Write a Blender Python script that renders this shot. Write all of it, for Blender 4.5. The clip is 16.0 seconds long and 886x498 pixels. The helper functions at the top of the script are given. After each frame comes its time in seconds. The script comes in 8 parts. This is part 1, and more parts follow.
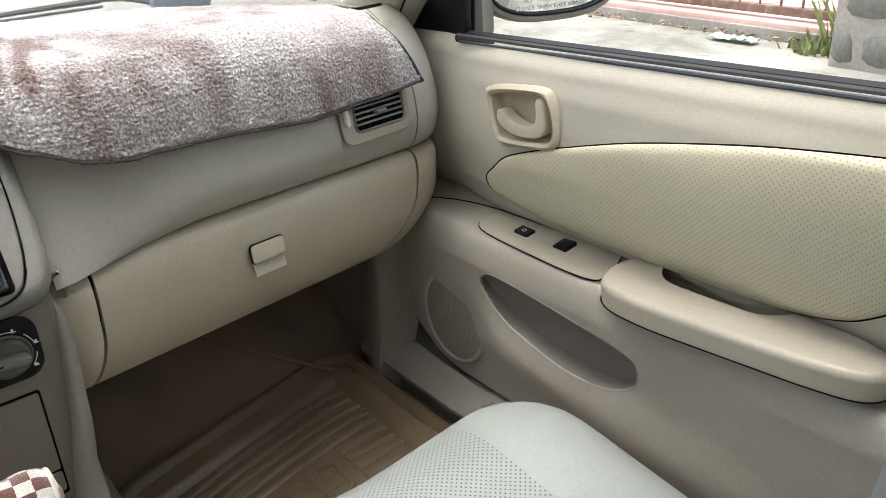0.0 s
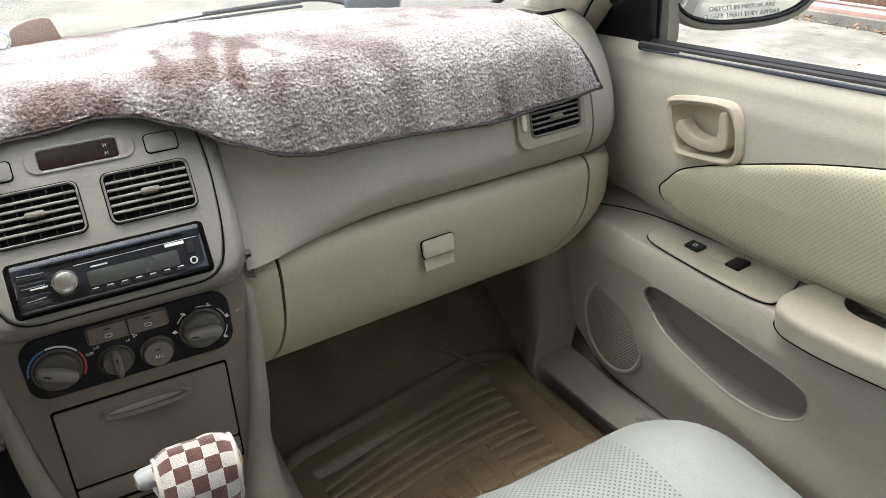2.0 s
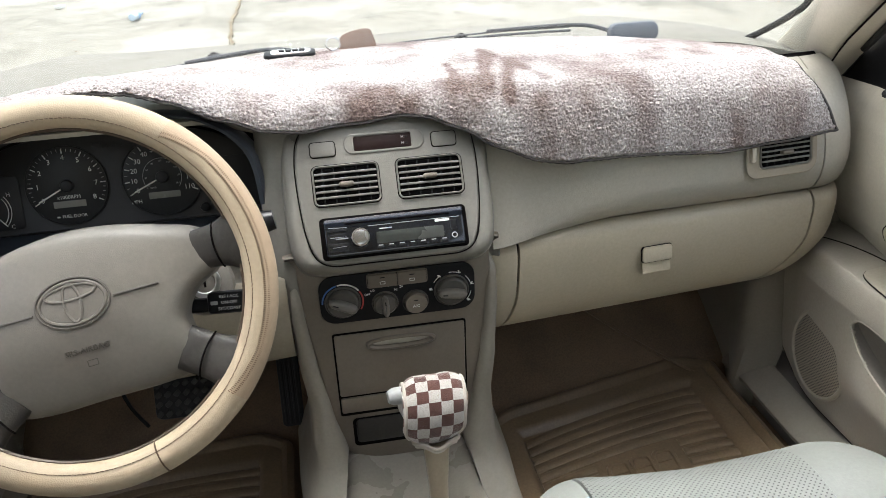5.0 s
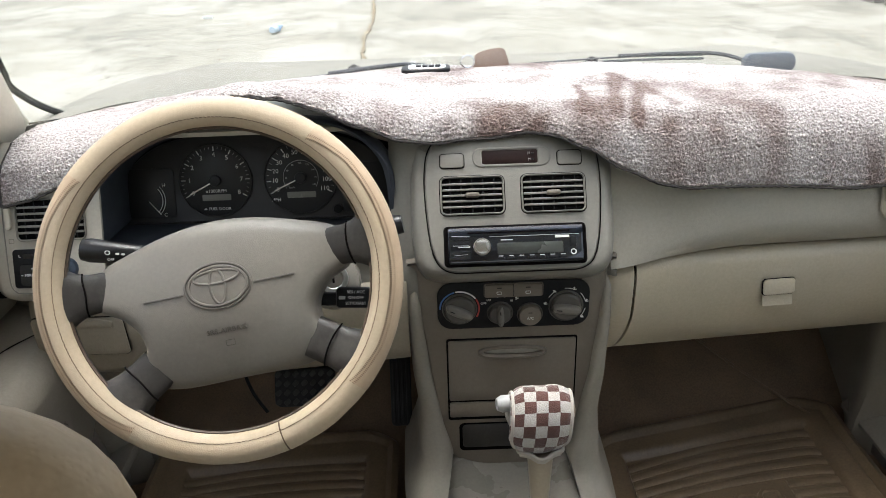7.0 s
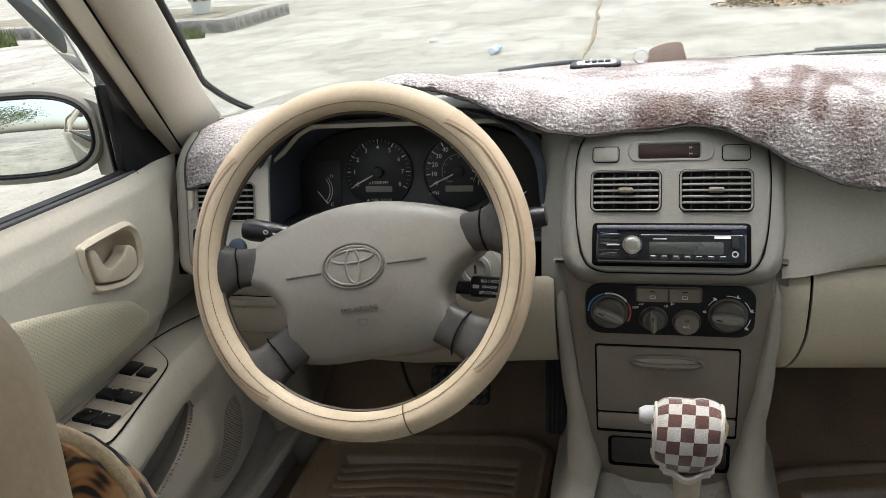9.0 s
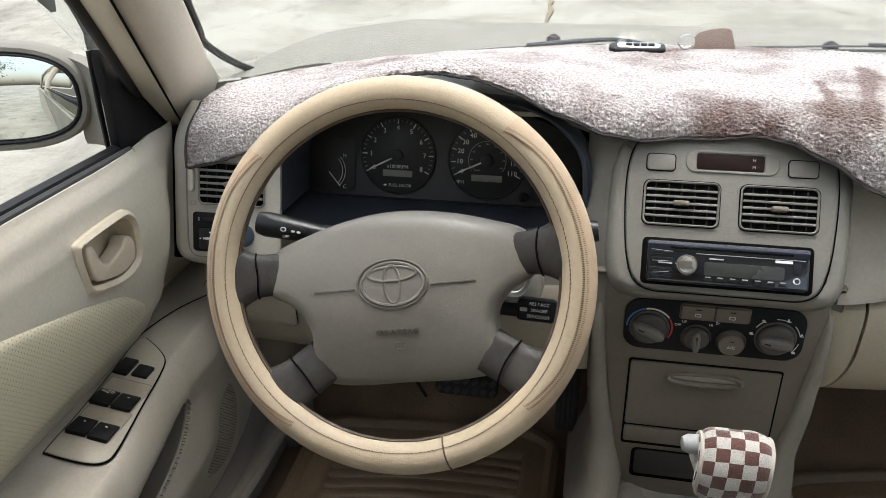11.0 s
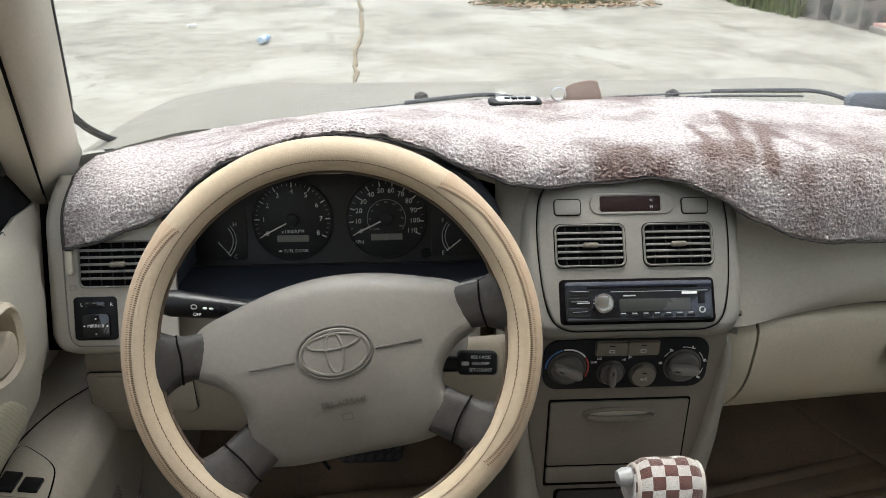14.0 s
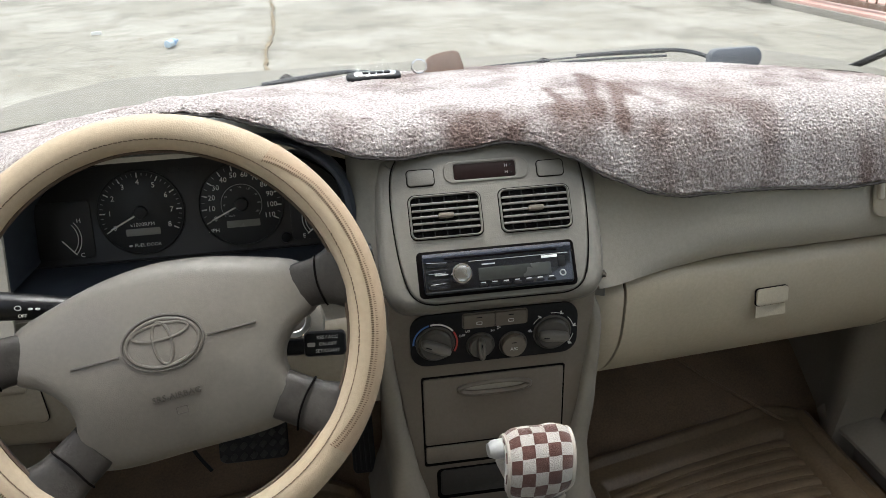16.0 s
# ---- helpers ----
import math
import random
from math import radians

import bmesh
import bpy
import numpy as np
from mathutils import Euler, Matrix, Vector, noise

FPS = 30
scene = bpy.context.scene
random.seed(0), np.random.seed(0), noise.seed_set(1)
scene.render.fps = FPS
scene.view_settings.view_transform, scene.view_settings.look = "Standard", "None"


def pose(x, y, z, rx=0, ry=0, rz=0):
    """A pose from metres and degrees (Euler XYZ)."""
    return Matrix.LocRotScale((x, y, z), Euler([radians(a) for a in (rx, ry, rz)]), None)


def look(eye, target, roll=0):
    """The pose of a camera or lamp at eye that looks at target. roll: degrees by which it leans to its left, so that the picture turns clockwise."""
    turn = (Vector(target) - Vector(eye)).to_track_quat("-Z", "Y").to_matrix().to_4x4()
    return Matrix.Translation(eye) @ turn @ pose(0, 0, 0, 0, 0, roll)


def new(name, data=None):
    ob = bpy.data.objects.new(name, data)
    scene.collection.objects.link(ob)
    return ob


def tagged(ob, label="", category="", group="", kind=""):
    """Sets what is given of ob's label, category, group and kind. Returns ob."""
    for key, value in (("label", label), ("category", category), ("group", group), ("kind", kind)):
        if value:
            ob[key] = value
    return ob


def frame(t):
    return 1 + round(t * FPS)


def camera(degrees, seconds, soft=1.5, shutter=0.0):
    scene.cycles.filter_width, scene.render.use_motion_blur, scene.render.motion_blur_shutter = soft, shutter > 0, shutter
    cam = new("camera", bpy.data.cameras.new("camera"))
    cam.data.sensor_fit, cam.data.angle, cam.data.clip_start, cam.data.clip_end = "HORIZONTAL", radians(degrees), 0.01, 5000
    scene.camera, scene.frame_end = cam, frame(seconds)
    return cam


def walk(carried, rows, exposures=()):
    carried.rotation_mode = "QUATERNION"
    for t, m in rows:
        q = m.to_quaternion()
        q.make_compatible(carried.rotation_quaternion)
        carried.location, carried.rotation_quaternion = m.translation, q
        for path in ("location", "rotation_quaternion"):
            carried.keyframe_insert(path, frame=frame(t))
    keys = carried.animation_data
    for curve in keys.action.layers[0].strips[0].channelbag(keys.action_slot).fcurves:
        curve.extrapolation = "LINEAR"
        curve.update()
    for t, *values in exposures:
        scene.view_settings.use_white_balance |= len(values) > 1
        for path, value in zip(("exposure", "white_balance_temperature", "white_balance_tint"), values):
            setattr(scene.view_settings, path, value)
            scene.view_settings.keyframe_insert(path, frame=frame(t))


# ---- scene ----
cam = camera(56.9, 16.0, soft=0.8)
METRES, EYE, TILT, LEAN, TURN = 0.86, 1.1, -22.0, 4.0, -37.6
PATH = [
    (0, (-0.015, -0.033, 1.122), (1.102, 1.375, 0.244), -2.9),
    (0.5, (-0.021, -0.031, 1.132), (0.998, 1.463, 0.278), -3.5),
    (1, (-0.026, -0.032, 1.138), (0.904, 1.524, 0.294), -3.7),
    (1.5, (-0.032, -0.026, 1.14), (0.837, 1.56, 0.285), -3.6),
    (2, (-0.034, -0.03, 1.14), (0.771, 1.58, 0.268), -3.7),
    (2.5, (-0.04, -0.036, 1.141), (0.704, 1.596, 0.258), -3.6),
    (3, (-0.049, -0.054, 1.15), (0.627, 1.604, 0.259), -3.6),
    (3.5, (-0.056, -0.091, 1.171), (0.492, 1.604, 0.263), -4.3),
    (4, (-0.062, -0.12, 1.192), (0.373, 1.609, 0.284), -4.3),
    (4.2, (-0.068, -0.138, 1.199), (0.324, 1.606, 0.301), -4.0),
    (6.5, (-0.104, -0.223, 1.226), (0.013, 1.602, 0.417), -1.6),
    (7, (-0.105, -0.227, 1.222), (-0.091, 1.605, 0.42), -1.9),
    (7.5, (-0.084, -0.219, 1.209), (-0.201, 1.612, 0.412), -3.1),
    (8, (-0.059, -0.207, 1.194), (-0.338, 1.615, 0.417), -4.6),
    (8.5, (-0.027, -0.211, 1.178), (-0.442, 1.601, 0.44), -5.2),
    (9, (-0.015, -0.208, 1.17), (-0.522, 1.587, 0.451), -5.1),
    (9.2, (-0.014, -0.2, 1.178), (-0.543, 1.588, 0.454), -5.0),
    (11.3, (-0.191, -0.101, 1.244), (-0.521, 1.648, 0.33), -0.0),
    (11.5, (-0.221, -0.099, 1.249), (-0.504, 1.663, 0.346), 0.1),
    (12, (-0.268, -0.099, 1.255), (-0.448, 1.694, 0.387), 0.0),
    (12.5, (-0.29, -0.097, 1.241), (-0.374, 1.705, 0.379), 0.1),
    (13, (-0.296, -0.092, 1.235), (-0.292, 1.722, 0.392), 0.4),
    (13.5, (-0.289, -0.097, 1.232), (-0.225, 1.729, 0.419), 0.3),
    (14, (-0.282, -0.105, 1.231), (-0.191, 1.736, 0.454), -0.0),
    (14.5, (-0.259, -0.106, 1.227), (-0.136, 1.74, 0.469), -0.5),
    (15, (-0.227, -0.104, 1.22), (-0.06, 1.741, 0.466), -1.0),
    (15.5, (-0.202, -0.097, 1.212), (0.012, 1.739, 0.449), -1.6),
    (16, (-0.179, -0.092, 1.193), (0.06, 1.731, 0.404), -2.3),
]
walk(cam, [(t, look(eye, target, roll)) for t, eye, target, roll in PATH], exposures=((0.0, 1.6), (4.0, 1.57), (8.0, 1.42), (11.5, 1.27), (16.0, 1.22)))

# ---- light: a bright overcast day, seen through the car's windows ----
world = bpy.data.worlds.new("overcast")
scene.world = world
world.use_nodes = True
wn, wl = world.node_tree.nodes, world.node_tree.links
sky = wn.new("ShaderNodeTexSky")
sky.sky_type = "NISHITA"
sky.sun_disc = False
sky.sun_elevation, sky.sun_rotation = radians(79), radians(-15)
sky.air_density, sky.dust_density, sky.ozone_density = 1.6, 5.0, 1.0
soften = wn.new("ShaderNodeHueSaturation")
soften.inputs["Saturation"].default_value = 0.58
wl.new(sky.outputs[0], soften.inputs["Color"])
wl.new(soften.outputs[0], wn["Background"].inputs["Color"])
wn["Background"].inputs["Strength"].default_value = 0.15
sun = new("sun", bpy.data.lights.new("sun", "SUN"))
sun.data.energy, sun.data.angle, sun.data.color = 0.55, radians(25), (0.90, 0.98, 1.04)
sun.matrix_basis = look((-0.45, 1.65, 9.0), (0, 0, 0))

# ---- helpers for meshes ----


class Mesh:
    """Vertices and faces gathered for one mesh."""

    def __init__(self):
        self.v, self.f, self.uv = [], [], {}

    def add(self, verts, faces, uvs=None):
        o = len(self.v)
        self.v += [tuple(p) for p in verts]
        self.f += [tuple(i + o for i in f) for f in faces]
        if uvs is not None:
            for i, q in enumerate(uvs):
                self.uv[o + i] = q
        return self

    def data(self, name, angle=38):
        me = bpy.data.meshes.new(name)
        me.from_pydata(self.v, [], self.f)
        if self.uv:
            lay = me.uv_layers.new(name="UVMap")
            for lp in me.loops:
                lay.data[lp.index].uv = self.uv.get(lp.vertex_index, (0, 0))
        b = bmesh.new()
        b.from_mesh(me)
        bmesh.ops.recalc_face_normals(b, faces=b.faces)
        b.to_mesh(me)
        b.free()
        me.shade_smooth()
        me.set_sharp_from_angle(angle=radians(angle))
        return me


def thing(name, at, label, category, group="", kind=""):
    ob = new(name)
    ob.empty_display_size = 0.05
    ob.matrix_basis = Matrix.Translation(at)
    return tagged(ob, label, category, group, kind)


def part(name, m, material, parent=None, label="", angle=38):
    ob = new(name, m.data(name, angle) if isinstance(m, Mesh) else m)
    ob.data.materials.clear()
    ob.data.materials.append(material)
    if parent is not None:
        ob.parent = parent
        if parent.type == "EMPTY":
            ob.matrix_parent_inverse = parent.matrix_basis.inverted()
    if label:
        ob["label"] = label
    return ob


def top(name, m, material, label, category, group="", kind="", angle=38):
    return tagged(part(name, m, material, None, "", angle), label, category, group, kind)


def V(*a):
    return Vector(a)


def frame_of(o, u, v):
    """A pose whose x runs along u, y along v and z out of the surface."""
    u, v = Vector(u).normalized(), Vector(v).normalized()
    w = u.cross(v).normalized()
    v = w.cross(u)
    return Matrix(((u.x, v.x, w.x, o[0]), (u.y, v.y, w.y, o[1]), (u.z, v.z, w.z, o[2]), (0, 0, 0, 1)))


def rrect(w, h, r, n=5, cx=0.0, cy=0.0):
    r = min(r, w / 2 - 1e-4, h / 2 - 1e-4)
    out = []
    for sx, sy, a0 in ((1, 1, 0), (-1, 1, 90), (-1, -1, 180), (1, -1, 270)):
        for k in range(n + 1):
            a = radians(a0 + 90 * k / n)
            out.append((cx + sx * (w / 2 - r) + r * math.cos(a), cy + sy * (h / 2 - r) + r * math.sin(a)))
    return out


def oval(w, h, n=32, cx=0.0, cy=0.0, e=2.0):
    out = []
    for k in range(n):
        a = 2 * math.pi * k / n
        c, s = math.cos(a), math.sin(a)
        out.append((cx + w / 2 * math.copysign(abs(c) ** (2 / e), c), cy + h / 2 * math.copysign(abs(s) ** (2 / e), s)))
    return out


def smooth_loop(pts, n=6, closed=True):
    """A smooth curve through a few control points (Catmull-Rom)."""
    pts = [Vector(p) for p in pts]
    N, out = len(pts), []
    for i in range(N if closed else N - 1):
        if closed:
            a, b, c, d = (pts[(i + k - 1) % N] for k in range(4))
        else:
            a, b, c, d = pts[max(i - 1, 0)], pts[i], pts[i + 1], pts[min(i + 2, N - 1)]
        for k in range(n):
            t = k / n
            out.append(0.5 * (2 * b + (c - a) * t + (2 * a - 5 * b + 4 * c - d) * t * t + (3 * b - a - 3 * c + d) * t ** 3))
    if not closed:
        out.append(pts[-1])
    return out


def inset(loop, d):
    """The outline moved inwards by d (counter-clockwise or clockwise)."""
    n = len(loop)
    area = sum(loop[i][0] * loop[(i + 1) % n][1] - loop[(i + 1) % n][0] * loop[i][1] for i in range(n))
    s = 1 if area > 0 else -1
    out = []
    for i in range(n):
        a, b, c = Vector(loop[i - 1][:2]), Vector(loop[i][:2]), Vector(loop[(i + 1) % n][:2])
        t = (c - a)
        t = t.normalized() if t.length > 1e-9 else Vector((1, 0))
        out.append((b.x - s * t.y * d, b.y + s * t.x * d))
    return out


def plate(m, loop, depth, bevel=0.001, M=None, base=0.0, dome=0.0, steps=2, fan=False):
    """A slab with a rounded front edge; it stands on the frame's plane and comes out along its z."""
    M = M or Matrix()
    rings = [[(x, y, base) for x, y in (p[:2] for p in loop)]]
    for k in range(steps + 1):
        a = math.pi / 2 * k / steps
        rings.append([(x, y, base + depth - bevel + bevel * math.sin(a)) for x, y in inset(loop, bevel * (1 - math.cos(a)))])
    n = len(loop)
    verts = [M @ Vector(p) for r in rings for p in r]
    faces = [(k * n + i, k * n + (i + 1) % n, (k + 1) * n + (i + 1) % n, (k + 1) * n + i) for k in range(len(rings) - 1) for i in range(n)]
    faces.append(tuple(range(n))[::-1])
    cx, cy = sum(p[0] for p in loop) / n, sum(p[1] for p in loop) / n
    if dome:
        last = rings[-1]
        for q in (0.75, 0.45, 0.2):
            verts += [M @ Vector((cx + (x - cx) * q, cy + (y - cy) * q, base + depth + dome * (1 - q * q))) for x, y, _ in last]
        r0 = len(rings) - 1
        for k in range(r0, r0 + 3):
            faces += [(k * n + i, k * n + (i + 1) % n, (k + 1) * n + (i + 1) % n, (k + 1) * n + i) for i in range(n)]
        faces.append(tuple((r0 + 3) * n + i for i in range(n)))
    elif fan:
        verts.append(M @ Vector((cx, cy, base + depth)))
        k = (len(rings) - 1) * n
        faces += [(k + i, k + (i + 1) % n, len(verts) - 1) for i in range(n)]
    else:
        faces.append(tuple((len(rings) - 1) * n + i for i in range(n)))
    return m.add(verts, faces)


def ring_plate(m, outer, inner, depth, bevel=0.001, M=None, base=0.0):
    """A frame between two outlines with the same number of points, with rounded edges."""
    M = M or Matrix()
    n = len(outer)
    rings = [[(p[0], p[1], base) for p in outer], [(p[0], p[1], base + depth - bevel) for p in outer],
             [(*q, base + depth) for q in inset(outer, bevel)], [(*q, base + depth) for q in inset(inner, -bevel)],
             [(p[0], p[1], base + depth - bevel) for p in inner], [(p[0], p[1], base) for p in inner]]
    verts = [M @ Vector(p) for r in rings for p in r]
    faces = [(k * n + i, k * n + (i + 1) % n, ((k + 1) % 6) * n + (i + 1) % n, ((k + 1) % 6) * n + i) for k in range(6) for i in range(n)]
    return m.add(verts, faces)


def box(m, size, M=None, bevel=0.002):
    M = M or Matrix()
    sx, sy, sz = size
    return plate(m, rrect(sx, sy, min(bevel * 1.5, sx * 0.45, sy * 0.45), 2), sz, min(bevel, sz * 0.45), M)


def tube(m, pts, r, seg=8, closed=False, caps=True, flat=1.0, up=None):
    """A tube along points; r is a number or one for each point; flat squashes it along the second axis."""
    pts = [Vector(p) for p in pts]
    N = len(pts)
    rr = r if isinstance(r, (list, tuple)) else [r] * N
    verts, nrm = [], None
    for i in range(N):
        a = pts[i - 1] if (i or closed) else pts[i]
        b = pts[(i + 1) % N] if (closed or i < N - 1) else pts[i]
        t = (b - a)
        t = t.normalized() if t.length > 1e-9 else Vector((0, 0, 1))
        if nrm is None:
            ref = Vector(up) if up else (Vector((0, 0, 1)) if abs(t.z) < 0.9 else Vector((1, 0, 0)))
            nrm = (ref - t * ref.dot(t)).normalized()
        else:
            nrm = (nrm - t * nrm.dot(t)).normalized()
        bi = t.cross(nrm)
        for k in range(seg):
            q = 2 * math.pi * k / seg
            verts.append(pts[i] + (bi * math.cos(q) + nrm * math.sin(q) * flat) * rr[i])
    faces = [(i * seg + k, i * seg + (k + 1) % seg, ((i + 1) % N) * seg + (k + 1) % seg, ((i + 1) % N) * seg + k)
             for i in range(N if closed else N - 1) for k in range(seg)]
    if caps and not closed:
        faces += [tuple(range(seg))[::-1], tuple((N - 1) * seg + k for k in range(seg))]
    return m.add(verts, faces)


def loft(m, rings, closed=True, caps=True, uvs=None):
    n = len(rings[0])
    verts = [p for r in rings for p in r]
    last = n if closed else n - 1
    faces = [(k * n + i, k * n + (i + 1) % n, (k + 1) * n + (i + 1) % n, (k + 1) * n + i) for k in range(len(rings) - 1) for i in range(last)]
    if caps and closed:
        faces += [tuple(range(n))[::-1], tuple((len(rings) - 1) * n + i for i in range(n))]
    return m.add(verts, faces, uvs)


def sheet(m, f, nu, nv, thick=0.004, keep=None):
    """A curved panel of real thickness from f(u, v) with u and v in 0..1; keep(u, v) leaves cells out."""
    P = [[Vector(f(i / nu, j / nv)) for j in range(nv + 1)] for i in range(nu + 1)]
    N = []
    for i in range(nu + 1):
        row = []
        for j in range(nv + 1):
            du = P[min(i + 1, nu)][j] - P[max(i - 1, 0)][j]
            dv = P[i][min(j + 1, nv)] - P[i][max(j - 1, 0)]
            c = du.cross(dv)
            row.append(c.normalized() if c.length > 1e-12 else Vector((0, 0, 1)))
        N.append(row)
    idx, verts = {}, []
    for i in range(nu + 1):
        for j in range(nv + 1):
            idx[i, j] = len(verts)
            verts += [P[i][j], P[i][j] - N[i][j] * thick]
    cells = {(i, j) for i in range(nu) for j in range(nv) if keep is None or keep((i + 0.5) / nu, (j + 0.5) / nv)}
    faces = []
    for i, j in cells:
        a, b, c, d = idx[i, j], idx[i + 1, j], idx[i + 1, j + 1], idx[i, j + 1]
        faces += [(a, b, c, d), (a + 1, d + 1, c + 1, b + 1)]
        for (p, q), nb in (((a, b), (i, j - 1)), ((b, c), (i + 1, j)), ((c, d), (i, j + 1)), ((d, a), (i - 1, j))):
            if nb not in cells:
                faces.append((p, p + 1, q + 1, q))
    used = sorted({k for f in faces for k in f})
    re = {k: n for n, k in enumerate(used)}
    return m.add([verts[k] for k in used], [tuple(re[k] for k in f) for f in faces])


def lerp(a, b, t):
    return a + (b - a) * t


def ramp(x, pts):
    """Smooth interpolation through (x, y) pairs."""
    if x <= pts[0][0]:
        return pts[0][1]
    for (a, fa), (b, fb) in zip(pts, pts[1:]):
        if x <= b:
            t = (x - a) / (b - a)
            return lerp(fa, fb, t * t * (3 - 2 * t) * 0.5 + t * 0.5)
    return pts[-1][1]


def inside(p, loop):
    x, y, c = p[0], p[1], False
    for i in range(len(loop)):
        (x1, y1), (x2, y2) = loop[i - 1][:2], loop[i][:2]
        if (y1 > y) != (y2 > y) and x < (x2 - x1) * (y - y1) / (y2 - y1) + x1:
            c = not c
    return c


def lettering(name, text, size, M, material, parent, align="CENTER", depth=0.0002, bold=0.0):
    cu = bpy.data.curves.new(name, "FONT")
    cu.body, cu.size, cu.align_x, cu.align_y, cu.extrude, cu.resolution_u = text, size, align, "CENTER", depth, 2
    cu.offset = bold
    tmp = bpy.data.objects.new(name, cu)
    scene.collection.objects.link(tmp)
    me = bpy.data.meshes.new_from_object(tmp.evaluated_get(bpy.context.evaluated_depsgraph_get()))
    bpy.data.objects.remove(tmp)
    me.transform(M)
    return part(name, me, material, parent)


# ---- materials ----


def mat(name, col, rough=0.5, metal=0.0, var=0.08, big=3.0, fine=220.0, bump=0.12, grain=600.0, spec=0.5, cells=False, dirt=None, dirt_amount=0.0, dirt_scale=5.0, sheen=0.0, coat=0.0, rvar=0.1):
    """A surface with variation at two scales, fine relief and, where given, dirt or wear in patches."""
    ma = bpy.data.materials.new(name)
    ma.use_nodes = True
    n, l = ma.node_tree.nodes, ma.node_tree.links
    b = n["Principled BSDF"]
    tc = n.new("ShaderNodeTexCoord")

    def noise_at(scale, detail=3.0, rough_=0.55):
        t = n.new("ShaderNodeTexNoise")
        t.inputs["Scale"].default_value, t.inputs["Detail"].default_value, t.inputs["Roughness"].default_value = scale, detail, rough_
        l.new(tc.outputs["Object"], t.inputs["Vector"])
        return t.outputs["Fac"]

    def mapped(src, a, b_, lo=0.3, hi=0.7):
        r = n.new("ShaderNodeMapRange")
        r.inputs["From Min"].default_value, r.inputs["From Max"].default_value = lo, hi
        r.inputs["To Min"].default_value, r.inputs["To Max"].default_value = a, b_
        l.new(src, r.inputs["Value"])
        return r.outputs["Result"]

    def times(a, b_):
        t = n.new("ShaderNodeMath")
        t.operation = "MULTIPLY"
        l.new(a, t.inputs[0])
        l.new(b_, t.inputs[1])
        return t.outputs[0]

    tone = times(mapped(noise_at(big), 1 - var, 1 + var), mapped(noise_at(fine, 2.0), 1 - var * 0.6, 1 + var * 0.6))
    mix = n.new("ShaderNodeVectorMath")
    mix.operation = "SCALE"
    mix.inputs[0].default_value = col
    l.new(tone, mix.inputs["Scale"])
    colour = mix.outputs[0]
    if dirt is not None:
        dm = n.new("ShaderNodeMix")
        dm.data_type = "RGBA"
        dm.inputs["B"].default_value = (*dirt, 1)
        l.new(colour, dm.inputs["A"])
        l.new(mapped(noise_at(dirt_scale, 6.0, 0.65), 0.0, dirt_amount, 0.5, 0.72), dm.inputs["Factor"])
        colour = dm.outputs["Result"]
    l.new(colour, b.inputs["Base Color"])
    l.new(mapped(noise_at(big * 4, 4.0), max(rough - rvar, 0.02), min(rough + rvar, 1.0)), b.inputs["Roughness"])
    b.inputs["Metallic"].default_value = metal
    b.inputs["Specular IOR Level"].default_value = spec
    b.inputs["Sheen Weight"].default_value = sheen
    b.inputs["Coat Weight"].default_value = coat
    b.inputs["Coat Roughness"].default_value = 0.06
    if bump:
        bp = n.new("ShaderNodeBump")
        bp.inputs["Strength"].default_value = bump
        bp.inputs["Distance"].default_value = 0.001
        if cells:
            vt = n.new("ShaderNodeTexVoronoi")
            vt.feature = "SMOOTH_F1"
            vt.inputs["Scale"].default_value = grain
            l.new(tc.outputs["Object"], vt.inputs["Vector"])
            l.new(vt.outputs["Distance"], bp.inputs["Height"])
        else:
            l.new(noise_at(grain, 2.0), bp.inputs["Height"])
        l.new(bp.outputs["Normal"], b.inputs["Normal"])
    return ma


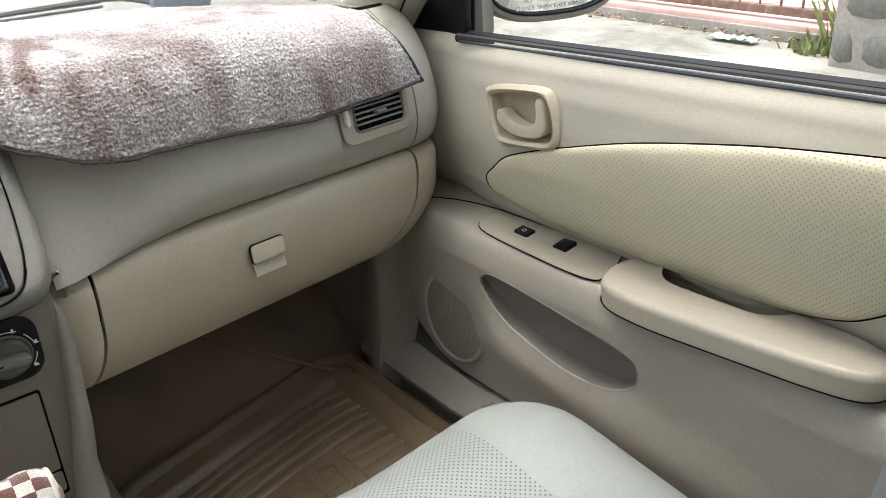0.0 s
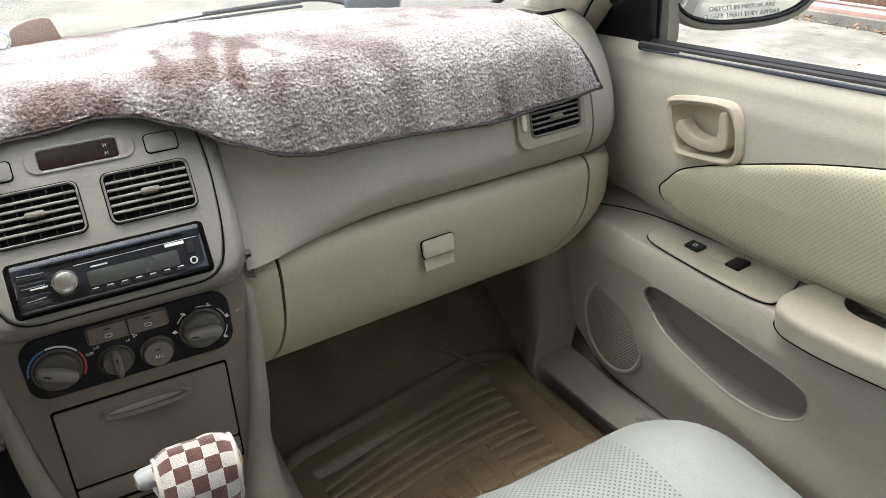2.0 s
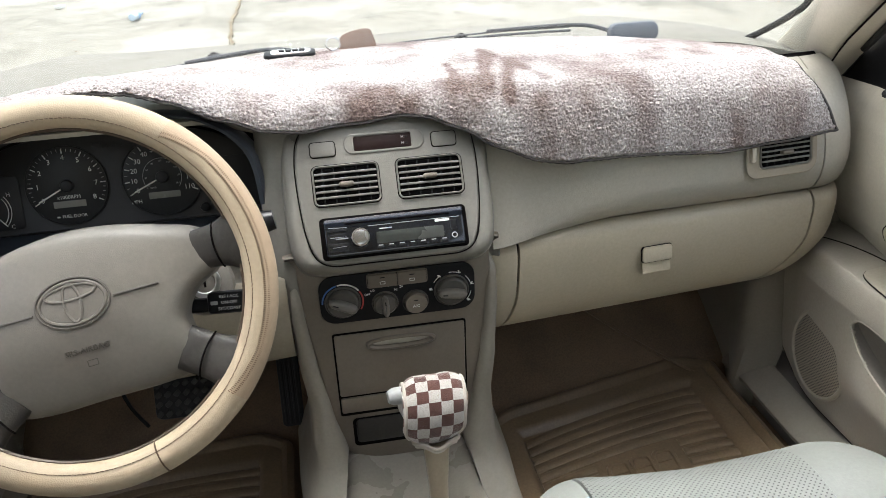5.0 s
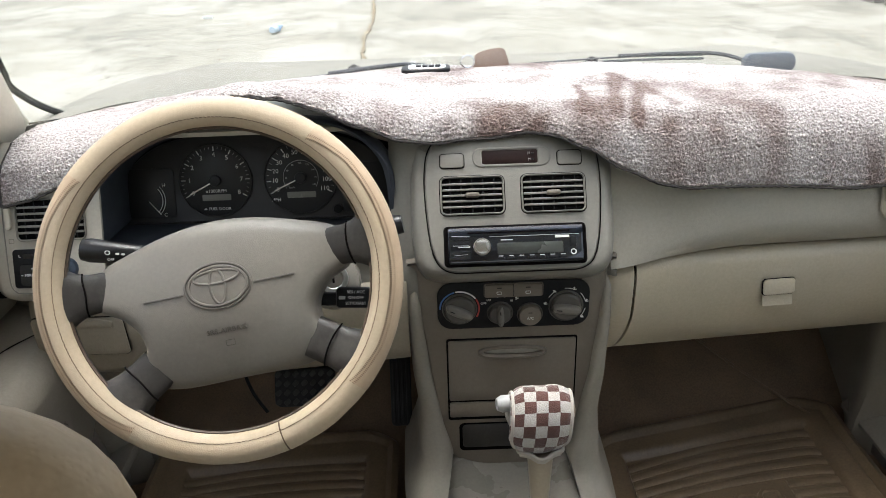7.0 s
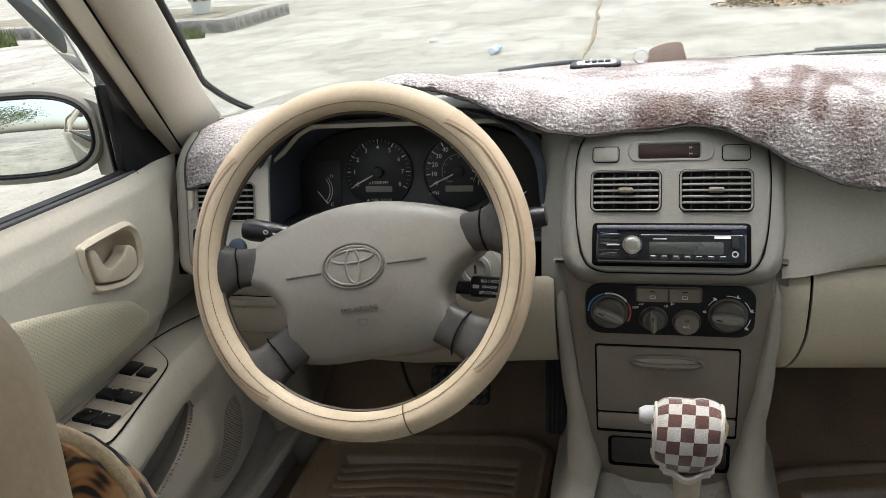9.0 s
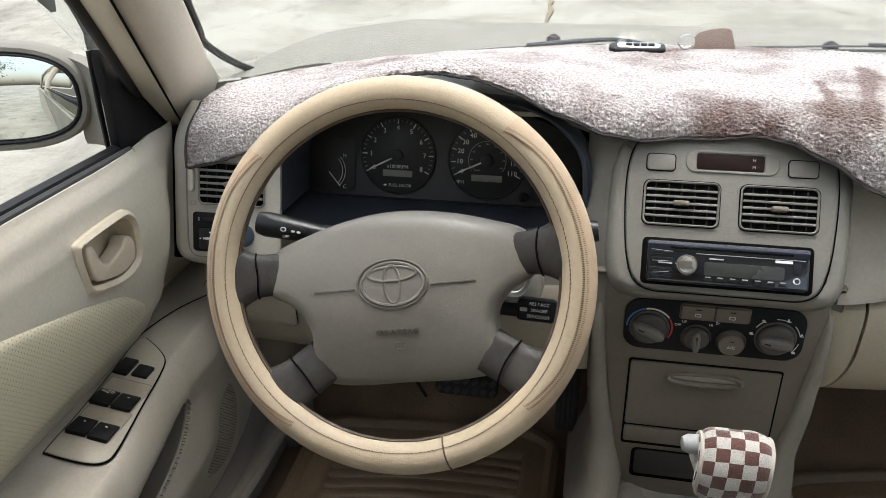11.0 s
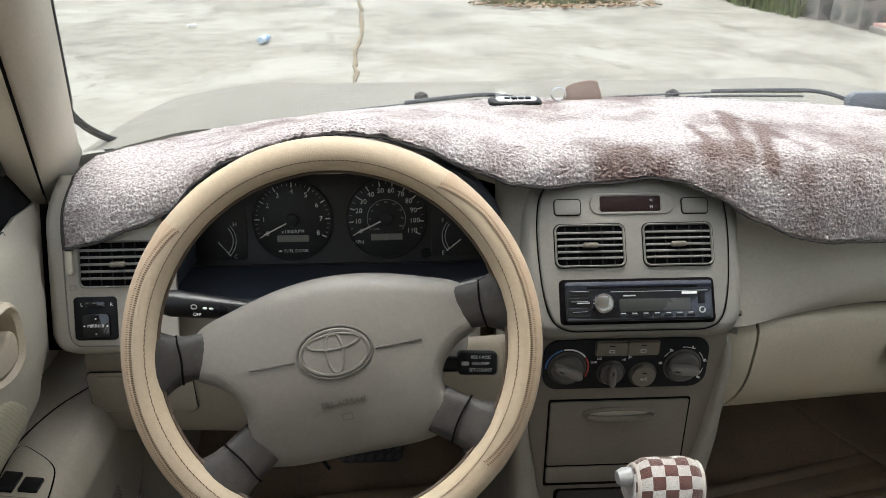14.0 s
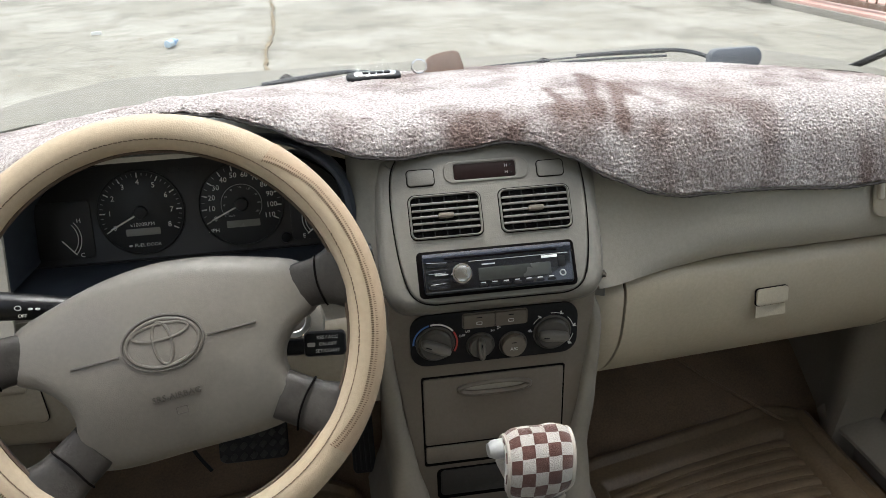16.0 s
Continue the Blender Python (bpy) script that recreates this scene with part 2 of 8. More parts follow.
def dotted(name, col, hole, pitch, turn=(0, 0, 0), flat=(1, 1, 0), size=0.22, rough=0.5, bump=0.5):
    """Perforated leather or a pierced grille: a regular lattice of small dark holes."""
    ma = mat(name, col, rough, var=0.06, grain=700, cells=True, bump=0.0)
    n, l = ma.node_tree.nodes, ma.node_tree.links
    b = n["Principled BSDF"]
    tc = n.new("ShaderNodeTexCoord")
    rot = n.new("ShaderNodeMapping")
    rot.inputs["Rotation"].default_value = [radians(a) for a in turn]
    sc = n.new("ShaderNodeMapping")
    sc.inputs["Scale"].default_value = [f / pitch for f in flat]
    l.new(tc.outputs["Object"], rot.inputs["Vector"])
    l.new(rot.outputs[0], sc.inputs["Vector"])
    vt = n.new("ShaderNodeTexVoronoi")
    vt.inputs["Scale"].default_value, vt.inputs["Randomness"].default_value = 1.0, 0.0
    l.new(sc.outputs[0], vt.inputs["Vector"])
    r = n.new("ShaderNodeMapRange")
    r.inputs["From Min"].default_value, r.inputs["From Max"].default_value = size * 0.7, size * 1.25
    r.interpolation_type = "SMOOTHSTEP"
    l.new(vt.outputs["Distance"], r.inputs["Value"])
    mx = n.new("ShaderNodeMix")
    mx.data_type = "RGBA"
    mx.inputs["A"].default_value = (*hole, 1)
    old = b.inputs["Base Color"].links[0].from_socket
    l.new(old, mx.inputs["B"])
    l.new(r.outputs[0], mx.inputs["Factor"])
    l.new(mx.outputs["Result"], b.inputs["Base Color"])
    grain = n.new("ShaderNodeTexVoronoi")
    grain.inputs["Scale"].default_value = 500
    l.new(tc.outputs["Object"], grain.inputs["Vector"])
    ad = n.new("ShaderNodeMath")
    ad.operation = "MULTIPLY_ADD"
    ad.inputs[1].default_value = 0.15
    l.new(grain.outputs["Distance"], ad.inputs[0])
    l.new(r.outputs[0], ad.inputs[2])
    bp = n.new("ShaderNodeBump")
    bp.inputs["Strength"].default_value, bp.inputs["Distance"].default_value = bump, 0.0008
    l.new(ad.outputs[0], bp.inputs["Height"])
    l.new(bp.outputs["Normal"], b.inputs["Normal"])
    return ma


GREY = mat("grey_dash_plastic", (0.395, 0.370, 0.312), 0.44, cells=True, grain=650, bump=0.22, dirt=(0.36, 0.34, 0.29), dirt_amount=0.25, dirt_scale=9)
# dash grey darkened for the stack: its dimmer light is in the colour
STACK = mat("dimmed_stack_grey", (0.188, 0.179, 0.156), 0.44, cells=True, grain=650, bump=0.2, dirt=(0.28, 0.265, 0.235), dirt_amount=0.2, dirt_scale=9)
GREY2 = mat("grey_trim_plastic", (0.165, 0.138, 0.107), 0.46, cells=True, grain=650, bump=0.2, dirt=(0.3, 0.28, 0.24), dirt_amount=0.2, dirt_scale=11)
BEIGE = mat("beige_dash_plastic", (0.455, 0.40, 0.30), 0.46, cells=True, grain=600, bump=0.22, dirt=(0.46, 0.43, 0.36), dirt_amount=0.3, dirt_scale=8)
# dash plastic toned darker: the shade under the wheel is in this colour
KNEE = mat("shade_toned_taupe", (0.315, 0.275, 0.213), 0.46, cells=True, grain=600, bump=0.2, dirt=(0.36, 0.33, 0.27), dirt_amount=0.3, dirt_scale=8)
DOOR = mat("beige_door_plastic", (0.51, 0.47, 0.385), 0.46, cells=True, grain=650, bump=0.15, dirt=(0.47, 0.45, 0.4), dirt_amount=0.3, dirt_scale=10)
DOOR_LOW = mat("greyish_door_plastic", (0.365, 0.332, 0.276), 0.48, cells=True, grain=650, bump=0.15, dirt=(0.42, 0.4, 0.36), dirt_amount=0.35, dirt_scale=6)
# door beige darkened: less light on upward faces is put into the colour
GRIP = mat("dimmed_grip_beige", (0.375, 0.340, 0.272), 0.42, cells=True, grain=700, bump=0.12, dirt=(0.36, 0.33, 0.28), dirt_amount=0.35, dirt_scale=9)
HANDLE = mat("warm_beige_handle_plastic", (0.54, 0.47, 0.355), 0.42, cells=True, grain=800, bump=0.06)
KICK = mat("grey_kick_plastic", (0.255, 0.230, 0.192), 0.5, cells=True, grain=650, bump=0.15, dirt=(0.36, 0.33, 0.28), dirt_amount=0.3, dirt_scale=7)
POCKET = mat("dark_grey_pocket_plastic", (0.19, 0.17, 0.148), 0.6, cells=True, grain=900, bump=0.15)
PILLAR = mat("beige_pillar_trim", (0.53, 0.48, 0.39), 0.55, cells=True, grain=700, bump=0.12)
BLACK = mat("black_plastic", (0.010, 0.010, 0.011), 0.45, var=0.2, bump=0.06, spec=0.2)
BLACK_SOFT = mat("black_rubber", (0.018, 0.018, 0.018), 0.7, var=0.2, bump=0.2)
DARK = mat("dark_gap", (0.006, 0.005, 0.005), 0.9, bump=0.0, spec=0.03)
GLOSS = mat("glossy_black_fascia", (0.006, 0.007, 0.01), 0.1, var=0.1, bump=0.0, coat=0.6)
SILVER = mat("brushed_silver", (0.62, 0.62, 0.6), 0.28, 1.0, var=0.08, bump=0.05)
CHROME = mat("chrome", (0.8, 0.8, 0.8), 0.08, 1.0, var=0.02, bump=0.0)
WHITE_INK = mat("white_ink", (0.75, 0.75, 0.72), 0.6, bump=0.0, var=0.03)
GREY_INK = mat("grey_ink", (0.4, 0.4, 0.39), 0.6, bump=0.0, var=0.03)
PAINT = mat("champagne_paint", (0.21, 0.20, 0.17), 0.6, 0.0, var=0.06, grain=1500, bump=0.03, spec=0.15, dirt=(0.33, 0.31, 0.26), dirt_amount=0.4, dirt_scale=7)
LEATHER = mat("pale_seat_leather", (0.225, 0.235, 0.218), 0.55, cells=True, grain=480, bump=0.16, var=0.06)
LEATHER_DOT = dotted("perforated_seat_leather", (0.215, 0.225, 0.21), (0.07, 0.07, 0.065), 0.0052, turn=(0, 0, 45))
INSERT = dotted("perforated_door_leather", (0.52, 0.48, 0.345), (0.29, 0.265, 0.18), 0.0047, turn=(45, 0, 0), flat=(0, 1, 1), size=0.16)
WHEEL = mat("cream_wheel_leather", (0.445, 0.36, 0.255), 0.56, cells=True, grain=800, bump=0.22, spec=0.3, var=0.07, dirt=(0.42, 0.3, 0.17), dirt_amount=0.35, dirt_scale=7)
PAD = mat("grey_airbag_plastic", (0.172, 0.156, 0.133), 0.42, cells=True, grain=1000, bump=0.12, dirt=(0.4, 0.38, 0.34), dirt_amount=0.2)
SPOKE = mat("worn_spoke_plastic", (0.04, 0.036, 0.032), 0.45, spec=0.25, cells=True, grain=600, bump=0.15, dirt=(0.12, 0.11, 0.1), dirt_amount=0.35, dirt_scale=20)
THREAD = mat("dark_thread", (0.10, 0.062, 0.036), 0.8, bump=0.0)
CARPET = mat("brown_carpet", (0.225, 0.157, 0.103), 0.95, var=0.25, big=8, fine=300, grain=900, bump=0.8, sheen=0.2)
MATTING = mat("brown_rubber_mat", (0.20, 0.142, 0.085), 0.40, var=0.2, big=6, grain=500, bump=0.15, dirt=(0.22, 0.17, 0.12), dirt_amount=0.6, dirt_scale=6)
BRAID = mat("dark_braid", (0.055, 0.049, 0.046), 0.9, var=0.25, fine=500, grain=900, bump=0.8)
RAIL = mat("beige_rail_plastic", (0.235, 0.213, 0.176), 0.48, cells=True, grain=850, bump=0.1, dirt=(0.37, 0.35, 0.31), dirt_amount=0.3, dirt_scale=9)
HEADLINER = mat("beige_headliner", (0.5, 0.47, 0.4), 0.95, grain=800, bump=0.3)

# ---- ground and yard ----
CONCRETE = mat("stained_concrete", (0.262, 0.250, 0.208), 0.9, var=0.16, big=5.5, fine=38, grain=70, bump=0.6, dirt=(0.125, 0.118, 0.096), dirt_amount=0.75, dirt_scale=0.9)


def stains(ma, colour, scale, lo, hi, amount, stretch=(1, 1, 1), detail=10.0):
    """Another layer of stains with ragged edges over a material's colour."""
    n, l = ma.node_tree.nodes, ma.node_tree.links
    b = n["Principled BSDF"]
    old = b.inputs["Base Color"].links[0].from_socket
    tc, mp, t = n.new("ShaderNodeTexCoord"), n.new("ShaderNodeMapping"), n.new("ShaderNodeTexNoise")
    mp.inputs["Scale"].default_value = stretch
    t.inputs["Scale"].default_value, t.inputs["Detail"].default_value, t.inputs["Roughness"].default_value = scale, detail, 0.68
    t.inputs["Distortion"].default_value = 0.4
    r, mx = n.new("ShaderNodeMapRange"), n.new("ShaderNodeMix")
    r.inputs["From Min"].default_value, r.inputs["From Max"].default_value, r.inputs["To Max"].default_value = lo, hi, amount
    mx.data_type = "RGBA"
    mx.inputs["B"].default_value = (*colour, 1)
    l.new(tc.outputs["Object"], mp.inputs["Vector"])
    l.new(mp.outputs[0], t.inputs["Vector"])
    l.new(t.outputs["Fac"], r.inputs["Value"])
    l.new(r.outputs[0], mx.inputs["Factor"])
    l.new(old, mx.inputs["A"])
    l.new(mx.outputs["Result"], b.inputs["Base Color"])


stains(CONCRETE, (0.355, 0.342, 0.296), 0.6, 0.47, 0.58, 0.85)
stains(CONCRETE, (0.125, 0.12, 0.1), 1.3, 0.52, 0.64, 0.6, (1.3, 0.6, 1))
stains(CONCRETE, (0.11, 0.105, 0.085), 7.0, 0.57, 0.66, 0.6, (1.3, 0.55, 1))
STONE = mat("rough_wall_stone", (0.34, 0.29, 0.23), 0.9, var=0.3, big=1.6, fine=30, grain=30, bump=0.9, dirt=(0.15, 0.15, 0.11), dirt_amount=0.7, dirt_scale=3)
GREY_STONE = mat("weathered_grey_stone", (0.19, 0.185, 0.165), 0.9, var=0.3, big=2.2, fine=30, grain=30, bump=0.9, dirt=(0.09, 0.095, 0.07), dirt_amount=0.8, dirt_scale=4)
MORTAR = mat("grey_mortar", (0.27, 0.25, 0.22), 0.95, var=0.2, big=2, fine=40, grain=60, bump=0.8, dirt=(0.12, 0.12, 0.1), dirt_amount=0.6, dirt_scale=3)
PINK = mat("pink_paving", (0.56, 0.34, 0.29), 0.75, var=0.12, big=1, fine=25, grain=60, bump=0.3, dirt=(0.62, 0.5, 0.45), dirt_amount=0.6, dirt_scale=2)
RUST = mat("rusty_iron", (0.2, 0.12, 0.085), 0.7, 0.3, var=0.3, big=4, fine=60, grain=120, bump=0.5, dirt=(0.4, 0.35, 0.3), dirt_amount=0.7, dirt_scale=14)
GRASS = mat("yard_grass", (0.115, 0.15, 0.045), 0.7, var=0.4, big=2.5, fine=20, bump=0.0)
WEED = mat("pale_weeds", (0.24, 0.27, 0.11), 0.7, var=0.4, big=2.5, fine=20, bump=0.0)
DRY = mat("dry_leaves", (0.26, 0.17, 0.09), 0.8, var=0.4, big=3, fine=25, bump=0.0)
LEAF = mat("tree_leaves", (0.10, 0.15, 0.05), 0.55, var=0.4, big=1.2, fine=10, bump=0.0)
BARK = mat("bark", (0.14, 0.105, 0.075), 0.9, var=0.3, big=4, fine=30, grain=40, bump=0.9)


def ground_at(u, v):
    x, y = lerp(-1, 1, u), lerp(-1, 1, v)
    return V(math.copysign(abs(x) ** 3, x) * 900, math.copysign(abs(y) ** 3, y) * 900 + 4, 0.012 * noise.noise(V(x * 40, y * 40, 0)))


m = Mesh()
sheet(m, ground_at, 60, 60, 0.2)
ground = top("ground", m, CONCRETE, "wide worn pale concrete yard with dark water stains", "ground", kind="structure")

m = Mesh()
random.seed(3)
px, pts = -0.52, []
for k in range(120):
    y = 3.2 + k * 0.09
    px += random.uniform(-0.012, 0.012) - 0.0045
    pts.append((px, y))
for (x1, y1), (x2, y2) in zip(pts, pts[1:]):
    w = random.uniform(0.006, 0.022)
    m.add([(x1 - w, y1, 0.014), (x1 + w, y1, 0.014), (x2 + w, y2, 0.014), (x2 - w, y2, 0.014), (x1 - w, y1, 0.0), (x1 + w, y1, 0.0), (x2 + w, y2, 0.0), (x2 - w, y2, 0.0)],
          [(0, 1, 2, 3), (0, 3, 7, 4), (1, 5, 6, 2)])
CRACK = mat("crack_fill", (0.2, 0.16, 0.1), 0.95, var=0.4, big=6, fine=60, grain=90, bump=0.6)
top("joint_crack", m, CRACK, "long jagged crack across the yard filled with brown dirt", "crack", kind="structure")


def blades(m, cx, cy, rx, ry, n, h0, h1, w=0.012, z=0.0, seed=1, lean=0.5):
    random.seed(seed)
    for _ in range(n):
        a, r = random.uniform(0, 6.283), math.sqrt(random.random())
        wob = 0.75 + 0.35 * noise.noise(V(math.cos(a) * 2 + seed, math.sin(a) * 2, 1.7))
        x, y = cx + rx * r * math.cos(a) * wob, cy + ry * r * math.sin(a) * wob
        q, h, b = random.uniform(0, 6.283), random.uniform(h0, h1), w * random.uniform(0.6, 1.4)
        dx, dy = math.cos(q) * b, math.sin(q) * b
        lx, ly = random.uniform(-lean, lean) * h, random.uniform(-lean, lean) * h
        m.add([(x - dx, y - dy, z), (x + dx, y + dy, z), (x + lx * 0.5 + dx * 0.6, y + ly * 0.5 + dy * 0.6, z + h * 0.6), (x + lx, y + ly, z + h)], [(0, 1, 2), (0, 2, 3)])
    return m


def leaf_litter(m, cx, cy, rx, ry, n, s=0.06, z=0.01, seed=2):
    random.seed(seed)
    for _ in range(n):
        a, r = random.uniform(0, 6.283), math.sqrt(random.random())
        M = pose(cx + rx * r * math.cos(a), cy + ry * r * math.sin(a), z + random.uniform(0.005, 0.03), random.uniform(-25, 25), random.uniform(-25, 25), random.uniform(0, 360))
        k = s * random.uniform(0.5, 1.2)
        m.add([M @ V(*p) for p in ((-k, 0, 0), (0, -k * 0.45, 0.012), (k, 0, 0.0), (0, k * 0.45, 0.012))], [(0, 1, 2, 3)])
    return m


top("grass_patch", blades(Mesh(), 1.9, 12.1, 1.5, 1.4, 4200, 0.03, 0.14, 0.012, seed=4), GRASS, "uneven patch of short green grass on the concrete", "grass", kind="stuff")
top("leaf_litter", leaf_litter(Mesh(), 1.9, 11.1, 1.3, 0.6, 420, 0.055, seed=5), DRY, "dry brown leaves along the grass patch's edge", "leaves", kind="stuff")
m = Mesh()
leaf_litter(m, -2.0, 8.0, 5.0, 4.5, 70, 0.018, 0.012, 8)
leaf_litter(m, 3.6, 4.5, 1.6, 3.0, 40, 0.018, 0.012, 9)
top("scattered_debris", m, DRY, "small scattered leaves and twigs on the concrete yard", "debris", kind="stuff")

BOTTLE = mat("clear_bottle_plastic", (0.6, 0.72, 0.82), 0.25, var=0.1, bump=0.2, grain=60)
BOTTLE_CAP = mat("blue_bottle_plastic", (0.2, 0.36, 0.62), 0.4, var=0.08, bump=0.0)


def lying_bottle(x, y, turn):
    e = thing("plastic_bottle", (x, y, 0.0), "empty clear plastic water bottle lying on the concrete", "bottle")
    M = pose(x, y, 0.048, 0, 90, turn)
    prof = ((0.0, 0.02), (0.004, 0.033), (0.03, 0.036), (0.05, 0.033), (0.09, 0.035), (0.13, 0.034), (0.16, 0.034), (0.19, 0.024), (0.21, 0.014), (0.225, 0.013))
    m = loft(Mesh(), [[M @ V(r * math.cos(a), r * math.sin(a), z - 0.11) for a in (2 * math.pi * k / 16 for k in range(16))] for z, r in prof])
    part("body", m, BOTTLE, e)
    for nm, z, r, mt in (("cap", 0.226, 0.016, BOTTLE_CAP), ("label_band", 0.1, 0.0362, BOTTLE_CAP)):
        L = 0.018 if nm == "cap" else 0.045
        m = loft(Mesh(), [[M @ V(r * math.cos(a), r * math.sin(a), z - 0.11 + q) for a in (2 * math.pi * k / 16 for k in range(16))] for q in (0, L)])
        part(nm, m, mt, e)


lying_bottle(-1.60, 8.0, 78)
m = plate(Mesh(), rrect(0.1, 0.045, 0.01), 0.03, 0.006, pose(-2.55, 9.15, 0.012, 0, 0, 10))
top("paper_scrap", m, WHITE_INK, "small crumpled white paper scrap on the yard", "litter")

# fence with its kerb and the pink paving behind it
kerb = thing("fence_kerb", (4.6, 5.4, 0.0), "low grey kerb with a pink painted coping below the fence", "kerb", kind="structure")
part("base", box(Mesh(), (0.34, 6.4, 0.09), pose(4.80, 5.3, -0.02), 0.01), MORTAR, kerb, "grey mossy concrete base")
part("coping", box(Mesh(), (0.2, 6.4, 0.04), pose(4.76, 5.3, 0.06), 0.008), PINK, kerb, "pink painted coping")
fence = thing("iron_fence", (4.78, 5.4, 0.2), "rusty iron railing with thin vertical bars", "fence")
part("bottom_rail", box(Mesh(), (0.05, 6.3, 0.05), pose(4.79, 5.35, 0.125), 0.006), RUST, fence)
part("top_rail", box(Mesh(), (0.04, 6.3, 0.04), pose(4.79, 5.35, 1.32), 0.006), RUST, fence)
bar_data = tube(Mesh(), [(0, 0, 0.17), (0, 0, 1.33)], 0.0085, 6).data("bar")
for k in range(45):
    b = part("bar", bar_data, RUST, fence)
    b.matrix_basis = Matrix.Translation((4.79, 2.05 + k * 0.14, 0))
m = box(Mesh(), (4.2, 8.0, 0.1), pose(7.0, 5.2, -0.01), 0.01)
paving = top("pink_paving", m, mat("pink_joint", (0.6, 0.47, 0.42), 0.85, bump=0.2), "pink tiled paving behind the fence with pale joints", "paving", kind="structure")
tile_data = box(Mesh(), (0.39, 0.19, 0.03), Matrix(), 0.004).data("tile")
for i in range(8):
    for j in range(34):
        t = part("tile", tile_data, PINK, paving)
        t.matrix_basis = Matrix.Translation((5.2 + i * 0.4 + (0.2 if j % 2 else 0), 2.0 + j * 0.2, 0.072))


def stone_block(size, seed):
    """One roughly dressed stone of a wall: a flat-faced block with worn edges."""
    random.seed(seed)
    b = bmesh.new()
    bmesh.ops.create_icosphere(b, subdivisions=2, radius=1.0)
    for v in b.verts:
        c = v.co
        k = max(abs(c.x), abs(c.y), abs(c.z))
        c = c.lerp(c / k, 0.84)
        c *= 1 + 0.16 * noise.noise(c * 1.3 + V(seed * 3.7, 0, 0))
        v.co = V(c.x * size[0] / 2, c.y * size[1] / 2, c.z * size[2] / 2)
    me = bpy.data.meshes.new("stone")
    b.to_mesh(me)
    b.free()
    me.shade_smooth()
    return me


stone_meshes = [stone_block((0.34, 0.16, 0.26), k) for k in range(9)]


def stone_wall(name, a, b, height, depth, label, stone=None):
    """A wall of flat-faced stones set flush in mortar from a to b on the ground."""
    a, b = Vector((*a, 0)), Vector((*b, 0))
    d = (b - a)
    L = d.length
    turn = math.degrees(math.atan2(d.y, d.x))
    c = (a + b) / 2
    e = thing(name, c, label, "wall", kind="structure")
    part("mortar_core", box(Mesh(), (L, depth, height), pose(c.x, c.y, -0.02, 0, 0, turn), 0.02), MORTAR, e)
    random.seed(int(L * 100))
    rows = max(1, round(height / 0.25))
    rh = height / rows
    along_, across = d.normalized(), V(-d.y, d.x, 0).normalized()
    faces = [(a + across * (depth / 2 - 0.066) * q, along_, L, turn) for q in (-1, 1)]
    faces += [(p - across * depth / 2 - along_ * 0.066 * q, across, depth, turn + 90) for p, q in ((a, -1), (b, 1))]
    for o, way, length, rot in faces:
        for r in range(rows):
            s0 = 0.0
            while s0 < length - 0.08:
                w = min(random.uniform(0.20, 0.42), length - s0)
                if length - s0 - w < 0.12:
                    w = length - s0
                p = o + way * (s0 + w / 2)
                st_ = part("stone", random.choice(stone_meshes), stone or STONE, e)
                st_.matrix_basis = pose(p.x, p.y, rh * (r + 0.5) - 0.01, 0, random.uniform(-9, 9), rot) @ Matrix.Diagonal((w / 0.34 * 0.93, random.uniform(0.92, 1.06), rh / 0.26 * random.uniform(0.84, 0.98), 1))
                s0 += w
    return e


stone_wall("stone_pillar", (4.50, 1.30), (4.50, 2.02), 1.7, 0.5, "thick rough stone gate pillar with wide mortar joints")
stone_wall("stone_pier", (4.85, 8.65), (4.85, 9.3), 1.6, 0.5, "rough brown stone pier at the fence's end")
stone_wall("stone_wall", (4.75, 9.5), (4.6, 13.5), 1.2, 0.4, "mossy low stone boundary wall beside the yard")
top("wall_weeds", blades(Mesh(), 4.45, 11.3, 0.35, 2.2, 900, 0.08, 0.45, 0.014, seed=12), GRASS, "green weeds along the foot of the stone wall", "weeds", kind="stuff")
top("pillar_weeds", blades(blades(Mesh(), 4.52, 2.2, 0.18, 0.25, 130, 0.03, 0.12, 0.012, seed=13), 4.5, 2.08, 0.08, 0.08, 110, 0.15, 0.36, 0.005, seed=14), WEED, "green weeds and tall grass beside the stone pillar", "weeds", kind="stuff")
top("kerb_litter", leaf_litter(Mesh(), 4.55, 4.2, 0.1, 2.2, 150, 0.028, seed=15), DRY, "dry leaves and dirt along the fence kerb", "leaves", kind="stuff")
CLOTH_G = mat("pale_green_plastic", (0.42, 0.6, 0.5), 0.5, var=0.12, bump=0.3, grain=60)
m = Mesh()
sheet(m, lambda u, v: V(4.42 + u * 0.1, 2.56 + v * 0.3, 0.02 + 0.05 * abs(noise.noise(V(u * 3, v * 4, 2)))), 8, 14, 0.003)
top("plastic_bag", m, CLOTH_G, "crumpled pale green plastic scrap by the kerb", "litter")

# raised planter on the other side
SOIL = mat("mossy_earth", (0.16, 0.145, 0.10), 0.95, var=0.3, big=3, fine=40, bump=0.8, grain=60, dirt=(0.09, 0.11, 0.05), dirt_amount=0.8, dirt_scale=2)
stone_wall("planter_wall", (-6.6, 11.95), (-14.0, 13.2), 0.23, 0.36, "low grey stone planter wall round a raised bed", GREY_STONE)
stone_wall("planter_side_wall", (-6.75, 12.15), (-6.95, 14.6), 0.23, 0.36, "low stone side wall of the raised bed", GREY_STONE)
top("planter_soil", box(Mesh(), (6.6, 2.6, 0.2), pose(-10.3, 13.9, 0, 0, 0, -9), 0.02), SOIL, "brown earth and moss in the raised bed", "soil", kind="structure")
